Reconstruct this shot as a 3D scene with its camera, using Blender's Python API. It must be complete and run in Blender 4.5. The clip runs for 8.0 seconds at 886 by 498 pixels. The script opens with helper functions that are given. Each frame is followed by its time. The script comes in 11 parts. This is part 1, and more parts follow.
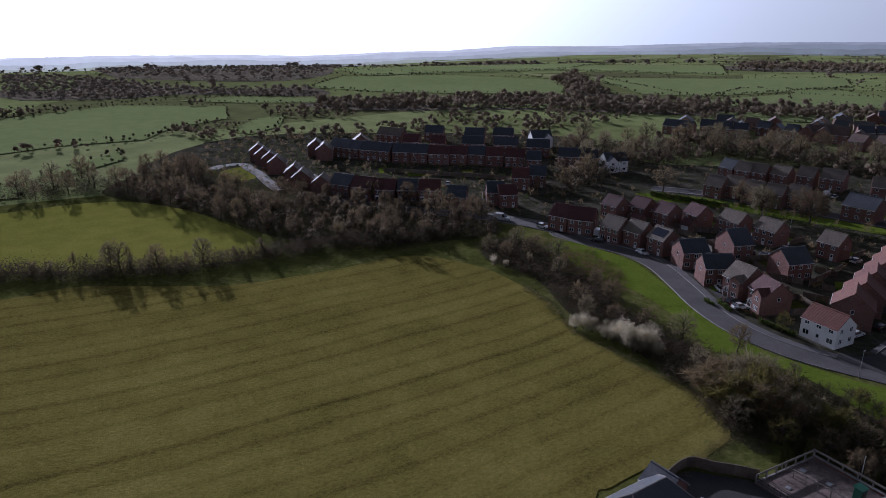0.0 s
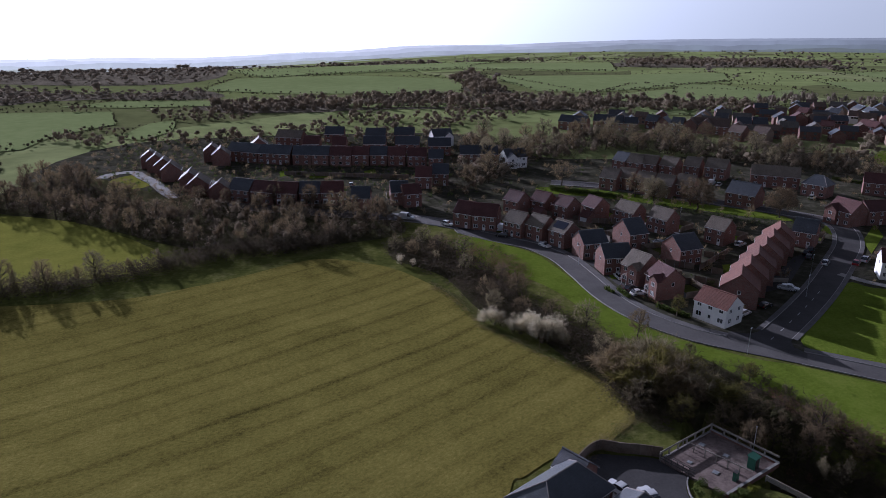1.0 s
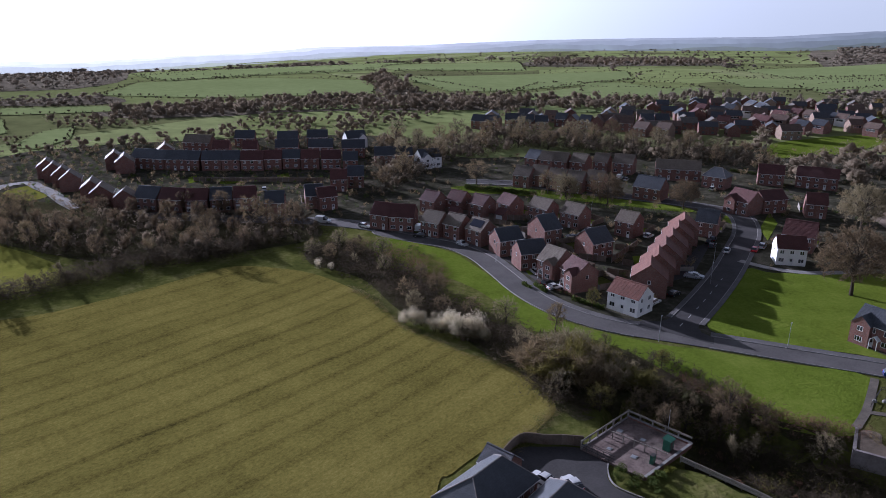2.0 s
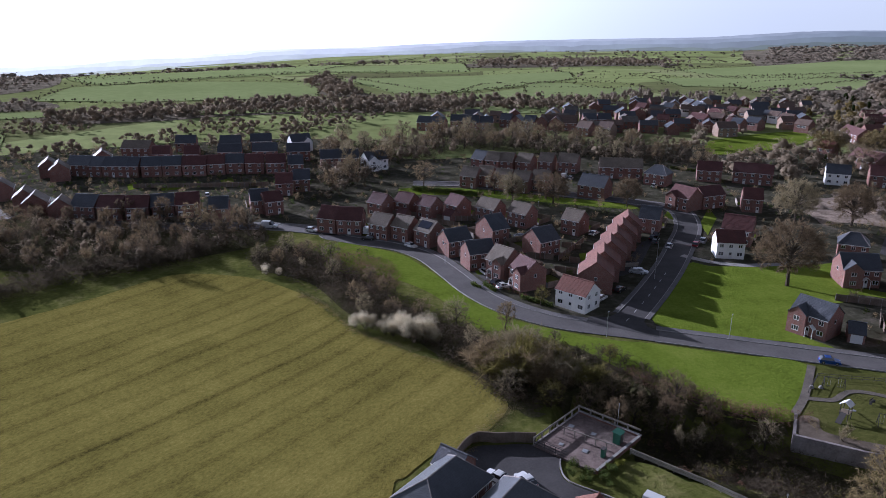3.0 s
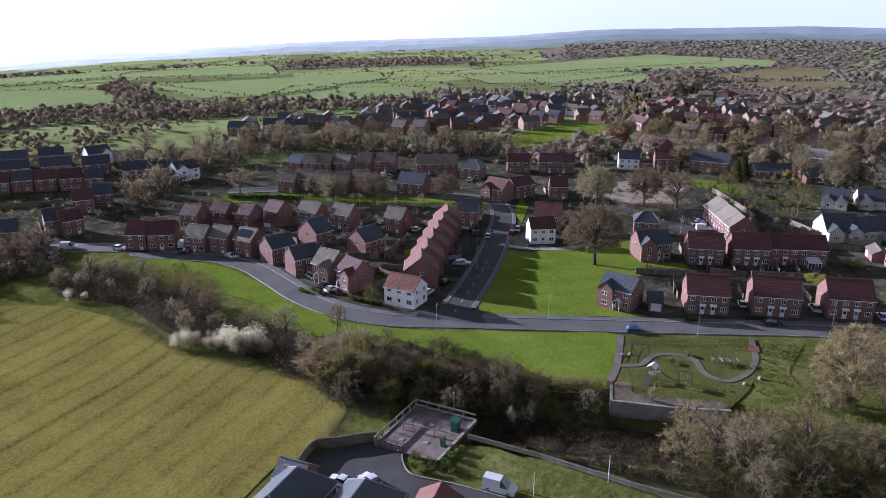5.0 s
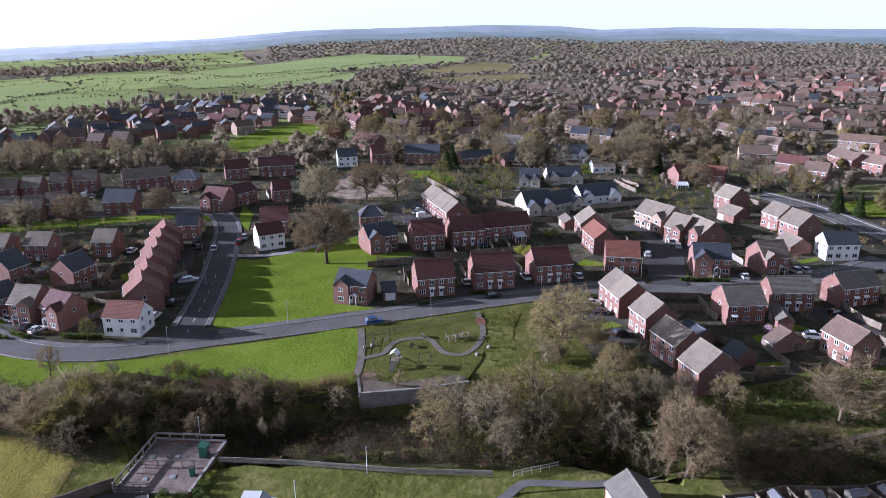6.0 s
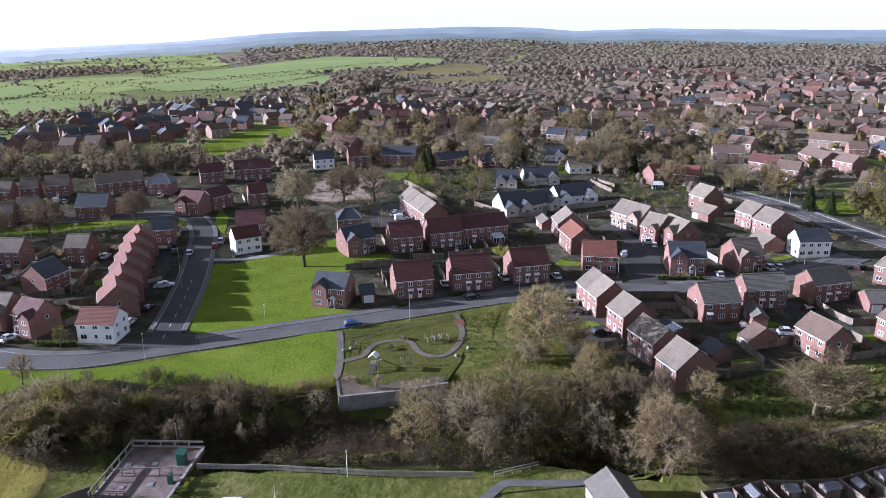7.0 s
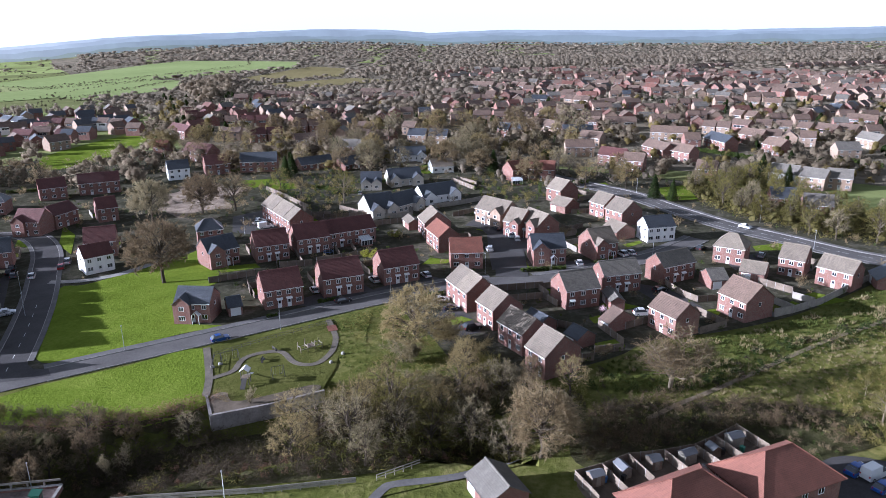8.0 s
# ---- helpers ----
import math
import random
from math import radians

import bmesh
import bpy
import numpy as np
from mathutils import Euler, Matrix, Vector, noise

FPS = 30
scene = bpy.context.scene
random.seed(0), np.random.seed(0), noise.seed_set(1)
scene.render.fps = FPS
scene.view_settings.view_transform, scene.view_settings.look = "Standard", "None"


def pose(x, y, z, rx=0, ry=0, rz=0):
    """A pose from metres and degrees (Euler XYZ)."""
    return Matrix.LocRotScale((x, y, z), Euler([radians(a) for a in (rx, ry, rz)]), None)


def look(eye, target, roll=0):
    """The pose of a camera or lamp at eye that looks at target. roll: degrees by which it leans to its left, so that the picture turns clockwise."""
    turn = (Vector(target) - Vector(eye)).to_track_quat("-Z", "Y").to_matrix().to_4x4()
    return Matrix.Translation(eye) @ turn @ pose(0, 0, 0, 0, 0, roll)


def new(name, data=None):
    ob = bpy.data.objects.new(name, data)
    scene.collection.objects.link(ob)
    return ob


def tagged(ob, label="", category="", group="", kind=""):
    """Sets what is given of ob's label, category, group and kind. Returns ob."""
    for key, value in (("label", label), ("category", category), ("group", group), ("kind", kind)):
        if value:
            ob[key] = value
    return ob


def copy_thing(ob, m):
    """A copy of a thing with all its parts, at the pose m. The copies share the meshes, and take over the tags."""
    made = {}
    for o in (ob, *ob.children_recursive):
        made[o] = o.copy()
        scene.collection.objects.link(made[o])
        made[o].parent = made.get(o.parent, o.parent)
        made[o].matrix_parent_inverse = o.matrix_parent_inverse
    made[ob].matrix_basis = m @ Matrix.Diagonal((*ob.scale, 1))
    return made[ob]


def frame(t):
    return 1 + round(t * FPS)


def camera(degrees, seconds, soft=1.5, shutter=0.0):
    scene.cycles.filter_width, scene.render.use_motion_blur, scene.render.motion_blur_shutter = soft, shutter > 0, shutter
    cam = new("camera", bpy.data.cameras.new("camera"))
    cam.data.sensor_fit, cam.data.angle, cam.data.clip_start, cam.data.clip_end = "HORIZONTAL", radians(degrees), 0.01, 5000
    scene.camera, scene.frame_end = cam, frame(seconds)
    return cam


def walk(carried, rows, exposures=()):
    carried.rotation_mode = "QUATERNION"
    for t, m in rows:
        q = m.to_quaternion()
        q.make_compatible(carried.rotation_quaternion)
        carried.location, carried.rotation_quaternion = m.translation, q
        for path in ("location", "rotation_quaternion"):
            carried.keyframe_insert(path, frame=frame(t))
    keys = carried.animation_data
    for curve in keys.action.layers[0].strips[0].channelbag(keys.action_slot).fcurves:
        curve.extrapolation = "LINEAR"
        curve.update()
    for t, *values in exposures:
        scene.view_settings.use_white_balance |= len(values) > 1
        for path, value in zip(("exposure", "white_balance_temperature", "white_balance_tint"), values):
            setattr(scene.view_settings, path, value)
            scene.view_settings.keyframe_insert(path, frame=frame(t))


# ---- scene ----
EXPOSURES = [(0.0, -0.24, 5150, 27), (1.5, 0.30, 5150, 27), (3.5, 0.75, 5150, 25), (5.5, 1.20, 5120, 25), (8.0, 1.45, 5130, 19)]
cam = camera(62.84, 8.0, soft=0.55)
H = 68.0
walk(cam, [
    (0.0, pose(0, 0, H, 71.50, 0, 0.10) @ pose(0, 0, 0, 0, 0, 0.68)),
    (0.3, pose(0, 0, H, 71.48, 0, -0.75) @ pose(0, 0, 0, 0, 0, 0.65)),
    (0.5, pose(0, 0, H, 71.45, 0, -6.48) @ pose(0, 0, 0, 0, 0, 0.71)),
    (1.0, pose(0, 0, H, 71.56, 0, -7.68) @ pose(0, 0, 0, 0, 0, 0.50)),
    (1.5, pose(0, 0, H, 71.57, 0, -10.14) @ pose(0, 0, 0, 0, 0, 0.61)),
    (1.7, pose(0, 0, H, 71.62, 0, -12.23) @ pose(0, 0, 0, 0, 0, 0.55)),
    (2.8, pose(0, 0, H, 71.80, 0, -17.55) @ pose(0, 0, 0, 0, 0, 0.40)),
    (3.0, pose(0, 0, H, 71.84, 0, -18.73) @ pose(0, 0, 0, 0, 0, 0.37)),
    (3.5, pose(0, 0, H, 71.88, 0, -22.68) @ pose(0, 0, 0, 0, 0, 0.33)),
    (4.0, pose(0, 0, H, 71.93, 0, -27.83) @ pose(0, 0, 0, 0, 0, 0.31)),
    (4.2, pose(0, 0, H, 71.95, 0, -29.90) @ pose(0, 0, 0, 0, 0, 0.26)),
    (5.3, pose(0, 0, H, 71.97, 0, -37.10) @ pose(0, 0, 0, 0, 0, 0.18)),
    (5.5, pose(0, 0, H, 72.02, 0, -43.28) @ pose(0, 0, 0, 0, 0, 0.14)),
    (5.6, pose(0, 0, H, 72.03, 0, -46.55) @ pose(0, 0, 0, 0, 0, 0.08)),
    (5.7, pose(0, 0, H, 72.03, 0, -49.60) @ pose(0, 0, 0, 0, 0, 0.00)),
    (5.8, pose(0, 0, H, 72.04, 0, -52.42) @ pose(0, 0, 0, 0, 0, -0.07)),
    (6.0, pose(0, 0, H, 72.06, 0, -55.24) @ pose(0, 0, 0, 0, 0, -0.18)),
    (6.5, pose(0, 0, H, 72.12, 0, -55.76) @ pose(0, 0, 0, 0, 0, -0.24)),
    (7.0, pose(0, 0, H, 72.18, 0, -57.06) @ pose(0, 0, 0, 0, 0, -0.30)),
    (7.2, pose(0, 0, H, 72.20, 0, -58.04) @ pose(0, 0, 0, 0, 0, -0.33)),
    (7.3, pose(0, 0, H, 72.21, 0, -59.42) @ pose(0, 0, 0, 0, 0, -0.35)),
    (7.4, pose(0, 0, H, 72.22, 0, -61.80) @ pose(0, 0, 0, 0, 0, -0.36)),
    (7.5, pose(0, 0, H, 72.24, 0, -64.93) @ pose(0, 0, 0, 0, 0, -0.37)),
    (7.6, pose(0, 0, H, 72.24, 0, -66.36) @ pose(0, 0, 0, 0, 0, -0.40)),
    (7.7, pose(0, 0, H, 72.25, 0, -67.30) @ pose(0, 0, 0, 0, 0, -0.42)),
    (8.0, pose(0, 0, H, 72.27, 0, -67.93) @ pose(0, 0, 0, 0, 0, -0.48)),
], exposures=EXPOSURES)

# ---- daylight: a low afternoon sun ahead and to the left of the first view ----
SUN_TURN, SUN_HEIGHT = 30.0, 15.0
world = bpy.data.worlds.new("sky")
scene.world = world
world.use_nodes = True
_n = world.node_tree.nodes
_sky = _n.new("ShaderNodeTexSky")
_sky.sky_type = "NISHITA"
_sky.sun_disc = False
_sky.sun_elevation = radians(SUN_HEIGHT)
_sky.sun_rotation = radians(-SUN_TURN)
_sky.altitude = 100
_sky.air_density, _sky.dust_density, _sky.ozone_density = 1.0, 1.2, 2.0
_n["Background"].inputs["Strength"].default_value = 0.039
_l = world.node_tree.links
_thin = _n.new("ShaderNodeHueSaturation")  # thin milky air takes the colour out of the sky
_thin.inputs["Saturation"].default_value = 0.2
_l.new(_sky.outputs["Color"], _thin.inputs["Color"])
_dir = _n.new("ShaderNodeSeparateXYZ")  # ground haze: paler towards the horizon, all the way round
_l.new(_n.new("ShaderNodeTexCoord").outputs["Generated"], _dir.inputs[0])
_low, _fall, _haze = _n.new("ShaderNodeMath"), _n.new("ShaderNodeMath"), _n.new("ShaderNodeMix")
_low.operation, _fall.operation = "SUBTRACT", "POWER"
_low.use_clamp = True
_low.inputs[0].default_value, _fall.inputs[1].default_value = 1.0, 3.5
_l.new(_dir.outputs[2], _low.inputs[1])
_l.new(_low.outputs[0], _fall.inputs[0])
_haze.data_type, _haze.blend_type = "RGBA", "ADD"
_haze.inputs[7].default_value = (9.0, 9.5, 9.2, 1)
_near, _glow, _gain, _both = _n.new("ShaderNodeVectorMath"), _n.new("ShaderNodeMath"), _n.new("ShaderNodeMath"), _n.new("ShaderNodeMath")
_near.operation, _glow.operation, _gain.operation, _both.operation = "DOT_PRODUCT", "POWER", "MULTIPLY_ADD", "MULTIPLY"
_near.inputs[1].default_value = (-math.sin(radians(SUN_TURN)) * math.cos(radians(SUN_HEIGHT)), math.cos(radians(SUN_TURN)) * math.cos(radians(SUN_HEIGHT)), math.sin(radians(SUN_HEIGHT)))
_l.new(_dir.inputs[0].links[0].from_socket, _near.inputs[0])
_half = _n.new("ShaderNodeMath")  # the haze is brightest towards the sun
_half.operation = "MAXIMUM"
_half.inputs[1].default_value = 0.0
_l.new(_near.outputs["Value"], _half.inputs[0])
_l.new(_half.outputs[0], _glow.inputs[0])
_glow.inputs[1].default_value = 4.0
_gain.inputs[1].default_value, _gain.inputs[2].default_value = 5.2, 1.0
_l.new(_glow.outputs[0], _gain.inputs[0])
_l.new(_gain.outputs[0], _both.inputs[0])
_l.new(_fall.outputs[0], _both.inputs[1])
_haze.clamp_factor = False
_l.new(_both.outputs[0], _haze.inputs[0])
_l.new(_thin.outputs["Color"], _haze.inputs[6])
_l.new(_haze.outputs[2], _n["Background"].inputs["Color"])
_sun_data = bpy.data.lights.new("sun", "SUN")
_sun_data.energy, _sun_data.angle, _sun_data.color = 5.0, radians(0.6), (1.0, 0.945, 0.885)
sun = new("sun", _sun_data)
sun.matrix_world = look((0, 0, 300), (math.sin(radians(SUN_TURN)) * 300, -math.cos(radians(SUN_TURN)) * 300, 300 - 300 * math.tan(radians(SUN_HEIGHT))))

# ---- materials ----
def coords(nt, space="Object"):
    return nt.nodes.new("ShaderNodeTexCoord").outputs[space] if space != "World" else nt.nodes.new("ShaderNodeNewGeometry").outputs["Position"]


def noise_of(nt, src, scale, detail=4.0, rough=0.6):
    n = nt.nodes.new("ShaderNodeTexNoise")
    n.inputs["Scale"].default_value, n.inputs["Detail"].default_value, n.inputs["Roughness"].default_value = scale, detail, rough
    nt.links.new(src, n.inputs["Vector"])
    return n.outputs["Fac"]


def ramp_of(nt, fac, stops):
    r = nt.nodes.new("ShaderNodeValToRGB")
    nt.links.new(fac, r.inputs["Fac"])
    els = r.color_ramp.elements
    while len(els) < len(stops):
        els.new(0.5)
    for e, (p, c) in zip(els, stops):
        e.position, e.color = p, (*c, 1)
    return r.outputs["Color"]


def mix_of(nt, fac, a, b, blend="MIX"):
    m = nt.nodes.new("ShaderNodeMix")
    m.data_type, m.blend_type = "RGBA", blend
    if isinstance(fac, float):
        m.inputs[0].default_value = fac
    else:
        nt.links.new(fac, m.inputs[0])
    for sock, v in ((m.inputs[6], a), (m.inputs[7], b)):
        if isinstance(v, tuple):
            sock.default_value = (*v, 1)
        else:
            nt.links.new(v, sock)
    return m.outputs[2]


def math_of(nt, op, a, b=0.0):
    m = nt.nodes.new("ShaderNodeMath")
    m.operation = op
    for sock, v in ((m.inputs[0], a), (m.inputs[1], b)):
        if isinstance(v, (int, float)):
            sock.default_value = v
        else:
            nt.links.new(v, sock)
    return m.outputs[0]


def start(name, rough=0.8, metal=0.0, spec=0.3):
    m = bpy.data.materials.new(name)
    m.use_nodes = True
    b = m.node_tree.nodes["Principled BSDF"]
    b.inputs["Roughness"].default_value, b.inputs["Metallic"].default_value = rough, metal
    b.inputs["Specular IOR Level"].default_value = spec
    return m, m.node_tree, b


def bump_of(nt, b, height, strength=0.4, distance=0.05):
    n = nt.nodes.new("ShaderNodeBump")
    n.inputs["Strength"].default_value, n.inputs["Distance"].default_value = strength, distance
    nt.links.new(height, n.inputs["Height"])
    nt.links.new(n.outputs["Normal"], b.inputs["Normal"])


def mottled(name, dark, light, scale, fine, rough=0.9, spec=0.08, bump=0.3, dist=0.05, space="World", third=None, per_object=0.0):
    """A surface with broad stains at one scale and grain at another."""
    m, nt, b = start(name, rough, 0.0, spec)
    src = coords(nt, space)
    broad, grain = noise_of(nt, src, scale, 3.0), noise_of(nt, src, fine, 5.0, 0.7)
    fac = math_of(nt, "ADD", math_of(nt, "MULTIPLY", broad, 0.55), math_of(nt, "MULTIPLY", grain, 0.45))
    stops = [(0.36, dark), (0.64, light)] if third is None else [(0.34, dark), (0.5, third), (0.66, light)]
    col = ramp_of(nt, fac, stops)
    if per_object:
        info = nt.nodes.new("ShaderNodeObjectInfo").outputs["Random"]
        col = mix_of(nt, math_of(nt, "MULTIPLY", info, per_object), col, (0.02, 0.015, 0.012))
    nt.links.new(col, b.inputs["Base Color"])
    if bump:
        bump_of(nt, b, grain, bump, dist)
    return m


def plain(name, colour, rough=0.5, metal=0.0, spec=0.4, vary=0.12):
    m, nt, b = start(name, rough, metal, spec)
    n = noise_of(nt, coords(nt), 6.0, 4.0)
    low = tuple(c * (1 - vary) for c in colour)
    nt.links.new(ramp_of(nt, n, [(0.3, low), (0.7, colour)]), b.inputs["Base Color"])
    return m


def brickwork(name, a, c, mortar):
    m, nt, b = start(name, 0.85, 0.0, 0.2)
    tc = nt.nodes.new("ShaderNodeTexCoord")
    sep = nt.nodes.new("ShaderNodeSeparateXYZ")
    nt.links.new(tc.outputs["Object"], sep.inputs[0])
    along = math_of(nt, "ADD", sep.outputs[0], sep.outputs[1])
    com = nt.nodes.new("ShaderNodeCombineXYZ")
    nt.links.new(along, com.inputs[0])
    nt.links.new(sep.outputs[2], com.inputs[1])
    t = nt.nodes.new("ShaderNodeTexBrick")
    nt.links.new(com.outputs[0], t.inputs["Vector"])
    t.inputs["Scale"].default_value = 1.0
    t.inputs["Brick Width"].default_value, t.inputs["Row Height"].default_value, t.inputs["Mortar Size"].default_value = 0.225, 0.075, 0.006
    for s, v in (("Color1", a), ("Color2", c), ("Mortar", mortar)):
        t.inputs[s].default_value = (*v, 1)
    stain = noise_of(nt, tc.outputs["Object"], 0.7, 4.0)
    info = nt.nodes.new("ShaderNodeObjectInfo").outputs["Random"]
    col = mix_of(nt, 1.0, t.outputs["Color"], ramp_of(nt, stain, [(0.3, (0.72, 0.72, 0.72)), (0.7, (1, 1, 1))]), "MULTIPLY")
    col = mix_of(nt, 1.0, col, ramp_of(nt, info, [(0.0, (0.8, 0.76, 0.74)), (1.0, (1.0, 1.0, 1.0))]), "MULTIPLY")
    nt.links.new(col, b.inputs["Base Color"])
    bump_of(nt, b, t.outputs["Fac"], 0.25, 0.01)
    return m


def roofing(name, dark, light, course=0.3, rough=0.7, spec=0.35):
    """Tiles or slates: courses down the slope, single tiles varied, moss and weather in patches."""
    m, nt, b = start(name, rough, 0.0, spec)
    tc = nt.nodes.new("ShaderNodeTexCoord")
    sep = nt.nodes.new("ShaderNodeSeparateXYZ")
    nt.links.new(tc.outputs["Object"], sep.inputs[0])
    com = nt.nodes.new("ShaderNodeCombineXYZ")
    nt.links.new(math_of(nt, "ADD", sep.outputs[0], math_of(nt, "MULTIPLY", sep.outputs[1], 0.3)), com.inputs[0])
    nt.links.new(math_of(nt, "MULTIPLY", sep.outputs[2], 1.6), com.inputs[1])
    t = nt.nodes.new("ShaderNodeTexBrick")
    nt.links.new(com.outputs[0], t.inputs["Vector"])
    t.inputs["Scale"].default_value = 1.0
    t.inputs["Brick Width"].default_value, t.inputs["Row Height"].default_value, t.inputs["Mortar Size"].default_value = 0.33, course, 0.018
    t.inputs["Color1"].default_value, t.inputs["Color2"].default_value = (*(a * 0.6 + b * 0.4 for a, b in zip(dark, light)), 1), (*(a * 0.2 + b * 0.8 for a, b in zip(dark, light)), 1)
    t.inputs["Mortar"].default_value = (*(c * 0.8 for c in dark), 1)
    stain = noise_of(nt, tc.outputs["Object"], 0.5, 5.0, 0.65)
    col = mix_of(nt, 1.0, t.outputs["Color"], ramp_of(nt, stain, [(0.3, (0.7, 0.72, 0.7)), (0.68, (1, 1, 1))]), "MULTIPLY")
    info = nt.nodes.new("ShaderNodeObjectInfo").outputs["Random"]
    col = mix_of(nt, 1.0, col, ramp_of(nt, info, [(0.0, (0.78, 0.78, 0.8)), (1.0, (1.0, 1.0, 1.0))]), "MULTIPLY")
    nt.links.new(col, b.inputs["Base Color"])
    bump_of(nt, b, t.outputs["Fac"], 0.5, 0.03)
    return m


def grass(name, stops, broad, rough=0.9, stripe=None, tuft=1.2, bump=0.8):
    """Grass: wide drifts, tussocks and blades' grain; stripe: the turn in degrees and spacing of the mower's bands."""
    m, nt, b = start(name, rough, 0.0, 0.0)
    src = coords(nt, "World")
    n1, n2, n3 = noise_of(nt, src, broad, 3.0), noise_of(nt, src, tuft, 4.0, 0.7), noise_of(nt, src, 0.16, 3.0)
    fac = math_of(nt, "ADD", math_of(nt, "MULTIPLY", n1, 0.4), math_of(nt, "ADD", math_of(nt, "MULTIPLY", n2, 0.35), math_of(nt, "MULTIPLY", n3, 0.25)))
    if stripe:
        turn, gap = stripe
        rot = nt.nodes.new("ShaderNodeVectorRotate")
        rot.rotation_type = "Z_AXIS"
        rot.inputs["Angle"].default_value = radians(-turn)
        nt.links.new(src, rot.inputs["Vector"])
        sep = nt.nodes.new("ShaderNodeSeparateXYZ")
        nt.links.new(rot.outputs[0], sep.inputs[0])
        bend = math_of(nt, "MULTIPLY", noise_of(nt, src, 0.02, 2.0), 5.0)
        bow = math_of(nt, "MULTIPLY", math_of(nt, "POWER", math_of(nt, "MULTIPLY", sep.outputs[0], 0.012), 2.0), -6.0)
        y = math_of(nt, "ADD", math_of(nt, "ADD", sep.outputs[1], bend), bow)
        wave = math_of(nt, "SINE", math_of(nt, "MULTIPLY", y, 6.2832 / gap))
        wide = math_of(nt, "SINE", math_of(nt, "MULTIPLY", y, 6.2832 / (gap * 3.3)))
        streak = nt.nodes.new("ShaderNodeCombineXYZ")
        nt.links.new(math_of(nt, "MULTIPLY", sep.outputs[0], 0.6), streak.inputs[0])
        nt.links.new(y, streak.inputs[1])
        fleck = noise_of(nt, streak.outputs[0], 1.6, 5.0, 0.8)
        cut = math_of(nt, "POWER", math_of(nt, "ADD", math_of(nt, "MULTIPLY", wave, 0.5), 0.5), 5.0)
        band = nt.nodes.new("ShaderNodeCombineXYZ")  # some passes of the mower show, others hardly
        nt.links.new(math_of(nt, "MULTIPLY", sep.outputs[0], 0.06), band.inputs[0])
        nt.links.new(y, band.inputs[1])
        cut = math_of(nt, "MULTIPLY", cut, math_of(nt, "MULTIPLY", math_of(nt, "POWER", noise_of(nt, band.outputs[0], 0.07, 2.0), 2.0), 2.3))
        fac = math_of(nt, "ADD", fac, math_of(nt, "ADD", math_of(nt, "MULTIPLY", cut, -0.145), math_of(nt, "MULTIPLY", wide, 0.025)))
        fac = math_of(nt, "ADD", fac, math_of(nt, "MULTIPLY", math_of(nt, "SUBTRACT", fleck, 0.5), 0.75))
    nt.links.new(ramp_of(nt, fac, stops), b.inputs["Base Color"])
    bump_of(nt, b, fleck if stripe else n2, bump, 0.25)
    return m


def foliage(name, dark, light, rough=0.8, patch=0.25):
    """Twigs or leaves: each piece takes its own shade, and trees differ from tree to tree."""
    m, nt, b = start(name, rough, 0.0, 0.1)
    geo = nt.nodes.new("ShaderNodeNewGeometry")
    info = nt.nodes.new("ShaderNodeObjectInfo").outputs["Random"]
    broad = noise_of(nt, geo.outputs["Position"], patch, 2.0)
    fac = math_of(nt, "ADD", math_of(nt, "MULTIPLY", geo.outputs["Random Per Island"], 0.4), math_of(nt, "ADD", math_of(nt, "MULTIPLY", info, 0.25), math_of(nt, "MULTIPLY", broad, 0.4)))
    col = ramp_of(nt, fac, [(0.25, dark), (0.8, light)])
    nt.links.new(col, b.inputs["Base Color"])
    thin, mix = nt.nodes.new("ShaderNodeBsdfTranslucent"), nt.nodes.new("ShaderNodeMixShader")
    mix.inputs[0].default_value = 0.42
    nt.links.new(col, thin.inputs["Color"])
    nt.links.new(b.outputs[0], mix.inputs[1])
    nt.links.new(thin.outputs[0], mix.inputs[2])
    nt.links.new(mix.outputs[0], nt.nodes["Material Output"].inputs["Surface"])
    return m


def farmland():
    """Open country: a patchwork of small fields, green, pale and brown, with rough ground between."""
    m, nt, b = start("open country", 0.95, 0.0, 0.0)
    src = coords(nt, "World")
    v = nt.nodes.new("ShaderNodeTexVoronoi")
    v.inputs["Scale"].default_value, v.inputs["Randomness"].default_value = 0.006, 0.9
    nt.links.new(src, v.inputs["Vector"])
    sep = nt.nodes.new("ShaderNodeSeparateColor")
    nt.links.new(v.outputs["Color"], sep.inputs[0])
    field = ramp_of(nt, sep.outputs[0], [(0.0, (0.15, 0.15, 0.07)), (0.2, (0.2, 0.22, 0.085)), (0.5, (0.25, 0.29, 0.105)), (0.8, (0.29, 0.335, 0.125)), (1.0, (0.31, 0.33, 0.15))])
    grain = ramp_of(nt, noise_of(nt, src, 0.05, 5.0, 0.7), [(0.35, (0.72, 0.72, 0.72)), (0.65, (1.0, 1.0, 1.0))])
    nt.links.new(mix_of(nt, 1.0, field, grain, "MULTIPLY"), b.inputs["Base Color"])
    return m


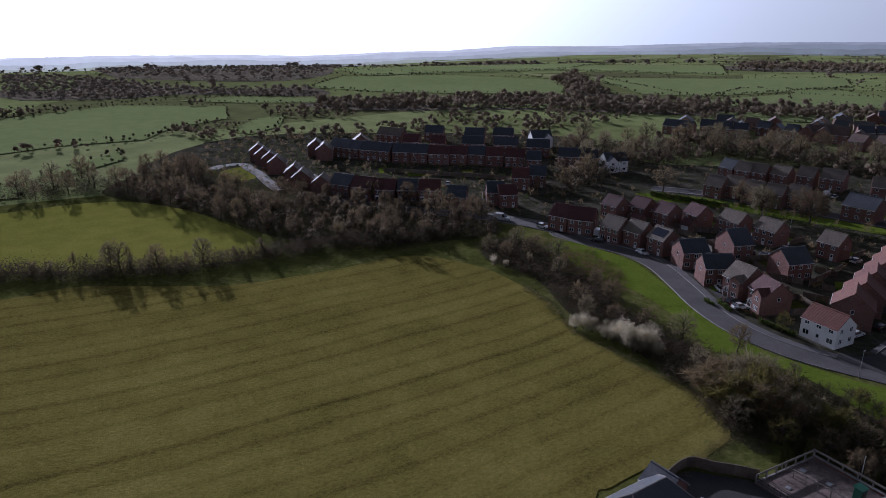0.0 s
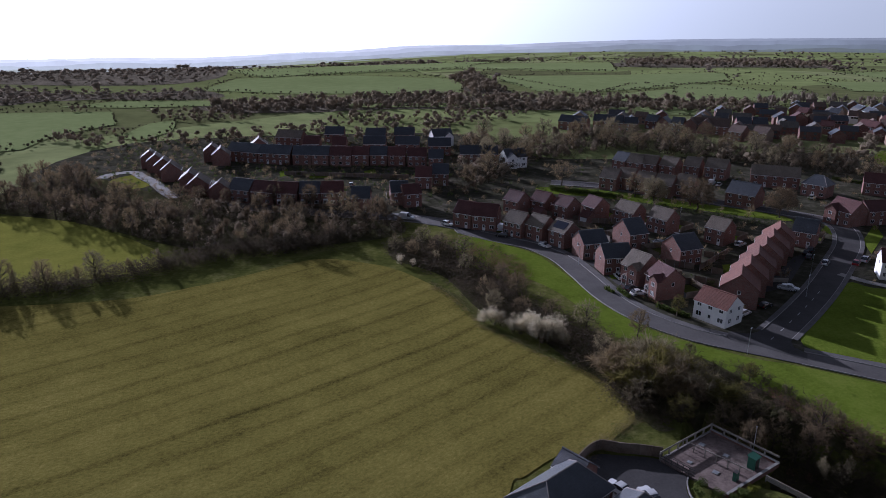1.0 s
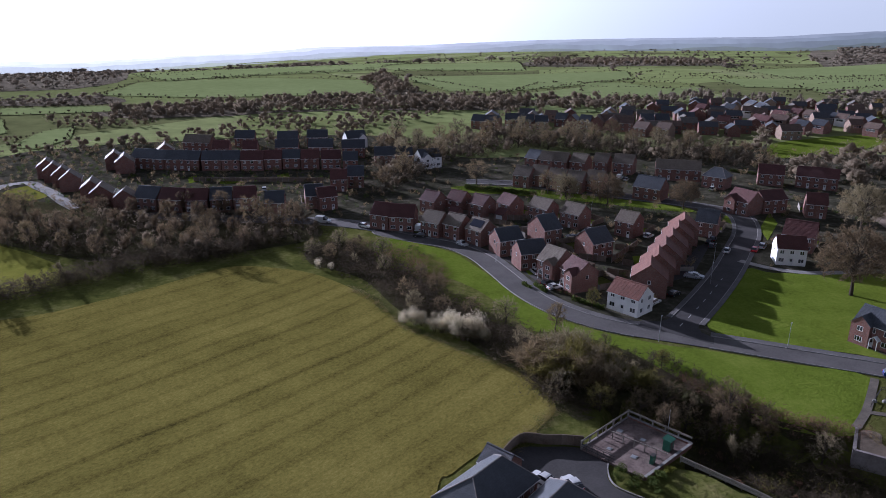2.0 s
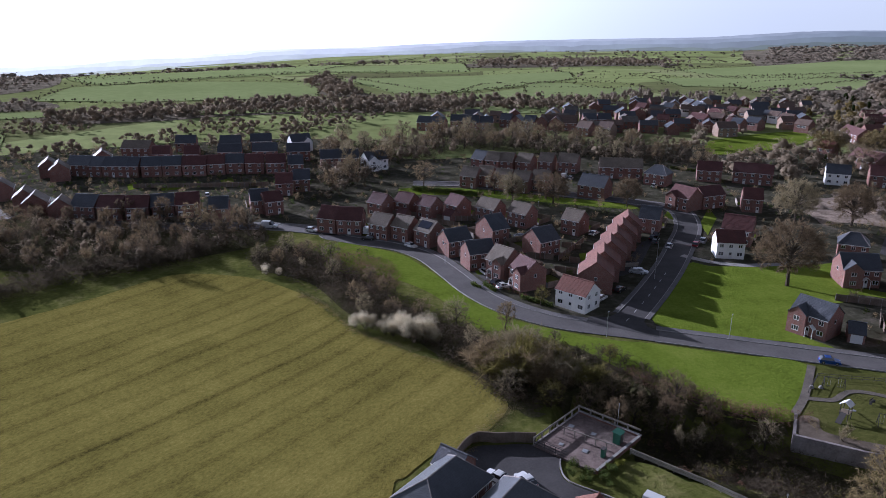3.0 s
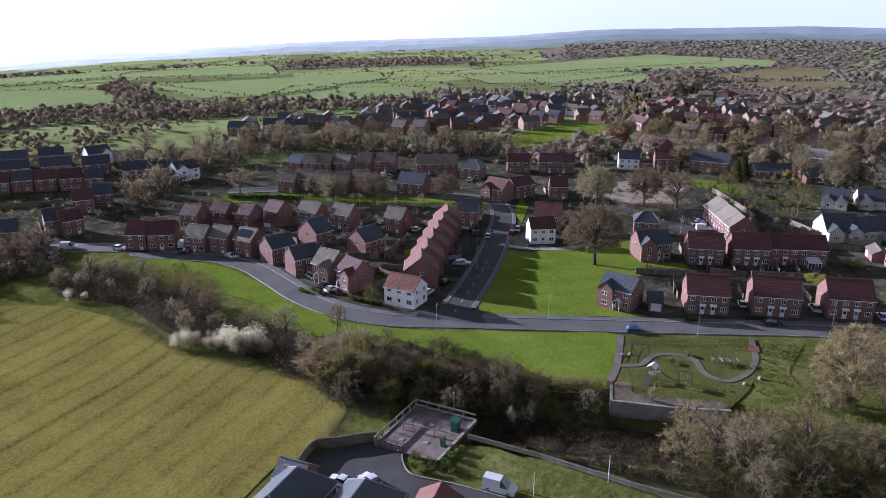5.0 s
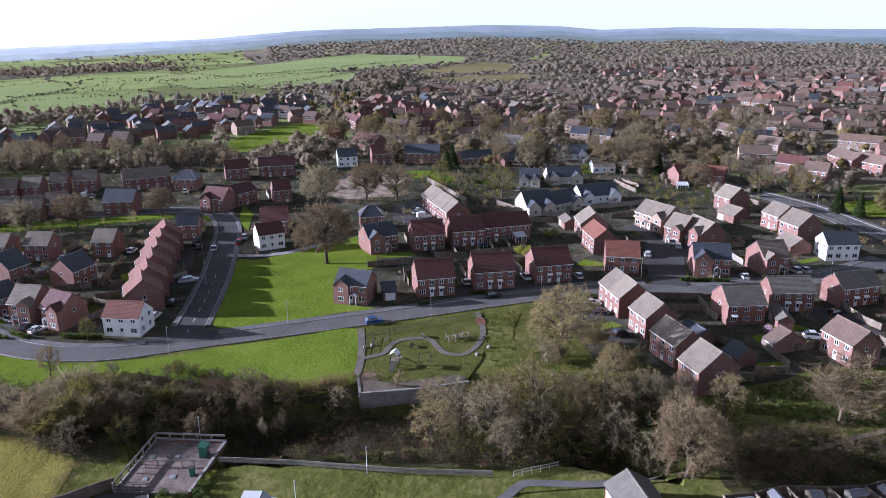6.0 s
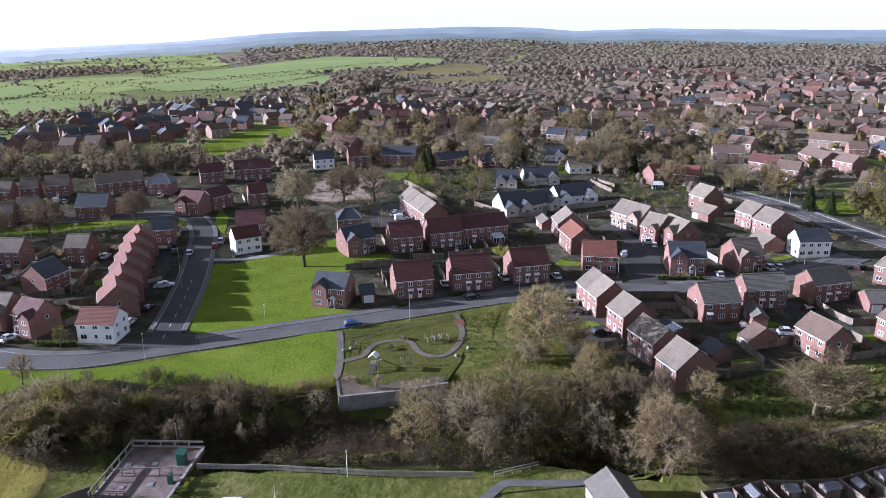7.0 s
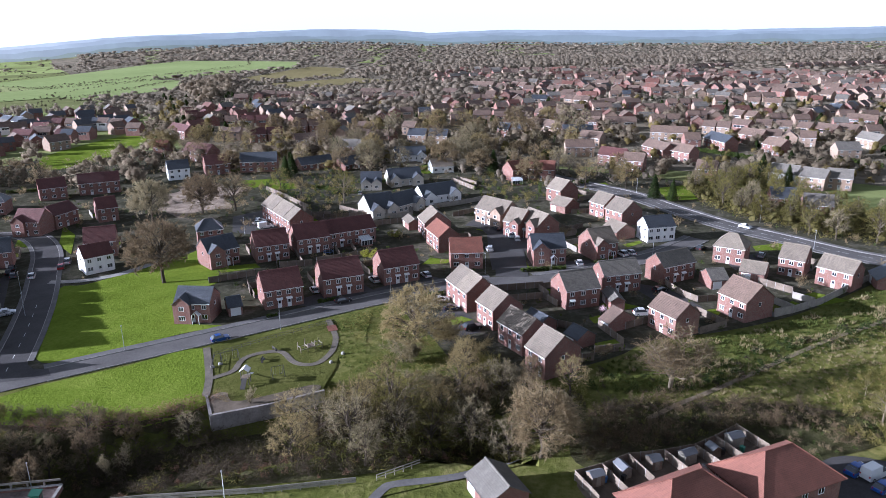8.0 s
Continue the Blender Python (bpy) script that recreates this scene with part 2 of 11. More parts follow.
MAT = {
    "land": farmland(),
    "litter": mottled("woodland floor", (0.04, 0.034, 0.022), (0.11, 0.09, 0.055), 0.12, 1.5, third=(0.06, 0.06, 0.025), bump=0.8, dist=0.3, spec=0.0),
    "estate": mottled("garden soil, shrubs and paving", (0.036, 0.034, 0.022), (0.14, 0.122, 0.098), 0.14, 0.6, third=(0.062, 0.06, 0.04), bump=0.5, dist=0.15, spec=0.0),
    "mown": grass("mown pasture", [(0.2, (0.056, 0.048, 0.014)), (0.4, (0.15, 0.13, 0.031)), (0.56, (0.21, 0.18, 0.045)), (0.78, (0.33, 0.278, 0.088))], 0.03, stripe=(28.0, 5.8), tuft=2.2, bump=1.0),
    "verge": grass("mown verge", [(0.28, (0.056, 0.077, 0.011)), (0.5, (0.127, 0.172, 0.02)), (0.74, (0.21, 0.24, 0.045))], 0.06),
    "worn_lawn": grass("worn playground grass", [(0.28, (0.045, 0.047, 0.014)), (0.5, (0.088, 0.092, 0.025)), (0.74, (0.15, 0.14, 0.05))], 0.12),
    "pasture": grass("grazed pasture", [(0.3, (0.13, 0.145, 0.025)), (0.55, (0.24, 0.235, 0.046)), (0.75, (0.32, 0.295, 0.08))], 0.02),
    "farfield": grass("green farmland", [(0.3, (0.175, 0.21, 0.08)), (0.52, (0.235, 0.28, 0.11)), (0.72, (0.29, 0.33, 0.145))], 0.006, tuft=0.1, bump=0.3),
    "fallow": grass("stubble field", [(0.3, (0.12, 0.1, 0.05)), (0.52, (0.2, 0.17, 0.08)), (0.72, (0.26, 0.24, 0.12))], 0.006, tuft=0.1, bump=0.3),
    "rough": grass("long rough grass", [(0.3, (0.034, 0.041, 0.011)), (0.5, (0.098, 0.106, 0.026)), (0.7, (0.225, 0.2, 0.08))], 0.09, tuft=0.7, bump=1.0),
    "meadow": grass("tussocky meadow grass", [(0.3, (0.052, 0.055, 0.016)), (0.5, (0.14, 0.138, 0.036)), (0.7, (0.29, 0.25, 0.1))], 0.09, tuft=0.7, bump=1.0),
    "canopy": mottled("leafless woodland", (0.098, 0.084, 0.060), (0.236, 0.203, 0.150), 0.012, 0.12, third=(0.165, 0.143, 0.104), bump=1.0, dist=2.0, spec=0.0),
    "tarmac": mottled("worn tarmac", (0.085, 0.079, 0.075), (0.135, 0.126, 0.119), 0.15, 3.0, rough=0.85, spec=0.12, bump=0.2, dist=0.02),
    "tarmac_new": mottled("dark tarmac", (0.046, 0.043, 0.042), (0.08, 0.075, 0.072), 0.15, 3.0, rough=0.85, spec=0.15, bump=0.2, dist=0.02),
    "footway": mottled("grey footway", (0.085, 0.08, 0.077), (0.145, 0.136, 0.13), 0.3, 3.0, bump=0.2, dist=0.01, spec=0.3),
    "path": mottled("worn bound gravel", (0.1, 0.088, 0.072), (0.175, 0.15, 0.122), 0.4, 3.0, bump=0.2, dist=0.01),
    "slab": mottled("stained brownish concrete", (0.1, 0.075, 0.066), (0.25, 0.195, 0.17), 0.3, 2.0, bump=0.2, dist=0.02),
    "kerb": mottled("concrete kerb", (0.21, 0.2, 0.185), (0.35, 0.335, 0.31), 0.4, 4.0, bump=0.2, dist=0.01),
    "concrete": mottled("weathered concrete", (0.17, 0.15, 0.14), (0.33, 0.3, 0.28), 0.35, 2.5, bump=0.2, dist=0.02),
    "paint_line": mottled("worn road paint", (0.45, 0.45, 0.43), (0.75, 0.75, 0.72), 0.6, 5.0, bump=0.0),
    "soil": mottled("bare soil", (0.05, 0.042, 0.031), (0.18, 0.143, 0.107), 0.12, 0.5, bump=0.6, dist=0.2),
    "brick": brickwork("red brick", (0.2, 0.096, 0.074), (0.285, 0.143, 0.112), (0.26, 0.22, 0.19)),
    "redbrick": brickwork("dark red brick", (0.178, 0.084, 0.065), (0.248, 0.12, 0.094), (0.24, 0.2, 0.175)),
    "cream": brickwork("buff brick", (0.3, 0.21, 0.15), (0.37, 0.265, 0.19), (0.32, 0.28, 0.23)),
    "white": mottled("white render", (0.66, 0.65, 0.62), (0.8, 0.79, 0.76), 0.4, 5.0, space="Object", bump=0.15, dist=0.01),
    "stone": mottled("pale rendered stone", (0.38, 0.34, 0.28), (0.55, 0.5, 0.43), 0.5, 5.0, space="Object", bump=0.2, dist=0.02),
    "red": roofing("dark red roof tile", (0.098, 0.037, 0.032), (0.145, 0.058, 0.049)),
    "orange": roofing("orange-red roof tile", (0.156, 0.059, 0.039), (0.234, 0.092, 0.060)),
    "grey": roofing("weathered grey roof tile", (0.168, 0.137, 0.105), (0.268, 0.220, 0.170), spec=0.2),
    "tile": roofing("grey-brown roof tile", (0.122, 0.108, 0.090), (0.222, 0.198, 0.168), spec=0.22),
    "brown": roofing("brown roof tile", (0.12, 0.08, 0.06), (0.2, 0.135, 0.1)),
    "redbrown": roofing("red-brown roof tile", (0.13, 0.058, 0.043), (0.18, 0.082, 0.06), course=0.26),
    "rubble": mottled("broken rubble and dry earth", (0.12, 0.092, 0.068), (0.37, 0.295, 0.225), 0.25, 1.6, bump=0.8, dist=0.2),
    "polycarbonate": plain("milky polycarbonate sheet", (0.55, 0.57, 0.58), 0.3),
    "terracotta": roofing("terracotta roof tile", (0.2, 0.078, 0.052), (0.28, 0.112, 0.074), course=0.26),
    "earth": mottled("trodden earth", (0.15, 0.115, 0.075), (0.3, 0.24, 0.165), 0.5, 3.0, bump=0.4, dist=0.03),
    "slate": roofing("blue-grey slate", (0.045, 0.05, 0.058), (0.085, 0.092, 0.105), rough=0.45, spec=0.5),
    "lead_slate": roofing("grey slate", (0.07, 0.07, 0.075), (0.12, 0.12, 0.125), rough=0.55, spec=0.3),
    "upvc": plain("white window frame", (0.78, 0.78, 0.76), 0.35),
    "timber_dark": plain("dark painted timber", (0.05, 0.045, 0.04), 0.5),
    "door": plain("white painted door", (0.68, 0.68, 0.66), 0.4),
    "lead": plain("grey lead", (0.14, 0.145, 0.155), 0.5),
    "bark": mottled("bark", (0.055, 0.042, 0.03), (0.14, 0.115, 0.085), 0.8, 7.0, space="Object", bump=0.6, dist=0.03, per_object=0.4),
    "bark_pale": mottled("pale bark", (0.11, 0.088, 0.06), (0.24, 0.195, 0.14), 0.8, 7.0, space="Object", bump=0.6, dist=0.03),
    "twig": foliage("brown twigs", (0.108, 0.08, 0.044), (0.315, 0.24, 0.132)),
    "twig_brown": foliage("dark brown twigs", (0.085, 0.062, 0.037), (0.25, 0.185, 0.106)),
    "ivy": foliage("yellow-green ivy", (0.06, 0.062, 0.014), (0.19, 0.18, 0.045)),
    "scrub": foliage("dark brown scrub", (0.034, 0.027, 0.018), (0.115, 0.09, 0.058)),
    "twig_grey": foliage("grey twigs", (0.12, 0.1, 0.058), (0.35, 0.293, 0.172)),
    "twig_ochre": foliage("ochre budding twigs", (0.14, 0.107, 0.047), (0.385, 0.305, 0.145)),
    "twig_olive": foliage("olive budding twigs", (0.083, 0.078, 0.021), (0.237, 0.201, 0.057)),
    "twig_red": foliage("reddish scrub", (0.098, 0.052, 0.036), (0.260, 0.156, 0.100)),
    "blossom": foliage("white blossom", (0.42, 0.36, 0.23), (0.82, 0.74, 0.54)),
    "pinkblossom": foliage("pale pink blossom", (0.5, 0.34, 0.36), (0.8, 0.62, 0.64)),
    "green": foliage("evergreen leaves", (0.02, 0.032, 0.01), (0.07, 0.095, 0.025)),
    "limegreen": foliage("young yellow-green leaves", (0.13, 0.15, 0.02), (0.34, 0.33, 0.06)),
    "straw": foliage("dry straw-coloured grass", (0.16, 0.125, 0.055), (0.42, 0.35, 0.19)),
    "sward": foliage("rank green grass", (0.04, 0.058, 0.012), (0.16, 0.185, 0.045)),
    "hedge": foliage("clipped hedge leaves", (0.035, 0.055, 0.012), (0.12, 0.15, 0.035)),
    "fence": mottled("weathered fence boards", (0.13, 0.1, 0.075), (0.27, 0.22, 0.17), 0.4, 5.0, bump=0.3, dist=0.01, per_object=0.35),
    "fence_pale": mottled("silvered timber", (0.19, 0.17, 0.14), (0.32, 0.29, 0.245), 0.6, 5.0, bump=0.3, dist=0.01),
    "steel": plain("galvanised steel", (0.42, 0.43, 0.44), 0.45, 0.7),
    "rubber": plain("black rubber", (0.02, 0.02, 0.02), 0.8),
    "alloy": plain("silver alloy", (0.5, 0.5, 0.52), 0.3, 0.8),
    "lamp_white": plain("clear headlamp", (0.7, 0.7, 0.72), 0.15),
    "lamp_red": plain("red tail lamp", (0.35, 0.02, 0.02), 0.25),
    "green_paint": plain("dark green painted steel", (0.03, 0.13, 0.08), 0.5),
    "blue_paint": plain("blue painted steel", (0.05, 0.13, 0.3), 0.45),
}


def glass_dark():
    m, nt, b = start("window glass", 0.06, 0.0, 0.9)
    info = nt.nodes.new("ShaderNodeObjectInfo").outputs["Random"]
    nt.links.new(ramp_of(nt, info, [(0.0, (0.012, 0.014, 0.018)), (0.7, (0.04, 0.045, 0.05)), (1.0, (0.16, 0.16, 0.15))]), b.inputs["Base Color"])
    return m


def far_crowns(name, dark, light):
    """Leafless crowns far off: a twiggy grain a metre across, and each branch mass in its own shade."""
    m, nt, b = start(name, 0.95, 0.0, 0.0)
    geo = nt.nodes.new("ShaderNodeNewGeometry")
    grain, broad = noise_of(nt, geo.outputs["Position"], 0.9, 4.0, 0.75), noise_of(nt, geo.outputs["Position"], 0.03, 2.0)
    fac = math_of(nt, "ADD", math_of(nt, "MULTIPLY", geo.outputs["Random Per Island"], 0.22), math_of(nt, "ADD", math_of(nt, "MULTIPLY", grain, 0.6), math_of(nt, "MULTIPLY", broad, 0.3)))
    col = ramp_of(nt, fac, [(0.3, dark), (0.78, light)])
    nt.links.new(col, b.inputs["Base Color"])
    bump_of(nt, b, grain, 0.5, 0.6)
    thin, mix = nt.nodes.new("ShaderNodeBsdfTranslucent"), nt.nodes.new("ShaderNodeMixShader")
    mix.inputs[0].default_value = 0.62  # light goes through bare branches
    nt.links.new(col, thin.inputs["Color"])
    nt.links.new(b.outputs[0], mix.inputs[1])
    nt.links.new(thin.outputs[0], mix.inputs[2])
    nt.links.new(mix.outputs[0], nt.nodes["Material Output"].inputs["Surface"])
    return m


MAT["wood_brown"] = far_crowns("far brown bare crowns", (0.165, 0.134, 0.096), (0.38, 0.31, 0.215))
MAT["wood_dull"] = far_crowns("far grey-brown bare crowns", (0.195, 0.165, 0.126), (0.4, 0.338, 0.255))
MAT["wood_dark"] = far_crowns("far dark hedge crowns", (0.07, 0.063, 0.04), (0.17, 0.15, 0.09))
MAT["wood_ochre"] = far_crowns("far ochre budding crowns", (0.11, 0.085, 0.035), (0.34, 0.27, 0.11))
MAT["wood_olive"] = far_crowns("far olive budding crowns", (0.085, 0.075, 0.028), (0.27, 0.235, 0.095))
MAT["wood_green"] = far_crowns("far evergreen crowns", (0.012, 0.02, 0.008), (0.06, 0.08, 0.026))


def painted_haze(name, tone, tint=(1.0, 1.0, 1.0), patch=0.004):
    """Hills lost in haze: the haze is painted as emission, brightest towards the sun."""
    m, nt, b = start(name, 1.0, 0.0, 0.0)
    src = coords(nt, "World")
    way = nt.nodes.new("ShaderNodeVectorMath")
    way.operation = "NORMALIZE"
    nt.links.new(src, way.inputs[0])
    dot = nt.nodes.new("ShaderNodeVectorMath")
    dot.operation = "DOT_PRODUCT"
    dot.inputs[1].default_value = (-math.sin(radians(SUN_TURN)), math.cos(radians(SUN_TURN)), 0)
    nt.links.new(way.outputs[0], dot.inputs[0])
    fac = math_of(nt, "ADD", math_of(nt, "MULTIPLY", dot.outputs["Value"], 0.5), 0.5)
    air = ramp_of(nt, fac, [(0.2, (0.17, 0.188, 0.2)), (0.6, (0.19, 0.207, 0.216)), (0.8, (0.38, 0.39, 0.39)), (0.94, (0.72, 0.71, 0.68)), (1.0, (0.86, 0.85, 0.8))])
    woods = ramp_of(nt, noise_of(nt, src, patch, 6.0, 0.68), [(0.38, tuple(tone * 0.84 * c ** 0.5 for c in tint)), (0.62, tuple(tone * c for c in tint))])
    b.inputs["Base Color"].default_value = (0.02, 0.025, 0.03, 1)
    # haze light goes into the emission; the hills themselves are nearly black
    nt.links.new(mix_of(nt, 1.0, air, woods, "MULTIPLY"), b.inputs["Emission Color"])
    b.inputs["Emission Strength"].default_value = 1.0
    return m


MAT["glass"] = glass_dark()
MAT["solar"] = plain("solar panel", (0.012, 0.014, 0.025), 0.15, 0.0, 0.8)


def car_paint(name, colour, metal=0.3):
    m = plain(name, colour, 0.3, metal, 0.5, 0.05)
    m.node_tree.nodes["Principled BSDF"].inputs["Coat Weight"].default_value = 0.7
    return m


PAINT = {n: car_paint(n + " car paint", c) for n, c in (("white", (0.75, 0.75, 0.74)), ("black", (0.012, 0.012, 0.014)), ("silver", (0.4, 0.41, 0.43)), ("blue", (0.015, 0.07, 0.3)), ("red", (0.28, 0.012, 0.015)), ("grey", (0.09, 0.095, 0.1)), ("navy", (0.015, 0.025, 0.06)))}

# ---- mesh helpers ----
class Geo:
    """Vertices and faces of one mesh."""

    def __init__(self):
        self.v, self.f = [], []

    def add(self, pts, faces):
        n = len(self.v)
        self.v += [tuple(p) for p in pts]
        self.f += [tuple(n + i for i in f) for f in faces]
        return self

    def quad(self, *pts):
        return self.add(pts, [tuple(range(len(pts)))])

    def box(self, x0, y0, z0, x1, y1, z1):
        return self.add([(x0, y0, z0), (x1, y0, z0), (x1, y1, z0), (x0, y1, z0), (x0, y0, z1), (x1, y0, z1), (x1, y1, z1), (x0, y1, z1)],
                        [(3, 2, 1, 0), (4, 5, 6, 7), (0, 1, 5, 4), (1, 2, 6, 5), (2, 3, 7, 6), (3, 0, 4, 7)])

    def slab(self, a, b, c, d, t):
        """A plate of four corners, thick downwards."""
        lo = [(p[0], p[1], p[2] - t) for p in (a, b, c, d)]
        return self.add([a, b, c, d, *lo], [(0, 1, 2, 3), (7, 6, 5, 4), (0, 4, 5, 1), (1, 5, 6, 2), (2, 6, 7, 3), (3, 7, 4, 0)])

    def tube(self, p, q, r0, r1, n=6, cap=False):
        p, q = Vector(p), Vector(q)
        d = (q - p).normalized()
        u = d.orthogonal().normalized()
        w = d.cross(u)
        k = len(self.v)
        for c, r in ((p, r0), (q, r1)):
            for i in range(n):
                a = 2 * math.pi * i / n
                self.v.append(tuple(c + (u * math.cos(a) + w * math.sin(a)) * r))
        self.f += [(k + i, k + (i + 1) % n, k + n + (i + 1) % n, k + n + i) for i in range(n)]
        if cap:
            self.f += [tuple(k + n + i for i in range(n)), tuple(k + i for i in reversed(range(n)))]
        return self

    def extrude(self, outline, y0, y1):
        """A closed outline in x and z, drawn out along y."""
        n = len(outline)
        pts = [(x, y0, z) for x, z in outline] + [(x, y1, z) for x, z in outline]
        return self.add(pts, [tuple(range(n)), tuple(reversed(range(n, 2 * n)))] + [((i + 1) % n, i, n + i, n + (i + 1) % n) for i in range(n)])

    def mesh(self, name, material):
        me = bpy.data.meshes.new(name)
        me.from_pydata(self.v, [], self.f)
        me.materials.append(material)
        me.update()
        return me


def part(name, geo, material, parent=None, label="", at=None):
    """Links a Geo, or a ready mesh, as one object under a thing."""
    ob = new(name, geo.mesh(name, material) if isinstance(geo, Geo) else geo)
    if parent is not None:
        ob.parent = parent
    if at is not None:
        ob.matrix_basis = at
    if label:
        ob["label"] = label
    return ob


def holder(name, m, label, category, group=""):
    ob = new(name)
    ob.empty_display_size = 0.3
    ob.matrix_basis = m
    return tagged(ob, label, category, group)


# ---- the lie of the land ----
def inside(x, y, poly):
    hit = False
    for (x0, y0), (x1, y1) in zip(poly, poly[1:] + poly[:1]):
        if (y0 > y) != (y1 > y) and x < (x1 - x0) * (y - y0) / (y1 - y0) + x0:
            hit = not hit
    return hit


_AZ = [-180, -98, -89, -81, -73, -67, -63, -58, -52, -46, -40, -30, -20, -10, 0, 10, 31, 60, 180]
_EL = [-1.6, -1.85, -2.0, -2.05, -1.95, -2.1, -1.85, -1.8, -1.95, -2.1, -2.55, -2.8, -3.1, -3.6, -4.4, -5.1, -5.2, -4.6, -1.6]


DIP = [(64, 97), (72, 90), (82, 81), (88, 74), (95, 66), (103, 56), (106, 45), (105, 36)]
PLAY = [(99.5, 88.5), (95.5, 83.0), (101.0, 77.5), (108.0, 71.5), (117, 70), (137, 84), (113, 102)]


def land(x, y):
    """Height of the ground: level round the village, a wooded dip below the playground, long slopes out to the skyline."""
    if 55 < x < 125 and 25 < y < 108:
        if inside(x, y, PLAY):
            return 0.0
        near = 99.0
        for (ax, ay), (bx, by) in zip(DIP, DIP[1:]):
            t = min(1.0, max(0.0, ((x - ax) * (bx - ax) + (y - ay) * (by - ay)) / ((bx - ax) ** 2 + (by - ay) ** 2)))
            near = min(near, math.hypot(x - ax - t * (bx - ax), y - ay - t * (by - ay)))
        k = min(1.0, max(0.0, (12.0 - near) / 4.5))
        return -4.0 * k * k * (3 - 2 * k)
    r, az = math.hypot(x, y), math.degrees(math.atan2(-x, y))
    crest = 68 + 2600 * math.tan(radians(float(np.interp(az, _AZ, _EL))))
    k = min(1.0, max(0.0, (r - 700) / 1900))
    return crest * k * k * (3 - 2 * k) - 0.05 * max(0.0, r - 2600)


def smooth(pts, closed=False, n=4):
    """Catmull-Rom through the given points."""
    out, m = [], len(pts)
    for i in range(m if closed else m - 1):
        p = [Vector(pts[(i + k) % m] if closed else pts[min(max(i + k, 0), m - 1)]) for k in (-1, 0, 1, 2)]
        for j in range(n):
            t = j / n
            out.append(tuple(0.5 * (2 * p[1] + (p[2] - p[0]) * t + (2 * p[0] - 5 * p[1] + 4 * p[2] - p[3]) * t * t + (3 * p[1] - p[0] - 3 * p[2] + p[3]) * t ** 3)))
    return out if closed else out + [tuple(pts[-1])]


CLEAR = []  # outlines on which no far trees grow


def area(name, poly, lift, material, label, category, cell=0.0, round_off=True, wobble=0.0, depth=0.0, level=None):
    """A piece of ground cover laid over the land, cut into cells where the land is not level."""
    pts = smooth(poly, True) if round_off else poly
    if name in ("far_field", "field", "glade", "building_plot"):
        CLEAR.append(poly)
    bm = bmesh.new()
    rnd = random.Random(len(name) + int(abs(poly[0][0])))
    f = bm.faces.new([bm.verts.new((x + rnd.uniform(-wobble, wobble), y + rnd.uniform(-wobble, wobble), 0)) for x, y in pts])
    if f.normal.z < 0 or f.calc_area() < 0:
        bmesh.ops.reverse_faces(bm, faces=[f])
    bm.normal_update()
    for face in bm.faces:
        if face.normal.z < 0:
            face.normal_flip()
    bmesh.ops.triangulate(bm, faces=bm.faces[:])
    if cell:
        xs, ys = [p[0] for p in pts], [p[1] for p in pts]
        for axis, lo, hi in ((0, min(xs), max(xs)), (1, min(ys), max(ys))):
            c = math.ceil(lo / cell) * cell
            while c < hi:
                nrm = (1, 0, 0) if axis == 0 else (0, 1, 0)
                bmesh.ops.bisect_plane(bm, geom=bm.verts[:] + bm.edges[:] + bm.faces[:], plane_co=Vector(nrm) * c, plane_no=nrm)
                c += cell
    for v in bm.verts:
        v.co.z = (land(v.co.x, v.co.y) if level is None else level) + lift
    if depth:
        top = bm.faces[:]
        rim = [e for e in bm.edges if e.is_boundary]
        low = bmesh.ops.extrude_edge_only(bm, edges=rim)
        for v in low["geom"]:
            if isinstance(v, bmesh.types.BMVert):
                v.co.z -= depth
    me = bpy.data.meshes.new(name)
    bm.to_mesh(me)
    bm.free()
    me.materials.append(material)
    return tagged(new(name, me), label, category, kind="structure")


def ribbon(pts, left, right, lift, geo=None, depth=0.0, level=None):
    """A strip along a line, from left to right metres beside it."""
    geo = geo or Geo()
    rest = land if level is None else (lambda x, y: level)
    k = len(geo.v)
    n = len(pts)
    for i, p in enumerate(pts):
        a, b = Vector(pts[max(i - 1, 0)]), Vector(pts[min(i + 1, n - 1)])
        d = (b - a).normalized()
        s = Vector((-d.y, d.x))
        for off in (left, right):
            q = Vector(p) + s * off
            geo.v.append((q.x, q.y, rest(q.x, q.y) + lift))
        if depth:
            for off in (left, right):
                q = Vector(p) + s * off
                geo.v.append((q.x, q.y, rest(q.x, q.y) + lift - depth))
    w = 4 if depth else 2
    for i in range(n - 1):
        a, b = k + i * w, k + (i + 1) * w
        geo.f.append((a, a + 1, b + 1, b))
        if depth:
            geo.f += [(a + 2, a, b, b + 2), (a + 1, a + 3, b + 3, b + 1)]
    return geo


def ground_sheet():
    geo = Geo()
    rings = [0.5] + [5.0 * i for i in range(1, 60)] + [300 + 20 * i for i in range(0, 21)] + [720 * 1.045 ** i for i in range(0, 44)]
    n = 240
    for r in rings:
        for i in range(n):
            a = 2 * math.pi * i / n
            x, y = r * math.cos(a), r * math.sin(a)
            geo.v.append((x, y, land(x, y)))
    for j in range(len(rings) - 1):
        for i in range(n):
            a, b = j * n + i, j * n + (i + 1) % n
            geo.f.append((a, a + n, b + n, b))
    geo.f.append(tuple(range(n)))
    ob = part("ground", geo, MAT["land"])
    ob.data.materials.append(MAT["rough"])
    for q in ob.data.polygons:
        q.material_index = 1 if q.center.x ** 2 + q.center.y ** 2 < 290 ** 2 else 0
    return tagged(ob, "rough green and brown countryside reaching the horizon", "ground", kind="structure")


ground_sheet()

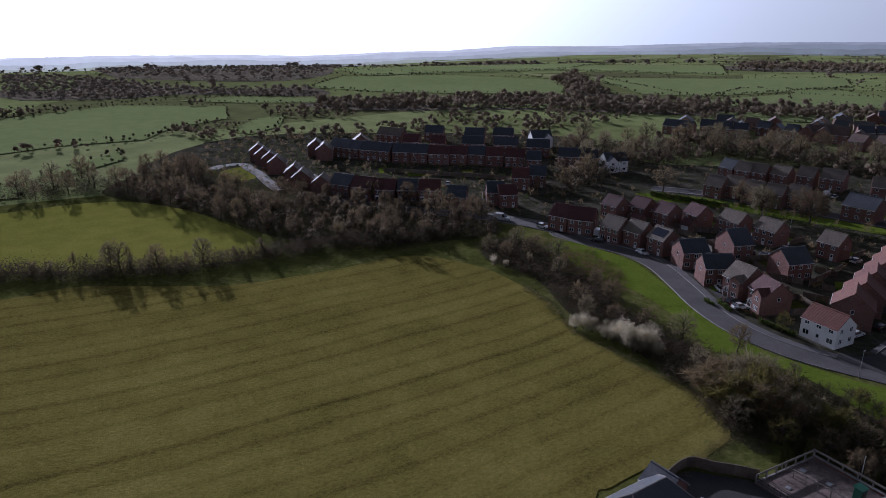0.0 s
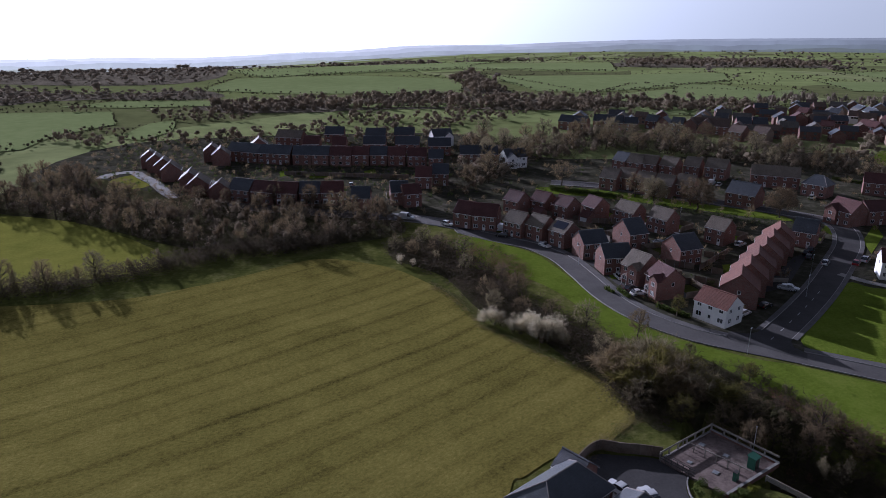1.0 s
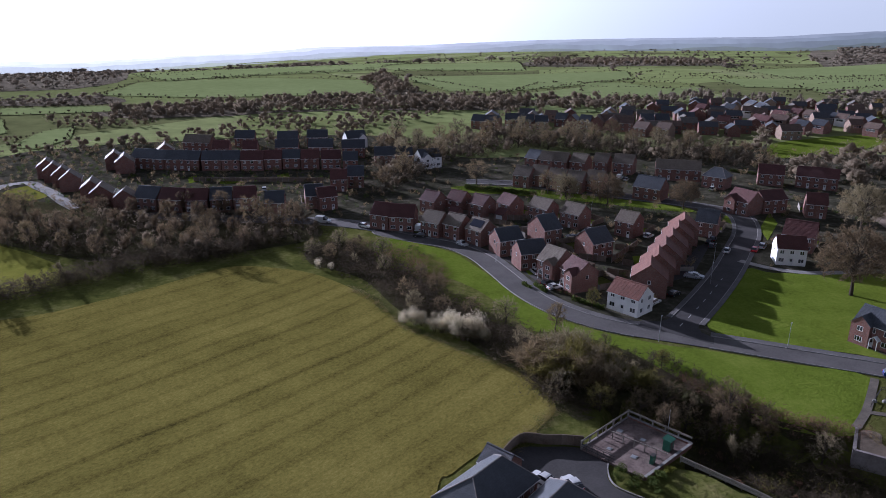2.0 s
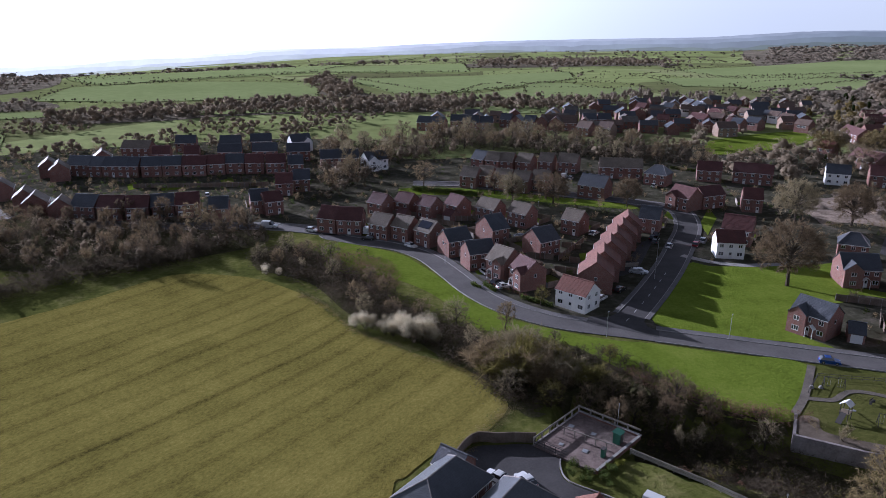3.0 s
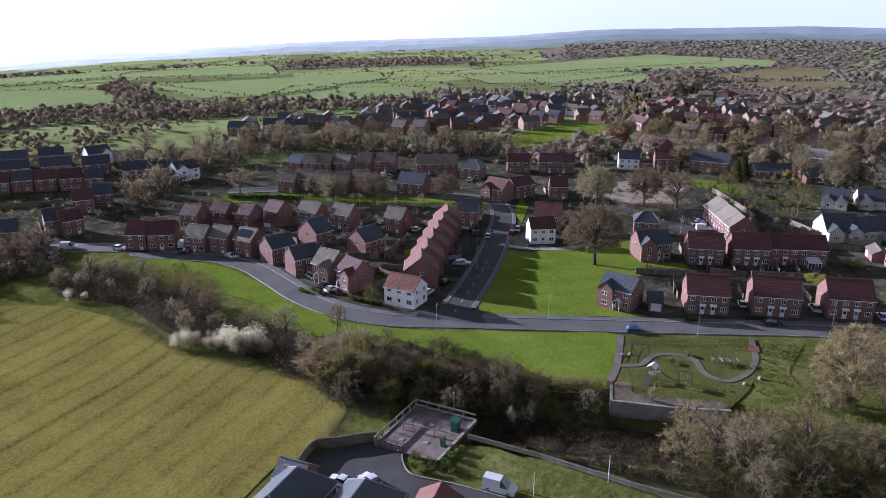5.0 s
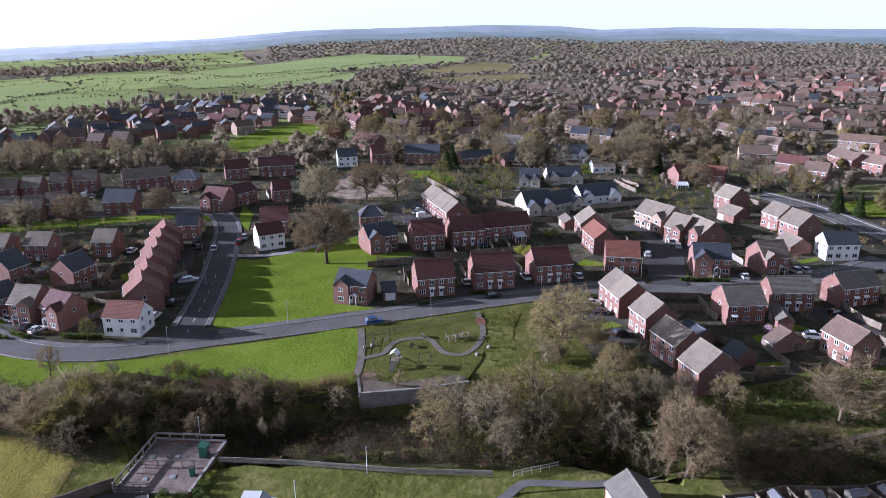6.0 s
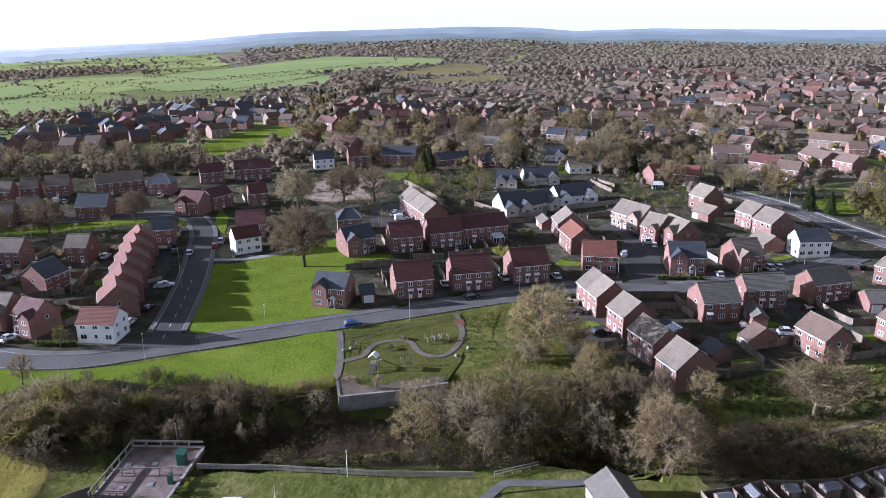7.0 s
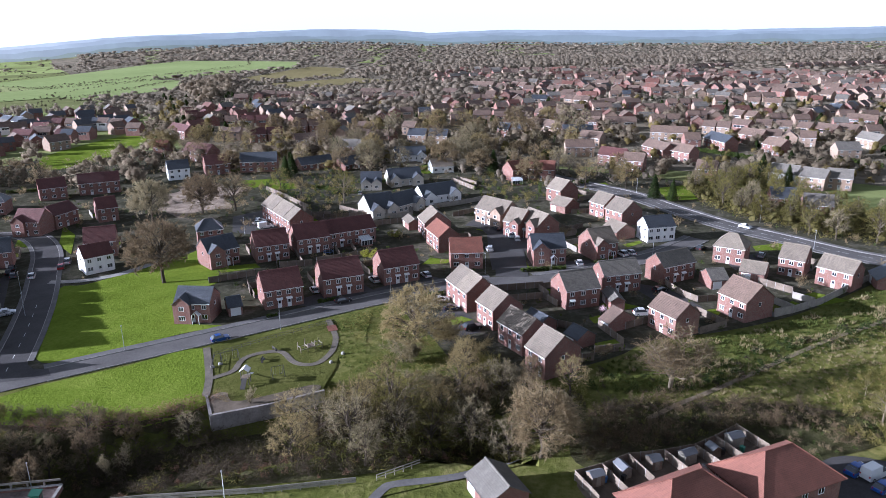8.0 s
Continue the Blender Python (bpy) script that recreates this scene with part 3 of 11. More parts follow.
# ---- fields, verges and lawns ----
area("field", [(-106.1, 160.4), (-100.4, 165.0), (-90.2, 169.8), (-69.1, 170.6), (-52.5, 172.5), (-39.3, 178.6), (-28.2, 185.0), (-15.1, 194.3), (-7.1, 196.7), (2.5, 192.8), (11.7, 186.3), (19.8, 174.4), (26.0, 161.3), (28.5, 148.3), (34.1, 138.9), (39.2, 130.8), (44.3, 124.9), (47.5, 118.5), (49.2, 111.6), (48.3, 105.4), (43.3, 100.6), (37.3, 96.1), (33.2, 93.9), (32.6, 96.7), (25.3, 91.6), (22.2, 88.2), (14.0, 60.0), (0.0, 10.0), (-20.0, -80.0), (-330.0, -80.0), (-330.0, 60.0), (-180.0, 130.0)], 0.104, MAT["mown"], "large striped yellow-green mown pasture", "field")
area("field", [(-161.4, 218.8), (-149.2, 234.8), (-120.4, 251.5), (-88.7, 241.7), (-50.5, 200.5), (-71.0, 185.5), (-100.0, 180.5), (-121.0, 178.5), (-134.5, 175.7)], 0.108, MAT["pasture"], "grazed pasture behind a hedge", "field")
area("verge", [(35.7, 213.4), (51.7, 196.8), (55.6, 185.4), (58.0, 171.3), (59.5, 158.2), (62.7, 147.4), (67.5, 138.0), (79.9, 125.6), (88.5, 120.5), (100.6, 111.3), (113.0, 101.9), (96.9, 86.3), (87.4, 90.2), (80.3, 98.7), (76.0, 111.5), (71.3, 125.5), (63.3, 135.2), (55.9, 138.3), (54.7, 149.9), (50.8, 166.2), (42.6, 179.9), (30.1, 187.8)], 0.132, MAT["verge"], "bright green mown grass verge below the road", "grass verge", cell=4)
area("village_green", [(96.2, 131.7), (112.0, 146.3), (129.1, 162.5), (133.9, 158.3), (147.7, 154.0), (164.5, 150.3), (172.0, 149.7), (159.8, 136.0), (148.5, 126.1), (141.1, 127.5), (131.3, 125.4), (122.7, 116.5), (124.7, 105.6), (118.6, 111.0), (110.2, 116.2), (98.9, 123.8)], 0.136, MAT["verge"], "open bright green lawn beside a road", "lawn")
area("playground_lawn", [(96.0, 87.2), (91.2, 82.1), (98.2, 75.0), (106.4, 68.4), (115.4, 70.6), (125.6, 75.1), (135.6, 84.5), (113.0, 101.2)], 0.16, MAT["worn_lawn"], "playground lawn with worn grass", "lawn", level=0.0, round_off=False)
area("bank", [(134.5, 81.3), (144.0, 77.4), (128.5, 70.6), (122.5, 59.7), (114.6, 46.2), (105.3, 39.0), (102.1, 43.9), (110.7, 56.1), (116.2, 69.4)], 0.134, MAT["rough"], "grassy bank between thickets", "grass bank", cell=4)
area("lawn", [(61.7, 83.7), (66.8, 74.6), (74.3, 59.3), (83.0, 47.4), (91.0, 38.7), (99.3, 28.1), (96.8, 25.9), (81.2, 43.4), (78.6, 43.8), (53.4, 81.9)], 0.148, MAT["rough"], "rough lawn along a rail fence", "lawn", cell=4)
area("meadow", [(118.9, 19.7), (128.4, 6.7), (142.3, -3.9), (158.9, -18.2), (186.1, -37.7), (197.7, -48.1), (124.5, -34.5), (124.1, -19.6), (124.4, -5.3), (111.6, 12.5)], 0.122, MAT["meadow"], "rough tussocky meadow behind the houses", "meadow")
area("estate_ground", [(-130.0, 300.0), (-110.0, 390.0), (0.0, 410.0), (70.0, 400.0), (100.0, 330.0), (260.0, 330.0), (330.0, 240.0), (330.0, 70.0), (300.0, -40.0), (225.4, -47.9), (213.3, -40.6), (197.6, -30.9), (184.7, -22.2), (173.0, -12.9), (161.7, -1.1), (151.6, 12.5), (143.0, 17.0), (136.3, 22.0), (127.0, 30.3), (118.0, 40.0), (140.0, 62.0), (150.0, 78.0), (120.0, 104.0), (88.0, 125.0), (70.0, 140.0), (58.0, 180.0), (50.0, 215.0), (30.0, 235.0), (-40.0, 262.0), (-70.0, 280.0)], 0.066, MAT["estate"], "garden ground between houses with shrubs, soil and paving", "ground")
area("woodland_floor", [(12.7, 207.8), (26.6, 209.8), (34.9, 188.3), (40.9, 165.6), (49.1, 144.8), (53.9, 139.3), (52.8, 123.2), (53.8, 111.6), (51.5, 105.0), (48.1, 105.6), (47.5, 118.3), (43.6, 127.4), (39.6, 139.0), (30.1, 154.8), (25.2, 176.6), (18.8, 186.5), (11.7, 194.9)], 0.1, MAT["litter"], "leaf litter under bare thickets", "ground", cell=4)
area("woodland_floor", [(50.3, 132.6), (63.9, 130.0), (78.0, 118.1), (81.8, 103.5), (84.7, 93.6), (92.4, 86.0), (87.8, 79.9), (79.5, 84.3), (69.6, 93.4), (69.4, 96.7), (62.0, 104.2), (52.0, 100.8), (49.6, 105.0), (48.4, 117.0)], 0.104, MAT["litter"], "leaf litter under bare thickets", "ground", cell=4)
area("woodland_floor", [(71.2, 94.3), (83.4, 77.5), (90.9, 69.5), (99.2, 67.8), (114.0, 61.5), (109.1, 47.1), (105.6, 37.1), (100.2, 33.1), (92.8, 39.6), (84.1, 50.0), (73.0, 69.6), (64.1, 85.9)], 0.108, MAT["litter"], "leaf litter under bare trees", "ground", cell=4)
area("woodland_floor", [(115.2, 45.3), (129.0, 45.1), (124.1, 37.6), (123.4, 30.9), (122.3, 21.6), (110.1, 19.5), (99.2, 23.6), (101.0, 33.3)], 0.102, MAT["litter"], "leaf litter under bare trees", "ground", cell=4)
area("woodland_floor", [(-130.4, 274.1), (-115.5, 321.5), (-83.7, 288.3), (-48.4, 269.5), (-17.2, 254.4), (3.1, 243.0), (16.2, 232.5), (17.2, 219.7), (6.3, 212.7), (-14.3, 208.2), (-38.2, 208.3), (-53.2, 213.9), (-88.7, 241.7), (-120.8, 257.0)], 0.116, MAT["litter"], "leaf litter under a bare wood", "ground")
area("woodland_floor", [(71.2, 94.3), (77.5, 102.5), (83.5, 95.0), (91.5, 86.6), (91.0, 81.6), (98.2, 74.1), (106.2, 67.3), (99.2, 66.5), (90.9, 69.0), (83.4, 77.0)], 0.118, MAT["litter"], "leaf litter at the foot of a wall", "ground", cell=3)
area("building_plot", [(205.5, 199.0), (213.0, 204.0), (221.0, 213.0), (232.0, 211.0), (238.0, 218.0), (249.0, 206.0), (243.0, 197.0), (247.0, 189.0), (237.0, 184.0), (228.0, 186.0), (216.0, 173.0), (209.0, 181.0), (197.5, 181.0), (201.0, 190.0)], 0.16, MAT["rubble"], "broken rubble and bare earth of a building plot", "ground", wobble=0.7)
area("verge", [(76.2, 275.1), (97.9, 268.3), (125.5, 246.4), (147.8, 227.0), (146.3, 219.2), (117.6, 240.1), (93.4, 257.0), (75.1, 265.7)], 0.13, MAT["verge"], "green verge along a back street", "grass verge")
area("glade", [(246.6, 305.6), (252.5, 296.6), (276.2, 298.9), (303, 308), (324.0, 318.0), (352, 342), (328.9, 348.1), (300, 343), (267.4, 332.2)], 0.204, MAT["verge"], "bright green field among trees", "field", cell=60)
area("far_field", [(-293, 436), (-268, 440), (-228, 506), (-154, 511), (-135.2, 453.4), (-156.6, 414.8), (-157.1, 375.3), (-191.1, 355.2), (-207.0, 334.4), (-220.0, 321.7)], 0.394, MAT["farfield"], "far green farmland field", "field", cell=60, round_off=False)
area("far_field", [(-462, 700), (-354, 709), (-302, 597), (-384, 578)], 0.402, MAT["farfield"], "far green farmland field", "field", cell=60, round_off=False)
area("far_field", [(-119, 638), (-104, 745), (10, 778), (120, 725), (96, 608), (-39, 608)], 0.41, MAT["farfield"], "far green farmland field", "field", cell=60, round_off=False)
area("far_field", [(-128, 869), (-63, 984), (151, 1070), (410, 1114), (319, 845), (146, 892), (10, 818)], 0.418, MAT["farfield"], "far green farmland field", "field", cell=60, round_off=False)
area("far_field", [(146, 763), (294, 779), (441, 820), (385, 703), (295, 646), (212, 607), (163, 616)], 0.426, MAT["farfield"], "far green farmland field", "field", cell=60, round_off=False)
area("far_field", [(198, 576), (298, 632), (365, 606), (408, 615), (361, 540), (215, 541)], 0.434, MAT["farfield"], "far green farmland field", "field", cell=60, round_off=False)
area("far_field", [(-196, 536), (-167, 566), (-98, 566), (-92, 536), (-149, 529)], 0.442, MAT["farfield"], "far green farmland field", "field", cell=60, round_off=False)
area("far_field", [(-121.5, 405.0), (-117.6, 453.3), (-103.5, 470.2), (-97.3, 424.7), (-106.4, 395.8)], 0.45, MAT["farfield"], "far green farmland field", "field", cell=60, round_off=False)
area("far_field", [(2.5, 541.7), (111, 541), (107, 519), (2.4, 519.6)], 0.458, MAT["farfield"], "far green farmland field", "field", cell=60, round_off=False)
area("far_field", [(-166.6, 288.5), (-156.1, 345.1), (-145.9, 324.0), (-154.7, 292.5)], 0.466, MAT["farfield"], "far green farmland field", "field", cell=60, round_off=False)
area("far_field", [(-189.7, 274.2), (-164.5, 272.4), (-153.6, 254.7), (-172.2, 247.0)], 0.474, MAT["farfield"], "far green farmland field", "field", cell=60, round_off=False)
area("far_field", [(471, 689), (579, 689), (693, 683), (695, 611), (541, 567), (447, 605)], 0.482, MAT["farfield"], "far green farmland field", "field", cell=60, round_off=False)
area("far_field", [(175, 504), (250, 518), (301, 510), (302, 478), (247, 465), (189, 472)], 0.49, MAT["farfield"], "far green farmland field", "field", cell=60, round_off=False)
area("far_field", [(602, 833), (945, 952), (1165, 1026), (1100, 703), (934, 612), (693, 660), (559, 672)], 0.498, MAT["farfield"], "far green farmland field", "field", cell=60, round_off=False)
area("far_field", [(510, 614), (660, 647), (698, 612), (599, 534), (483, 542)], 0.506, MAT["farfield"], "far green farmland field", "field", cell=60, round_off=False)
area("far_field", [(725, 558), (968, 604), (942, 521), (801, 458), (698, 521)], 0.514, MAT["fallow"], "far tan stubble field", "field", cell=60, round_off=False)
area("far_field", [(674, 487), (778, 429), (761, 362), (635, 417)], 0.522, MAT["fallow"], "far tan stubble field", "field", cell=60, round_off=False)
area("far_field", [(1395, 446), (1661, 422), (1575, 356), (1314, 390)], 0.53, MAT["farfield"], "far green farmland field", "field", cell=60, round_off=False)
area("far_field", [(311, 667), (354, 665), (366, 589), (335, 548), (275, 593)], 0.538, MAT["farfield"], "far green farmland field", "field", cell=60, round_off=False)
area("far_field", [(-119, 844), (55, 1150), (180, 1366), (282, 1277), (160, 955), (39, 848), (-81, 758)], 0.546, MAT["farfield"], "far green farmland field", "field", cell=60, round_off=False)
area("far_field", [(248, 537), (307, 496), (310, 461), (250, 496)], 0.554, MAT["farfield"], "far green farmland field", "field", cell=60, round_off=False)

# ---- roads ----
MAIN_ROAD = smooth([(-59.8, 299.3), (-39.0, 259.1), (-10.6, 245.2), (16.1, 236.4), (27.0, 230.7), (37.1, 222.6), (36.9, 218.8), (45.6, 209.5), (53.4, 202.3), (59.3, 190.9), (61.4, 175.8), (62.6, 162.2), (65.5, 150.4), (70.5, 141.0), (76.7, 134.3), (87.0, 126.9), (97.4, 119.4), (116.6, 105.2), (136.5, 90.9), (148.7, 82.1), (161.3, 72.2), (168.7, 65.6), (174.9, 56.6), (181.5, 44.3), (187.8, 37.9), (201.4, 26.2), (217.9, 15.3), (235.2, 7.4)])
SIDE_ROAD = smooth([(86.7, 129.8), (103.9, 144.5), (120.6, 160.1), (136.1, 176.2), (150.6, 192.1), (160.2, 207.5), (161.5, 216.8), (155.1, 226.3), (141.2, 240.3), (116.9, 261.5), (100.6, 275.2), (82.5, 282.5)])
TOP_ROAD = smooth([(322.8, 97.0), (298.6, 52.7), (287.9, 35.0), (269.6, 16.3), (254.6, -1.4), (243.5, -20.0), (234.5, -34.8), (229.8, -48.6)])
CLOSE_ROAD = smooth([(180.2, 52.7), (200.0, 59.5), (216.4, 66.4), (227.2, 75.9), (228.5, 82.5)])
ESTATE_PATH = smooth([(-63.6, 271.5), (-70.0, 282.5), (-77.7, 298.4), (-84.9, 309.3), (-91.0, 318.5), (-99.0, 313.4), (-100.1, 307.0)])


def finer(line, step=1.2):
    out = []
    for (xa, ya), (xb, yb) in zip(line, line[1:]):
        n = max(1, round(math.hypot(xb - xa, yb - ya) / step))
        out += [(xa + (xb - xa) * i / n, ya + (yb - ya) * i / n) for i in range(n)]
    return out + [tuple(line[-1])]


def runs(line, gaps):
    """The stretches of a line that keep clear of the given mouths of side roads."""
    out = [[]]
    for p in finer(line) if gaps else line:
        if any(math.hypot(p[0] - x, p[1] - y) < r for x, y, r in gaps):
            out.append([])
        else:
            out[-1].append(p)
    return [r for r in out if len(r) > 1]


def road(line, half, material, label, kerbs=True, name="road", path_left=0.0, path_right=0.0, gaps=(), lift=0.15):
    """A carriageway with stone kerbs standing up along it and a footway behind the kerb."""
    ob = part(name, ribbon(line, half, -half, lift, depth=0.12), material)
    tagged(ob, label, "road", kind="structure")
    for side, width in ((1, path_left), (-1, path_right)) if kerbs else ():
        for run in runs(line, gaps):
            k = part("kerb", ribbon(run, side * half + 0.14, side * half - 0.0, 0.27, depth=0.25) if side > 0 else ribbon(run, -half, -half - 0.14, 0.27, depth=0.25), MAT["kerb"])
            tagged(k, "pale concrete kerb along the road", "kerb", kind="structure")
            if width:
                a, b = (half + 0.14 + width, half + 0.14) if side > 0 else (-half - 0.14, -half - 0.14 - width)
                tagged(part("pavement", ribbon(run, a, b, 0.26, depth=0.22), MAT["footway"]), "grey footway behind the kerb", "pavement", kind="structure")
    return ob


MOUTH = Vector(SIDE_ROAD[0])
ahead = (Vector(SIDE_ROAD[4]) - MOUTH).normalized()
across = Vector((-ahead.y, ahead.x))
area("junction", [tuple(MOUTH + ahead * a + across * b) for a, b in ((10.0, 3.2), (6.0, 3.6), (3.6, 5.0), (2.4, 8.0), (-1.0, 9.0), (-1.0, -9.0), (2.4, -8.0), (3.6, -5.0), (6.0, -3.6), (10.0, -3.2))], 0.165, MAT["tarmac_new"], "flared tarmac mouth of a side road", "road", round_off=False)
road(MAIN_ROAD, 3.1, MAT["tarmac"], "curving grey tarmac estate road", path_left=1.9, gaps=[(*MOUTH, 7.5), (*CLOSE_ROAD[0], 6.0)])
road(SIDE_ROAD, 3.2, MAT["tarmac_new"], "dark tarmac side road between houses and the green", path_left=1.1, path_right=1.1, gaps=[(*MOUTH, 6.5)], lift=0.156)
road(TOP_ROAD, 4.0, MAT["tarmac"], "wide tarmac through road at the top of the estate", path_left=1.8, path_right=1.8, lift=0.153)
road(CLOSE_ROAD, 4.5, MAT["tarmac_new"], "dark tarmac turning close", kerbs=False, name="close", lift=0.159)

# ---- houses ----
WINDOWS, HOMES = {}, []


def lattice(xs, zs, deep):
    """A frame in one piece: bars round and between the openings of a grid, every second cell left open."""
    g, spot, solid = Geo(), {}, lambda i, k: 0 <= i < len(xs) - 1 and 0 <= k < len(zs) - 1 and not (i % 2 and k % 2)

    def at(i, k, y):
        key = (i, k, y)
        if key not in spot:
            spot[key] = len(g.v)
            g.v.append((xs[i], y, zs[k]))
        return spot[key]

    for i in range(len(xs) - 1):
        for k in range(len(zs) - 1):
            if not solid(i, k):
                continue
            g.f += [(at(i, k, 0), at(i + 1, k, 0), at(i + 1, k + 1, 0), at(i, k + 1, 0)), (at(i, k + 1, deep), at(i + 1, k + 1, deep), at(i + 1, k, deep), at(i, k, deep))]
            for di, dk, p, q in ((0, -1, (0, 0), (1, 0)), (1, 0, (1, 0), (1, 1)), (0, 1, (1, 1), (0, 1)), (-1, 0, (0, 1), (0, 0))):
                if not solid(i + di, k + dk):
                    g.f.append((at(i + q[0], k + q[1], 0), at(i + p[0], k + p[1], 0), at(i + p[0], k + p[1], deep), at(i + q[0], k + q[1], deep)))
    return g


def window_meshes(w, h, bars):
    """A white casement set and its glass, shared by all windows of that size."""
    key = (round(w, 2), round(h, 2), bars)
    if key not in WINDOWS:
        t = 0.09
        xs = [-w / 2]
        for i in range(bars):
            c = -w / 2 + w * i / bars
            xs += [c + t * (1.0 if i == 0 else 0.5), c + w / bars - t * (1.0 if i == bars - 1 else 0.5)]
        g = lattice(xs + [w / 2], [0, t, h - t, h], 0.07)
        p = Geo().box(-w / 2 + 0.02, 0.03, 0.02, w / 2 - 0.02, 0.045, h - 0.02)
        whole = Geo().add(g.v, g.f).add(p.v, p.f).mesh("window", MAT["upvc"])
        whole.materials.append(MAT["glass"])
        for q in list(whole.polygons)[len(g.f):]:
            q.material_index = 1
        WINDOWS[key] = g.mesh("window", MAT["upvc"]), p.mesh("pane", MAT["glass"]), whole
    return WINDOWS[key]


DOORS = {}


def door_meshes(w, h):
    if (w, h) not in DOORS:
        g = Geo().box(-w / 2, 0.0, 0, w / 2, 0.06, h).box(-w / 2 + 0.12, -0.02, 0.2, w / 2 - 0.12, 0.0, h * 0.45)
        p = Geo().box(-w / 2 + 0.2, -0.025, h * 0.55, w / 2 - 0.2, 0.0, h - 0.2)
        DOORS[(w, h)] = g.mesh("door", MAT["door"]), p.mesh("pane", MAT["glass"])
    return DOORS[(w, h)]


def facade(g, m, width, z0, z1, holes, deep=0.1):
    """A wall face in its own x and z, with openings that go in by deep. m: to the house's own space."""
    xs = sorted({-width / 2, width / 2, *[v for x0, _, x1, _ in holes for v in (x0, x1)]})
    zs = sorted({z0, z1, *[v for _, a, _, b in holes for v in (a, b)]})
    at = lambda x, y, z: tuple(m @ Vector((x, y, z)))
    for xa, xb in zip(xs, xs[1:]):
        for za, zb in zip(zs, zs[1:]):
            cx, cz = (xa + xb) / 2, (za + zb) / 2
            if not any(x0 < cx < x1 and a < cz < b for x0, a, x1, b in holes):
                g.quad(at(xa, 0, za), at(xb, 0, za), at(xb, 0, zb), at(xa, 0, zb))
    for x0, a, x1, b in holes:
        for p, q in (((x0, a), (x1, a)), ((x1, a), (x1, b)), ((x1, b), (x0, b)), ((x0, b), (x0, a))):
            g.quad(at(p[0], 0, p[1]), at(p[0], deep, p[1]), at(q[0], deep, q[1]), at(q[0], 0, q[1]))
        g.quad(at(x0, deep, a), at(x1, deep, a), at(x1, deep, b), at(x0, deep, b))


def fill_openings(house, m, holes, kinds, split=True):
    for (x0, a, x1, b), kind in zip(holes, kinds):
        at = m @ Matrix.Translation(((x0 + x1) / 2, 0.02, a))
        if kind == "door":
            d = part("door", door_meshes(round(x1 - x0, 2), round(b - a, 2))[0], None, house, at=at)
            part("pane", door_meshes(round(x1 - x0, 2), round(b - a, 2))[1], None, d)
        else:
            f, p, whole = window_meshes(x1 - x0, b - a, kind)
            if split:
                part("pane", p, None, part("window", f, None, house, at=at))
            else:
                part("window", whole, None, house, at=at)


def openings(width, eaves, style, pitch=2.6):
    """Openings of a front by its width: rows of casements with a door or two between them."""
    holes, kinds = [], []
    n = max(2, round(width / pitch))
    step = width / n
    up = eaves > 4.2
    for i in range(n):
        c = -width / 2 + step * (i + 0.5)
        w = 1.15 if style != "rear" else 1.0
        if up:
            holes.append((c - w / 2, 3.35, c + w / 2, 4.45)), kinds.append(2)
        if style == "semi" and n >= 4 and i in (1, n - 2) or style in ("plain", "det") and i == (n // 2 if n > 2 else 1):
            holes.append((c - 0.5, 0.12, c + 0.5, 2.2)), kinds.append("door")
        elif style == "rear" and i == n - 1:
            holes.append((c - 0.85, 0.12, c + 0.85, 2.2)), kinds.append(3)
        else:
            holes.append((c - 0.75, 0.95, c + 0.75, 2.15)), kinds.append(3 if style == "semi" else 2)
    return holes, kinds


def gable_roof(g, w, d, eaves, rise, over=0.28, verge=0.18, x0=None, x1=None, courses=0):
    """Two slopes that meet in a ridge along x. With courses each slope is laid in overlapping rows."""
    xa, xb = (-w / 2 - verge if x0 is None else x0), (w / 2 + verge if x1 is None else x1)
    k, rows = rise / (d / 2), max(1, courses)
    low, top = Vector((-(d / 2 + over), eaves - over * k)), Vector((0.0, eaves + rise))
    half = []
    for i in range(rows):
        a, b = low.lerp(top, i / rows), low.lerp(top, (i + 1) / rows)
        half += [(a.x, a.y + (0.205 if courses else 0.16)), (b.x, b.y + 0.155)]
    half[-1] = (-0.19, top.y + 0.155 - 0.19 * k)
    half += [(-0.16, top.y + 0.2), (-0.07, top.y + 0.27)]
    under = [(low.x, low.y + 0.05), (0.0, top.y + 0.02)]
    outline = half + [(-y, z) for y, z in reversed(half)] + [(-under[0][0], under[0][1]), under[1], under[0]]
    n = len(outline)
    pts = [(xa, y, z) for y, z in outline] + [(xb, y, z) for y, z in outline]
    g.add(pts, [tuple(range(n)), tuple(reversed(range(n, 2 * n)))] + [((i + 1) % n, i, n + i, n + (i + 1) % n) for i in range(n)])


def hip_roof(g, w, d, eaves, rise, over=0.3, thing=None, cover=None, hip=0.75):
    a, b, r = w / 2 + over, d / 2 + over, max(0.3, w / 2 - d / 2 * hip)
    z = eaves - over * rise / (d / 2) + 0.14
    q = [(-a, -b, z), (a, -b, z), (a, b, z), (-a, b, z), (-r, 0, eaves + rise + 0.14), (r, 0, eaves + rise + 0.14)]
    lo = [(p[0], p[1], p[2] - 0.12) for p in q[:4]]
    g.add(q + lo, [(0, 1, 5, 4), (1, 2, 5), (2, 3, 4, 5), (3, 0, 4), (0, 6, 7, 1), (1, 7, 8, 2), (2, 8, 9, 3), (3, 9, 6, 0), (9, 8, 7, 6)])
    for p, e in ((q[0], q[4]), (q[1], q[5]), (q[2], q[5]), (q[3], q[4]), (q[4], q[5])):
        if thing is not None:
            part("ridge", Geo().tube(p, e, 0.1, 0.1, 5), cover, thing)


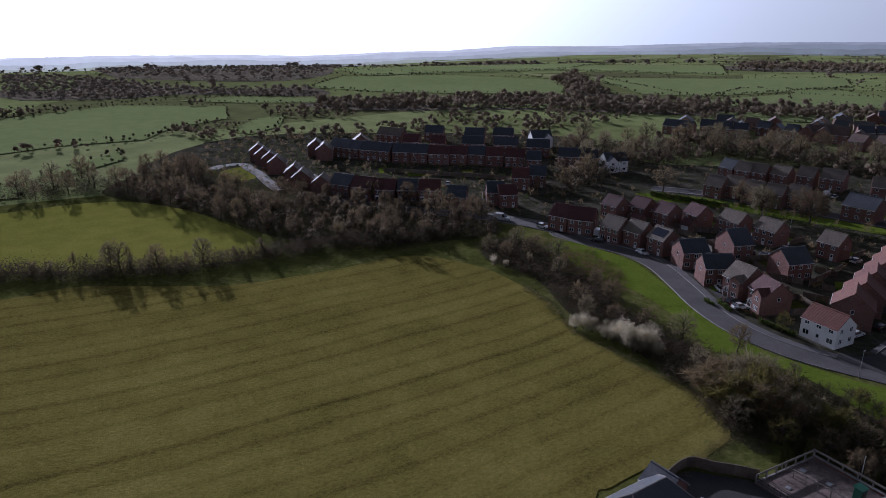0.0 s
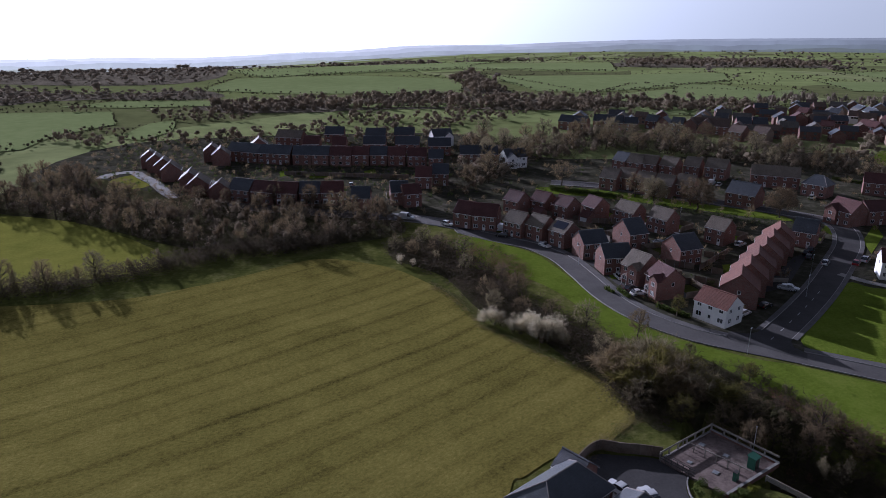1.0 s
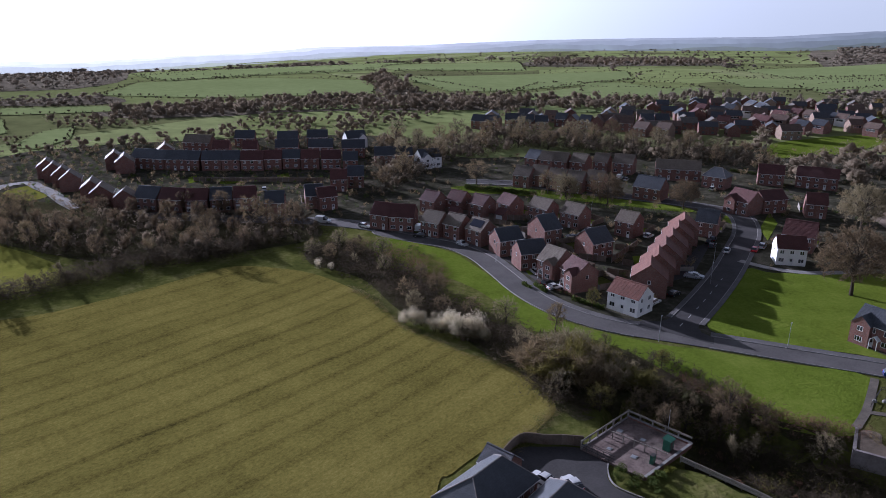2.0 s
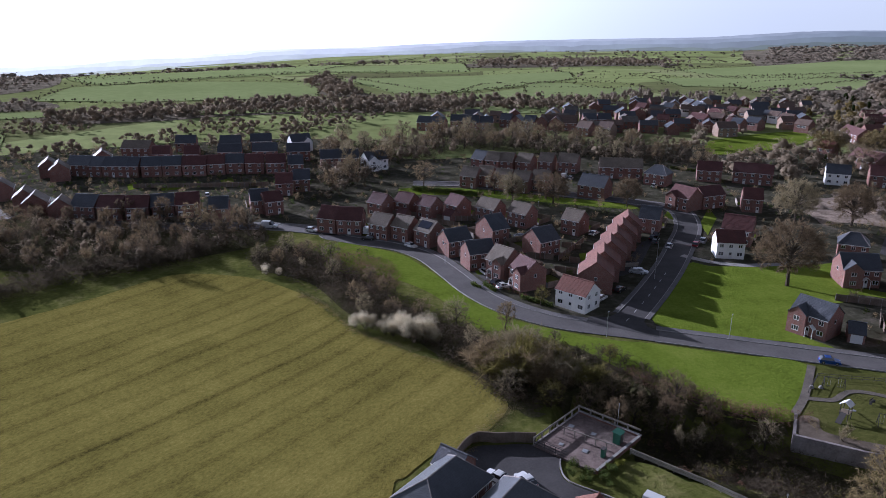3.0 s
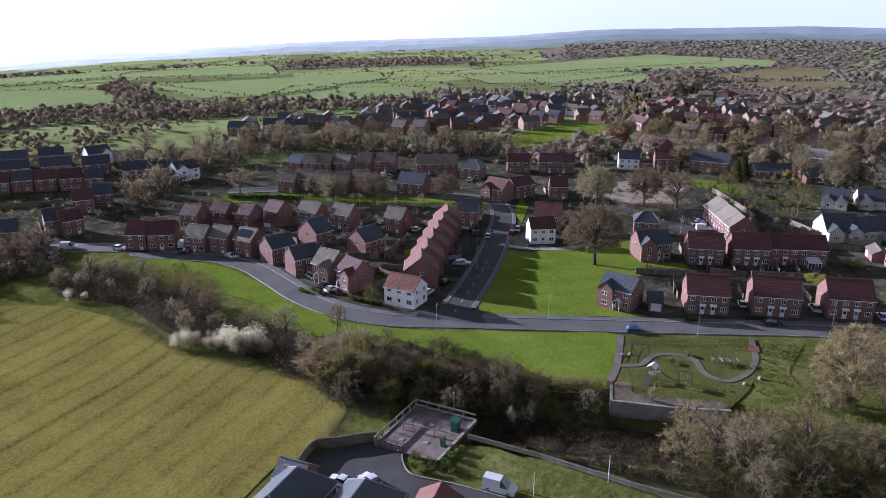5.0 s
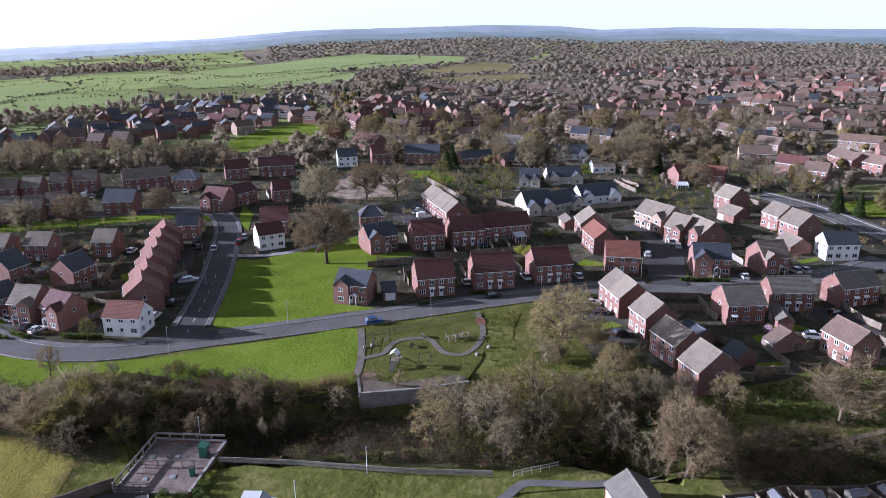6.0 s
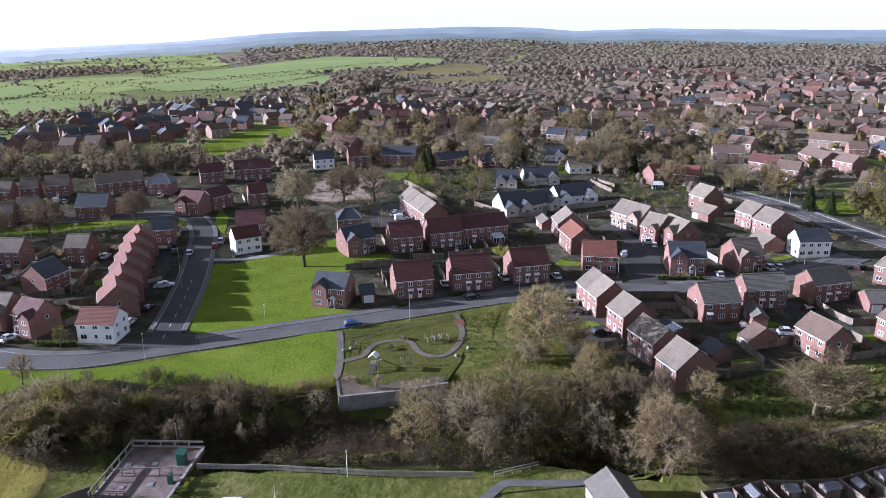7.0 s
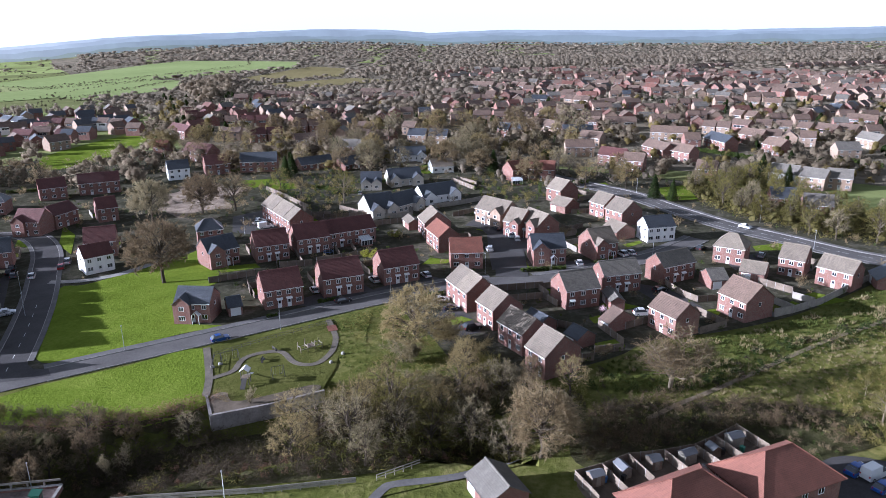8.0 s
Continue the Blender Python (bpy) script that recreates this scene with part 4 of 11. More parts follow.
SIDES = (Matrix.Rotation(0, 4, "Z"), Matrix.Rotation(math.pi, 4, "Z"), Matrix.Rotation(math.pi / 2, 4, "Z"), Matrix.Rotation(-math.pi / 2, 4, "Z"))
ROOF_WORDS = {"red": "dark red tiled roof", "orange": "orange-red tiled roof", "grey": "weathered grey tiled roof", "tile": "grey-brown tiled roof", "brown": "brown tiled roof", "slate": "blue-grey slate roof"}
WALL_WORDS = {"brick": "red-brick", "white": "white-rendered", "cream": "buff-brick", "stone": "pale-walled"}
KIND_WORDS = {"semi": "semi-detached pair of houses", "plain": "two-storey house", "det": "gabled detached house", "hip": "hipped house", "terr": "terrace of houses", "row": "terrace of houses", "cottage": "square cottage", "white": "gabled house", "garage": "garage", "bung": "bungalow", "dorm": "gabled bungalow", "solar": "house with solar panels"}


def house(x, y, turn, w, d, eaves, roof="red", wall="brick", wing="-", kind="plain", near=True):
    """A house: local x along its front, which looks down local -y. Its ridge runs along x."""
    words = f"{WALL_WORDS[wall]} {KIND_WORDS[kind]} under a {ROOF_WORDS[roof]}"
    name, cat = ("garage", "garage") if kind == "garage" else ("bungalow", "bungalow") if kind in ("bung", "dorm") else ("house", "house")
    h = holder(name, pose(x, y, land(x, y), 0, 0, turn), words, cat)
    HOMES.append((x, y, turn, w, d, kind))
    rise = d / 2 * (0.78 if kind not in ("bung", "garage") else 0.6)
    g = Geo()
    style = {"semi": "semi", "terr": "semi", "row": "semi"}.get(kind, "plain")
    walls = [(SIDES[0] @ Matrix.Translation((0, -d / 2, 0)), w, style), (SIDES[1] @ Matrix.Translation((0, -d / 2, 0)), w, "rear"),
             (SIDES[2] @ Matrix.Translation((0, -w / 2, 0)), d, "side"), (SIDES[3] @ Matrix.Translation((0, -w / 2, 0)), d, "side")]
    for i, (m, width, st) in enumerate(walls):
        if kind == "garage":
            holes, kinds = ([], [])
        elif st == "side":
            holes, kinds = ([(-0.4, 3.4, 0.4, 4.4)], [1]) if eaves > 4.2 and near else ([], [])
            if kind == "cottage":
                holes, kinds = [(-2.2, 3.35, -1.1, 4.45), (1.0, 3.35, 2.1, 4.45), (-2.2, 0.95, -1.1, 2.15), (1.0, 0.95, 2.1, 2.15)], [2, 2, 2, 2]
        elif st == "rear" and not near:
            holes, kinds = [], []
        else:
            holes, kinds = openings(width, eaves, st, 2.6 if near else 3.3)
        facade(g, m, width, 0.0, eaves, holes)
        fill_openings(h, m, holes, kinds, near and i == 0 and math.hypot(x, y) < 175)
    if kind != "hip":
        for s in (-1, 1):
            tri = [(s * w / 2, -d / 2, eaves), (s * w / 2, d / 2, eaves), (s * w / 2, 0, eaves + rise)]
            g.quad(*(tri if s > 0 else tri[::-1]))
    r = Geo()
    if kind == "hip":
        hip_roof(r, w, d, eaves, rise, thing=h, cover=MAT["concrete" if roof == "slate" else roof])
    elif kind in ("terr", "row"):
        n = max(2, round(w / (9.4 if kind == "row" else 6.0)))
        for i in range(n):
            a, b = -w / 2 + w * i / n, -w / 2 + w * (i + 1) / n
            up = Geo()
            gable_roof(up, w, d, eaves, rise, x0=a - (0.2 if i == 0 else 0.0), x1=b + (0.2 if i == n - 1 else 0.0), courses=12 if near else 0)
            step = (0.55 if kind == "row" else 0.14) * (i % 2 if kind != "row" else i * 0.35)
            part("roof", up, MAT[roof], h, ROOF_WORDS[roof], Matrix.Translation((0, 0, step)))
            if step > 0.1:
                for xx in (a, b):
                    g.box(xx - 0.1, -d / 2, eaves - 0.1, xx + 0.1, d / 2, eaves + step)
    else:
        gable_roof(r, w, d, eaves, rise, courses=(14 if near and kind != "garage" else 0))
    if r.v:
        part("roof", r, MAT[roof], h, ROOF_WORDS[roof])
    for side in {"-": (), "left": (-1,), "right": (1,), "both": (-1, 1)}[wing]:
        ww, proj = min(4.6, w * 0.48), 1.2 if kind != "dorm" else 1.8
        cx = side * (w / 2 - ww / 2 - 0.05)
        gw, wr = Geo(), ww / 2 * 0.85
        f = Matrix.Translation((cx, -d / 2 - proj, 0))
        holes = [(-0.8, 0.95, 0.8, 2.15)] + ([(-0.65, 3.35, 0.65, 4.45)] if eaves > 4.2 else [])
        facade(gw, f, ww, 0.0, eaves, holes)
        fill_openings(h, f, holes, [3, 2], near)
        for s in (-1, 1):
            q = [(cx + s * ww / 2, -d / 2 - proj, 0), (cx + s * ww / 2, -d / 2 + 0.05, 0), (cx + s * ww / 2, -d / 2 + 0.05, eaves), (cx + s * ww / 2, -d / 2 - proj, eaves)]
            gw.quad(*(q if s > 0 else q[::-1]))
        gw.quad((cx - ww / 2, -d / 2 - proj, eaves), (cx + ww / 2, -d / 2 - proj, eaves), (cx, -d / 2 - proj, eaves + wr))
        part("front_gable", gw, MAT[wall], h)
        rw, deep = Geo(), -d / 2 + wr / (rise / (d / 2)) * 1.0 + 0.3
        for s in (-1, 1):
            p = [(cx + s * (ww / 2 + 0.25), -d / 2 - proj - 0.2, eaves - 0.2 + 0.16), (cx + s * (ww / 2 + 0.25), min(deep, 0) * 0 - d / 2 + 0.1, eaves - 0.2 + 0.16), (cx, min(deep, 0), eaves + wr + 0.16), (cx, -d / 2 - proj - 0.2, eaves + wr + 0.16)]
            rw.slab(*(p if s > 0 else p[::-1]), 0.12)
        part("gable_roof", rw, MAT[roof], h)
    part("wall", g, MAT[wall], h, f"{WALL_WORDS[wall]} walls")
    # gutters and fascias under the eaves, barge boards up the gables
    k = rise / (d / 2)
    for s in (-1, 1) if math.hypot(x, y) < 170 else (-1,):
        ya, yb = sorted((s * (d / 2 + 0.24), s * (d / 2 + 0.36)))
        tr = Geo().box(-w / 2 - 0.15, ya, eaves - 0.28 * k - 0.03, w / 2 + 0.15, yb, eaves - 0.28 * k + 0.09)
        part("gutter", tr, MAT["upvc"] if kind not in ("garage",) else MAT["timber_dark"], h)
    if kind == "garage":
        part("garage_door", Geo().box(-w / 2 + 0.5, -d / 2 - 0.05, 0.02, -w / 2 + 2.9 if w > 3.6 else w / 2 - 0.4, -d / 2, 2.15), MAT["door"], h, "white up-and-over door")
    if kind == "semi" and near:
        n = max(2, round(w / 2.6))
        for i in (1, n - 2) if n > 3 else (0,):
            cx = -w / 2 + w / n * (i + 0.5)
            c = Geo().slab((cx - 0.75, -d / 2 - 0.7, 2.42), (cx + 0.75, -d / 2 - 0.7, 2.42), (cx + 0.75, -d / 2, 2.75), (cx - 0.75, -d / 2, 2.75), 0.08)
            part("porch_canopy", c, MAT["upvc"], h)
    if kind == "det" and near and wing != "-":
        sx = (1 if wing == "left" else -1) * w * 0.12
        c = Geo()
        for s in (-1, 1):
            p = [(sx + s * 0.95, -d / 2 - 1.3, 2.3), (sx + s * 0.95, -d / 2, 2.3), (sx, -d / 2, 3.15), (sx, -d / 2 - 1.3, 3.15)]
            c.slab(*(p if s > 0 else p[::-1]), 0.08)
            c.box(sx + s * 0.8 - 0.06, -d / 2 - 1.25, 0, sx + s * 0.8 + 0.06, -d / 2 - 1.13, 2.3)
        part("porch", c, MAT["upvc"], h, "white gabled porch")
    if kind == "solar":
        z = lambda yy: eaves + (yy + d / 2) * k + 0.28
        y0, y1 = -d / 2 + 0.7, -0.7
        part("solar_panel", Geo().slab((-w / 2 + 0.9, y0, z(y0)), (w / 2 - 0.9, y0, z(y0)), (w / 2 - 0.9, y1, z(y1)), (-w / 2 + 0.9, y1, z(y1)), 0.06), MAT["solar"], h, "black solar panels")
    return h


def place(kind, x, y, turn, w, d, eaves, roof, wall, wing):
    house(x, y, turn, w, d, eaves, roof, wall, wing, kind, near=math.hypot(x, y) < 262)


place("semi", 142.6, 102.1, 317, 9.6, 9.0, 5.0, "red", "brick", "-")
place("semi", 155.3, 92.4, 315, 10.6, 9.0, 5.0, "red", "brick", "-")
place("semi", 168.4, 82.2, 317, 10.1, 9.0, 5.0, "red", "brick", "-")
place("plain", 185.6, 68.3, 296, 9.0, 8.0, 5.0, "orange", "brick", "-")
place("semi", 171.8, 125.4, 317, 9.7, 8.8, 5.0, "red", "brick", "-")
place("semi", 182.2, 118.2, 319, 10.2, 9.0, 5.0, "red", "brick", "-")
place("semi", 193.1, 110.6, 321, 15.3, 8.0, 5.0, "red", "brick", "-")
place("det", 161.8, 136.3, 333, 9.4, 8.0, 5.0, "slate", "brick", "left")
place("hip", 177.9, 152.4, 314, 7.8, 7.0, 5.0, "slate", "brick", "-")
place("terr", 204.4, 140.9, 234, 27.2, 8.4, 5.0, "grey", "brick", "-")
place("det", 127.0, 114.6, 288, 8.4, 7.0, 5.0, "slate", "brick", "left")
place("plain", 199.1, 80.7, 222, 11.5, 7.0, 5.0, "orange", "brick", "-")
place("plain", 211.7, 88.8, 217, 9.2, 8.8, 5.0, "grey", "brick", "-")
place("garage", 215.8, 98.9, 221, 7.4, 4.2, 2.5, "grey", "brick", "-")
place("det", 231.6, 73.4, 245, 12.8, 9.0, 5.0, "grey", "cream", "right")
place("det", 221.3, 62.7, 253, 6.4, 9.0, 5.0, "grey", "brick", "right")
place("det", 221.1, 56.3, 232, 10.5, 8.6, 5.0, "grey", "brick", "right")
place("det", 197.4, 47.6, 297, 9.7, 8.0, 5.0, "slate", "brick", "left")
place("plain", 254.3, 40.5, 232, 7.7, 8.0, 5.0, "grey", "brick", "-")
place("plain", 246.3, 32.9, 231, 8.5, 9.0, 5.0, "grey", "brick", "-")
place("garage", 229.4, 31.9, 228, 7.5, 7.4, 2.8, "grey", "brick", "-")
place("det", 207.6, 34.6, 314, 7.8, 9.0, 5.0, "grey", "brick", "left")
place("cottage", 230.6, 20.4, 306, 9.5, 7.0, 5.0, "slate", "white", "-")
place("plain", 270.6, 59.9, 236, 7.9, 9.0, 5.0, "grey", "brick", "-")
place("garage", 255.6, 55.4, 240, 7.5, 7.5, 2.8, "grey", "brick", "-")
place("terr", 159.0, 56.9, 226, 11.7, 8.4, 5.0, "grey", "brick", "-")
place("det", 149.5, 46.6, 230, 7.2, 8.0, 5.0, "grey", "brick", "-")
place("plain", 139.5, 38.1, 233, 8.8, 7.0, 5.0, "grey", "brick", "-")
place("plain", 130.9, 29.4, 232, 6.4, 9.0, 5.0, "grey", "brick", "-")
place("garage", 149.7, 37.1, 234, 6.0, 5.1, 2.4, "slate", "brick", "-")
place("garage", 144.7, 26.8, 235, 4.3, 5.1, 2.4, "slate", "brick", "-")
place("semi", 168.3, 33.0, 310, 9.0, 8.7, 5.0, "tile", "brick", "-")
place("semi", 182.0, 25.1, 307, 10.4, 7.0, 5.0, "tile", "brick", "-")
place("garage", 169.7, 23.7, 206, 7.5, 3.4, 2.5, "tile", "brick", "-")
place("semi", 194.7, 12.7, 319, 11.1, 7.0, 5.0, "tile", "brick", "-")
place("garage", 156.2, 20.6, 230, 3.4, 7.5, 2.5, "brown", "brick", "-")
place("plain", 159.5, 8.7, 229, 8.5, 7.0, 5.0, "brown", "brick", "-")
place("garage", 193.2, 1.4, 301, 4.8, 6.6, 2.6, "tile", "brick", "-")
place("plain", 175.1, -6.3, 228, 8.4, 9.0, 5.0, "brown", "brick", "-")
place("hip", 216.5, -2.4, 259, 8.5, 8.2, 5.0, "grey", "brick", "-")
place("garage", 202.8, -8.5, 260, 6.3, 7.1, 2.6, "grey", "brick", "-")
place("plain", 211.0, -18.7, 254, 6.6, 8.2, 5.0, "grey", "brick", "-")
place("plain", 204.5, -29.1, 241, 9.1, 7.0, 5.0, "grey", "brick", "-")
place("garage", 208.5, -41.1, 188, 7.5, 7.5, 2.6, "slate", "brick", "-")
place("white", 144.6, 165.4, 333, 7.8, 7.0, 5.0, "red", "white", "-")
place("plain", 156.6, 175.6, 312, 8.8, 9.0, 5.0, "red", "brick", "-")
place("det", 165.6, 214.7, 288, 9.0, 8.6, 5.0, "red", "brick", "left")
place("det", 175.7, 214.8, 3, 9.9, 7.0, 5.0, "red", "brick", "-")
place("solar", 64.1, 202.1, 300, 6.4, 7.0, 5.0, "grey", "brick", "-")
place("plain", 58.6, 208.8, 307, 6.4, 7.0, 5.0, "grey", "brick", "-")
place("plain", 52.7, 213.4, 311, 6.8, 7.0, 5.0, "grey", "brick", "-")
place("plain", 38.4, 226.0, 324, 6.4, 8.0, 5.0, "red", "brick", "-")
place("plain", 44.1, 222.3, 337, 7.9, 8.0, 5.0, "red", "brick", "-")
place("plain", 68.5, 191.5, 10, 7.6, 7.0, 5.0, "slate", "brick", "-")
place("plain", 70.9, 178.7, 2, 7.7, 7.0, 5.0, "slate", "brick", "-")
place("det", 75.1, 169.8, 296, 6.4, 8.0, 5.0, "grey", "brick", "right")
place("det", 77.6, 160.4, 281, 6.7, 7.0, 5.0, "red", "brick", "right")
place("cottage", 83.4, 144.2, 299, 8.4, 6.6, 4.55, "orange", "white", "-")
place("plain", 83.8, 199.6, 14, 6.4, 9.0, 5.0, "slate", "brick", "-")
place("plain", 92.8, 183.8, 15, 7.5, 8.2, 5.0, "slate", "brick", "-")
place("plain", 92.2, 221.6, 303, 7.7, 7.0, 5.0, "grey", "brick", "-")
place("plain", 100.0, 212.6, 301, 7.4, 7.0, 5.0, "grey", "brick", "-")
place("plain", 58.2, 239.4, 307, 6.5, 7.0, 5.0, "red", "brick", "-")
place("plain", 67.2, 237.8, 309, 6.4, 7.0, 5.0, "red", "brick", "-")
place("plain", 73.4, 230.8, 303, 6.4, 7.0, 5.0, "red", "brick", "-")
place("plain", 82.9, 229.0, 296, 6.4, 7.0, 5.0, "red", "brick", "-")
place("garage", 64.2, 231.4, 313, 3.4, 4.1, 2.5, "red", "brick", "-")
place("garage", 78.9, 224.9, 308, 3.4, 4.9, 2.5, "red", "brick", "-")
place("plain", 125.4, 189.2, 239, 7.9, 8.6, 5.0, "orange", "brick", "-")
place("plain", 119.0, 182.1, 239, 7.9, 8.6, 5.0, "orange", "brick", "-")
place("plain", 112.7, 175.0, 239, 7.9, 8.6, 5.0, "orange", "brick", "-")
place("plain", 106.4, 167.9, 239, 7.9, 8.6, 5.0, "orange", "brick", "-")
place("plain", 100.0, 160.7, 239, 7.9, 8.6, 5.0, "orange", "brick", "-")
place("plain", 93.7, 153.6, 239, 7.9, 8.6, 5.0, "orange", "brick", "-")
place("plain", 137.6, 194.6, 317, 6.5, 8.0, 5.0, "slate", "brick", "-")
place("plain", 112.7, 199.7, 303, 6.4, 7.0, 5.0, "grey", "brick", "-")
place("plain", 125.4, 298.4, 318, 6.4, 8.0, 5.0, "grey", "brick", "-")
place("plain", 130.5, 294.9, 318, 6.4, 8.0, 5.0, "grey", "brick", "-")
place("plain", 137.6, 290.9, 311, 7.1, 8.0, 5.0, "grey", "brick", "-")
place("plain", 147.2, 289.2, 318, 6.4, 8.0, 5.0, "grey", "brick", "-")
place("plain", 155.7, 284.7, 318, 8.6, 8.0, 5.0, "grey", "brick", "-")
place("terr", 171.8, 268.4, 332, 18.1, 8.0, 5.0, "grey", "brick", "-")
place("hip", 179.5, 251.6, 305, 9.3, 8.0, 5.0, "slate", "brick", "-")
place("plain", 121.1, 303.1, 307, 6.4, 8.0, 5.0, "slate", "brick", "-")
place("plain", 103.9, 270.9, 317, 6.9, 8.0, 5.0, "grey", "brick", "-")
place("plain", 110.6, 270.6, 317, 6.4, 8.0, 5.0, "grey", "brick", "-")
place("plain", 115.1, 262.8, 317, 6.8, 8.0, 5.0, "grey", "brick", "-")
place("det", 120.7, 257.6, 317, 6.8, 8.0, 5.0, "grey", "brick", "left")
place("plain", 128.7, 256.6, 317, 6.9, 8.0, 5.0, "grey", "brick", "-")
place("semi", 143.6, 240.8, 308, 10.6, 9.0, 5.0, "slate", "brick", "-")
place("semi", 204.6, 251.5, 325, 9.8, 8.0, 5.0, "red", "brick", "-")
place("terr", 219.3, 242.0, 318, 15.4, 8.0, 5.0, "red", "brick", "-")
place("cottage", 252.5, 230.2, 318, 9.1, 8.0, 5.0, "slate", "white", "-")
place("plain", 187.6, 205.7, 326, 6.6, 8.0, 5.0, "red", "brick", "-")
place("plain", 291.2, 249.1, 266, 16.2, 9.0, 5.0, "red", "brick", "-")
place("plain", 267.6, 221.0, 318, 10.8, 9.0, 5.0, "red", "brick", "-")
place("plain", 279.7, 206.0, 299, 16.8, 9.0, 5.0, "slate", "brick", "-")
place("bung", 294.6, 185.4, 324, 16.3, 9.0, 2.7, "slate", "brick", "-")
place("bung", 301.3, 168.7, 344, 17.7, 9.0, 2.7, "slate", "brick", "-")
place("dorm", 327.3, 150.1, 301, 15.3, 9.0, 3.2, "slate", "white", "both")
place("dorm", 265.5, 139.8, 297, 8.5, 9.0, 3.2, "slate", "stone", "both")
place("dorm", 277.0, 130.4, 311, 14.3, 9.0, 3.2, "slate", "stone", "both")
place("dorm", 228.2, 118.0, 322, 10.6, 11.2, 3.2, "slate", "stone", "both")
place("dorm", 236.6, 112.3, 341, 12.1, 9.0, 3.2, "slate", "stone", "right")
place("dorm", 254.3, 106.0, 323, 15.7, 9.0, 3.2, "slate", "white", "both")
place("bung", 306.9, 125.3, 307, 10.0, 9.0, 3.0, "grey", "white", "-")
place("det", 302.4, 87.4, 323, 9.9, 8.0, 5.0, "orange", "brick", "-")
place("terr", -45.6, 339.3, 332, 16.1, 8.0, 5.0, "slate", "brick", "-")
place("terr", -31.5, 333.4, 342, 15.1, 8.0, 5.0, "slate", "brick", "-")
place("semi", -19.7, 330.4, 352, 8.1, 8.0, 5.0, "slate", "brick", "-")
place("semi", -11.5, 329.1, 352, 7.6, 8.0, 5.0, "slate", "brick", "-")
place("semi", -2.5, 326.5, 352, 9.6, 8.0, 5.0, "red", "brick", "-")
place("semi", 6.4, 326.5, 352, 7.3, 8.0, 5.0, "red", "brick", "-")
place("semi", 14.4, 326.7, 352, 7.6, 8.0, 5.0, "slate", "brick", "-")
place("semi", 22.4, 324.2, 352, 7.8, 8.0, 5.0, "red", "brick", "-")
place("semi", 31.3, 321.6, 352, 8.3, 8.0, 5.0, "red", "brick", "-")
place("plain", 39.2, 316.5, 352, 6.4, 8.0, 5.0, "slate", "brick", "-")
place("semi", -16.5, 356.8, 352, 7.6, 8.0, 5.0, "red", "brick", "-")
place("semi", -3.3, 353.3, 352, 6.5, 8.0, 5.0, "red", "brick", "-")
place("semi", 13.7, 353.8, 352, 10.7, 8.0, 5.0, "slate", "brick", "-")
place("semi", 29.5, 351.5, 352, 11.5, 8.0, 5.0, "slate", "brick", "-")
place("semi", 44.5, 346.2, 352, 10.8, 8.0, 5.0, "slate", "brick", "-")
place("semi", -5.8, 384.8, 352, 9.7, 8.0, 5.0, "slate", "brick", "-")
place("semi", 15.3, 378.1, 352, 10.2, 8.0, 5.0, "slate", "brick", "-")
place("semi", 30.3, 379.4, 352, 10.3, 8.0, 5.0, "slate", "brick", "-")
place("det", 48.7, 373.0, 11, 10.4, 8.0, 5.0, "slate", "white", "right")
place("det", 74.0, 315.5, 14, 10.0, 8.0, 5.0, "slate", "white", "left")
place("terr", 59.8, 324.0, 352, 17.1, 8.0, 5.0, "slate", "brick", "-")
place("plain", 18.3, 256.8, 1, 6.4, 8.0, 5.0, "slate", "brick", "-")
place("plain", 22.1, 253.3, 12, 6.4, 7.0, 5.0, "red", "brick", "-")
place("plain", 4.5, 249.5, 352, 6.4, 8.0, 5.0, "slate", "brick", "-")
place("plain", -61.2, 341.0, 96, 7.9, 7.6, 5.0, "grey", "brick", "-")
place("plain", -56.0, 332.5, 96, 8.6, 7.6, 5.0, "grey", "brick", "-")
place("plain", -60.1, 284.5, 94, 8.3, 7.6, 5.0, "grey", "brick", "-")
place("plain", -55.3, 275.5, 92, 7.8, 7.6, 5.0, "grey", "brick", "-")
place("plain", -46.0, 266.0, 88, 6.4, 7.6, 5.0, "grey", "brick", "-")
place("plain", -85.3, 328.0, 98, 6.4, 7.6, 5.0, "grey", "brick", "-")
place("plain", -80.9, 319.5, 98, 6.4, 7.6, 5.0, "grey", "brick", "-")
place("plain", -75.6, 310.5, 96, 6.4, 7.6, 5.0, "grey", "brick", "-")
place("plain", -70.9, 301.5, 95, 6.4, 7.6, 5.0, "grey", "brick", "-")
place("semi", -27.8, 375.9, 338, 13.7, 8.0, 5.0, "grey", "brick", "-")
place("plain", -41.8, 356.0, 96, 7.0, 7.6, 5.0, "grey", "brick", "-")
place("plain", 37.3, 285.7, 352, 6.4, 8.0, 5.0, "slate", "brick", "-")
place("semi", -37.6, 265.7, 334, 8.4, 8.0, 5.0, "slate", "brick", "-")
place("semi", -29.4, 261.7, 340, 8.2, 8.0, 5.0, "red", "brick", "-")
place("semi", -21.4, 258.9, 352, 7.4, 8.0, 5.0, "red", "brick", "-")
place("semi", -13.6, 259.0, 358, 7.1, 8.0, 5.0, "slate", "brick", "-")
place("semi", -5.5, 258.7, 358, 7.6, 8.0, 5.0, "red", "brick", "-")
place("plain", 29.9, 280.6, 352, 6.4, 8.0, 5.0, "red", "brick", "-")


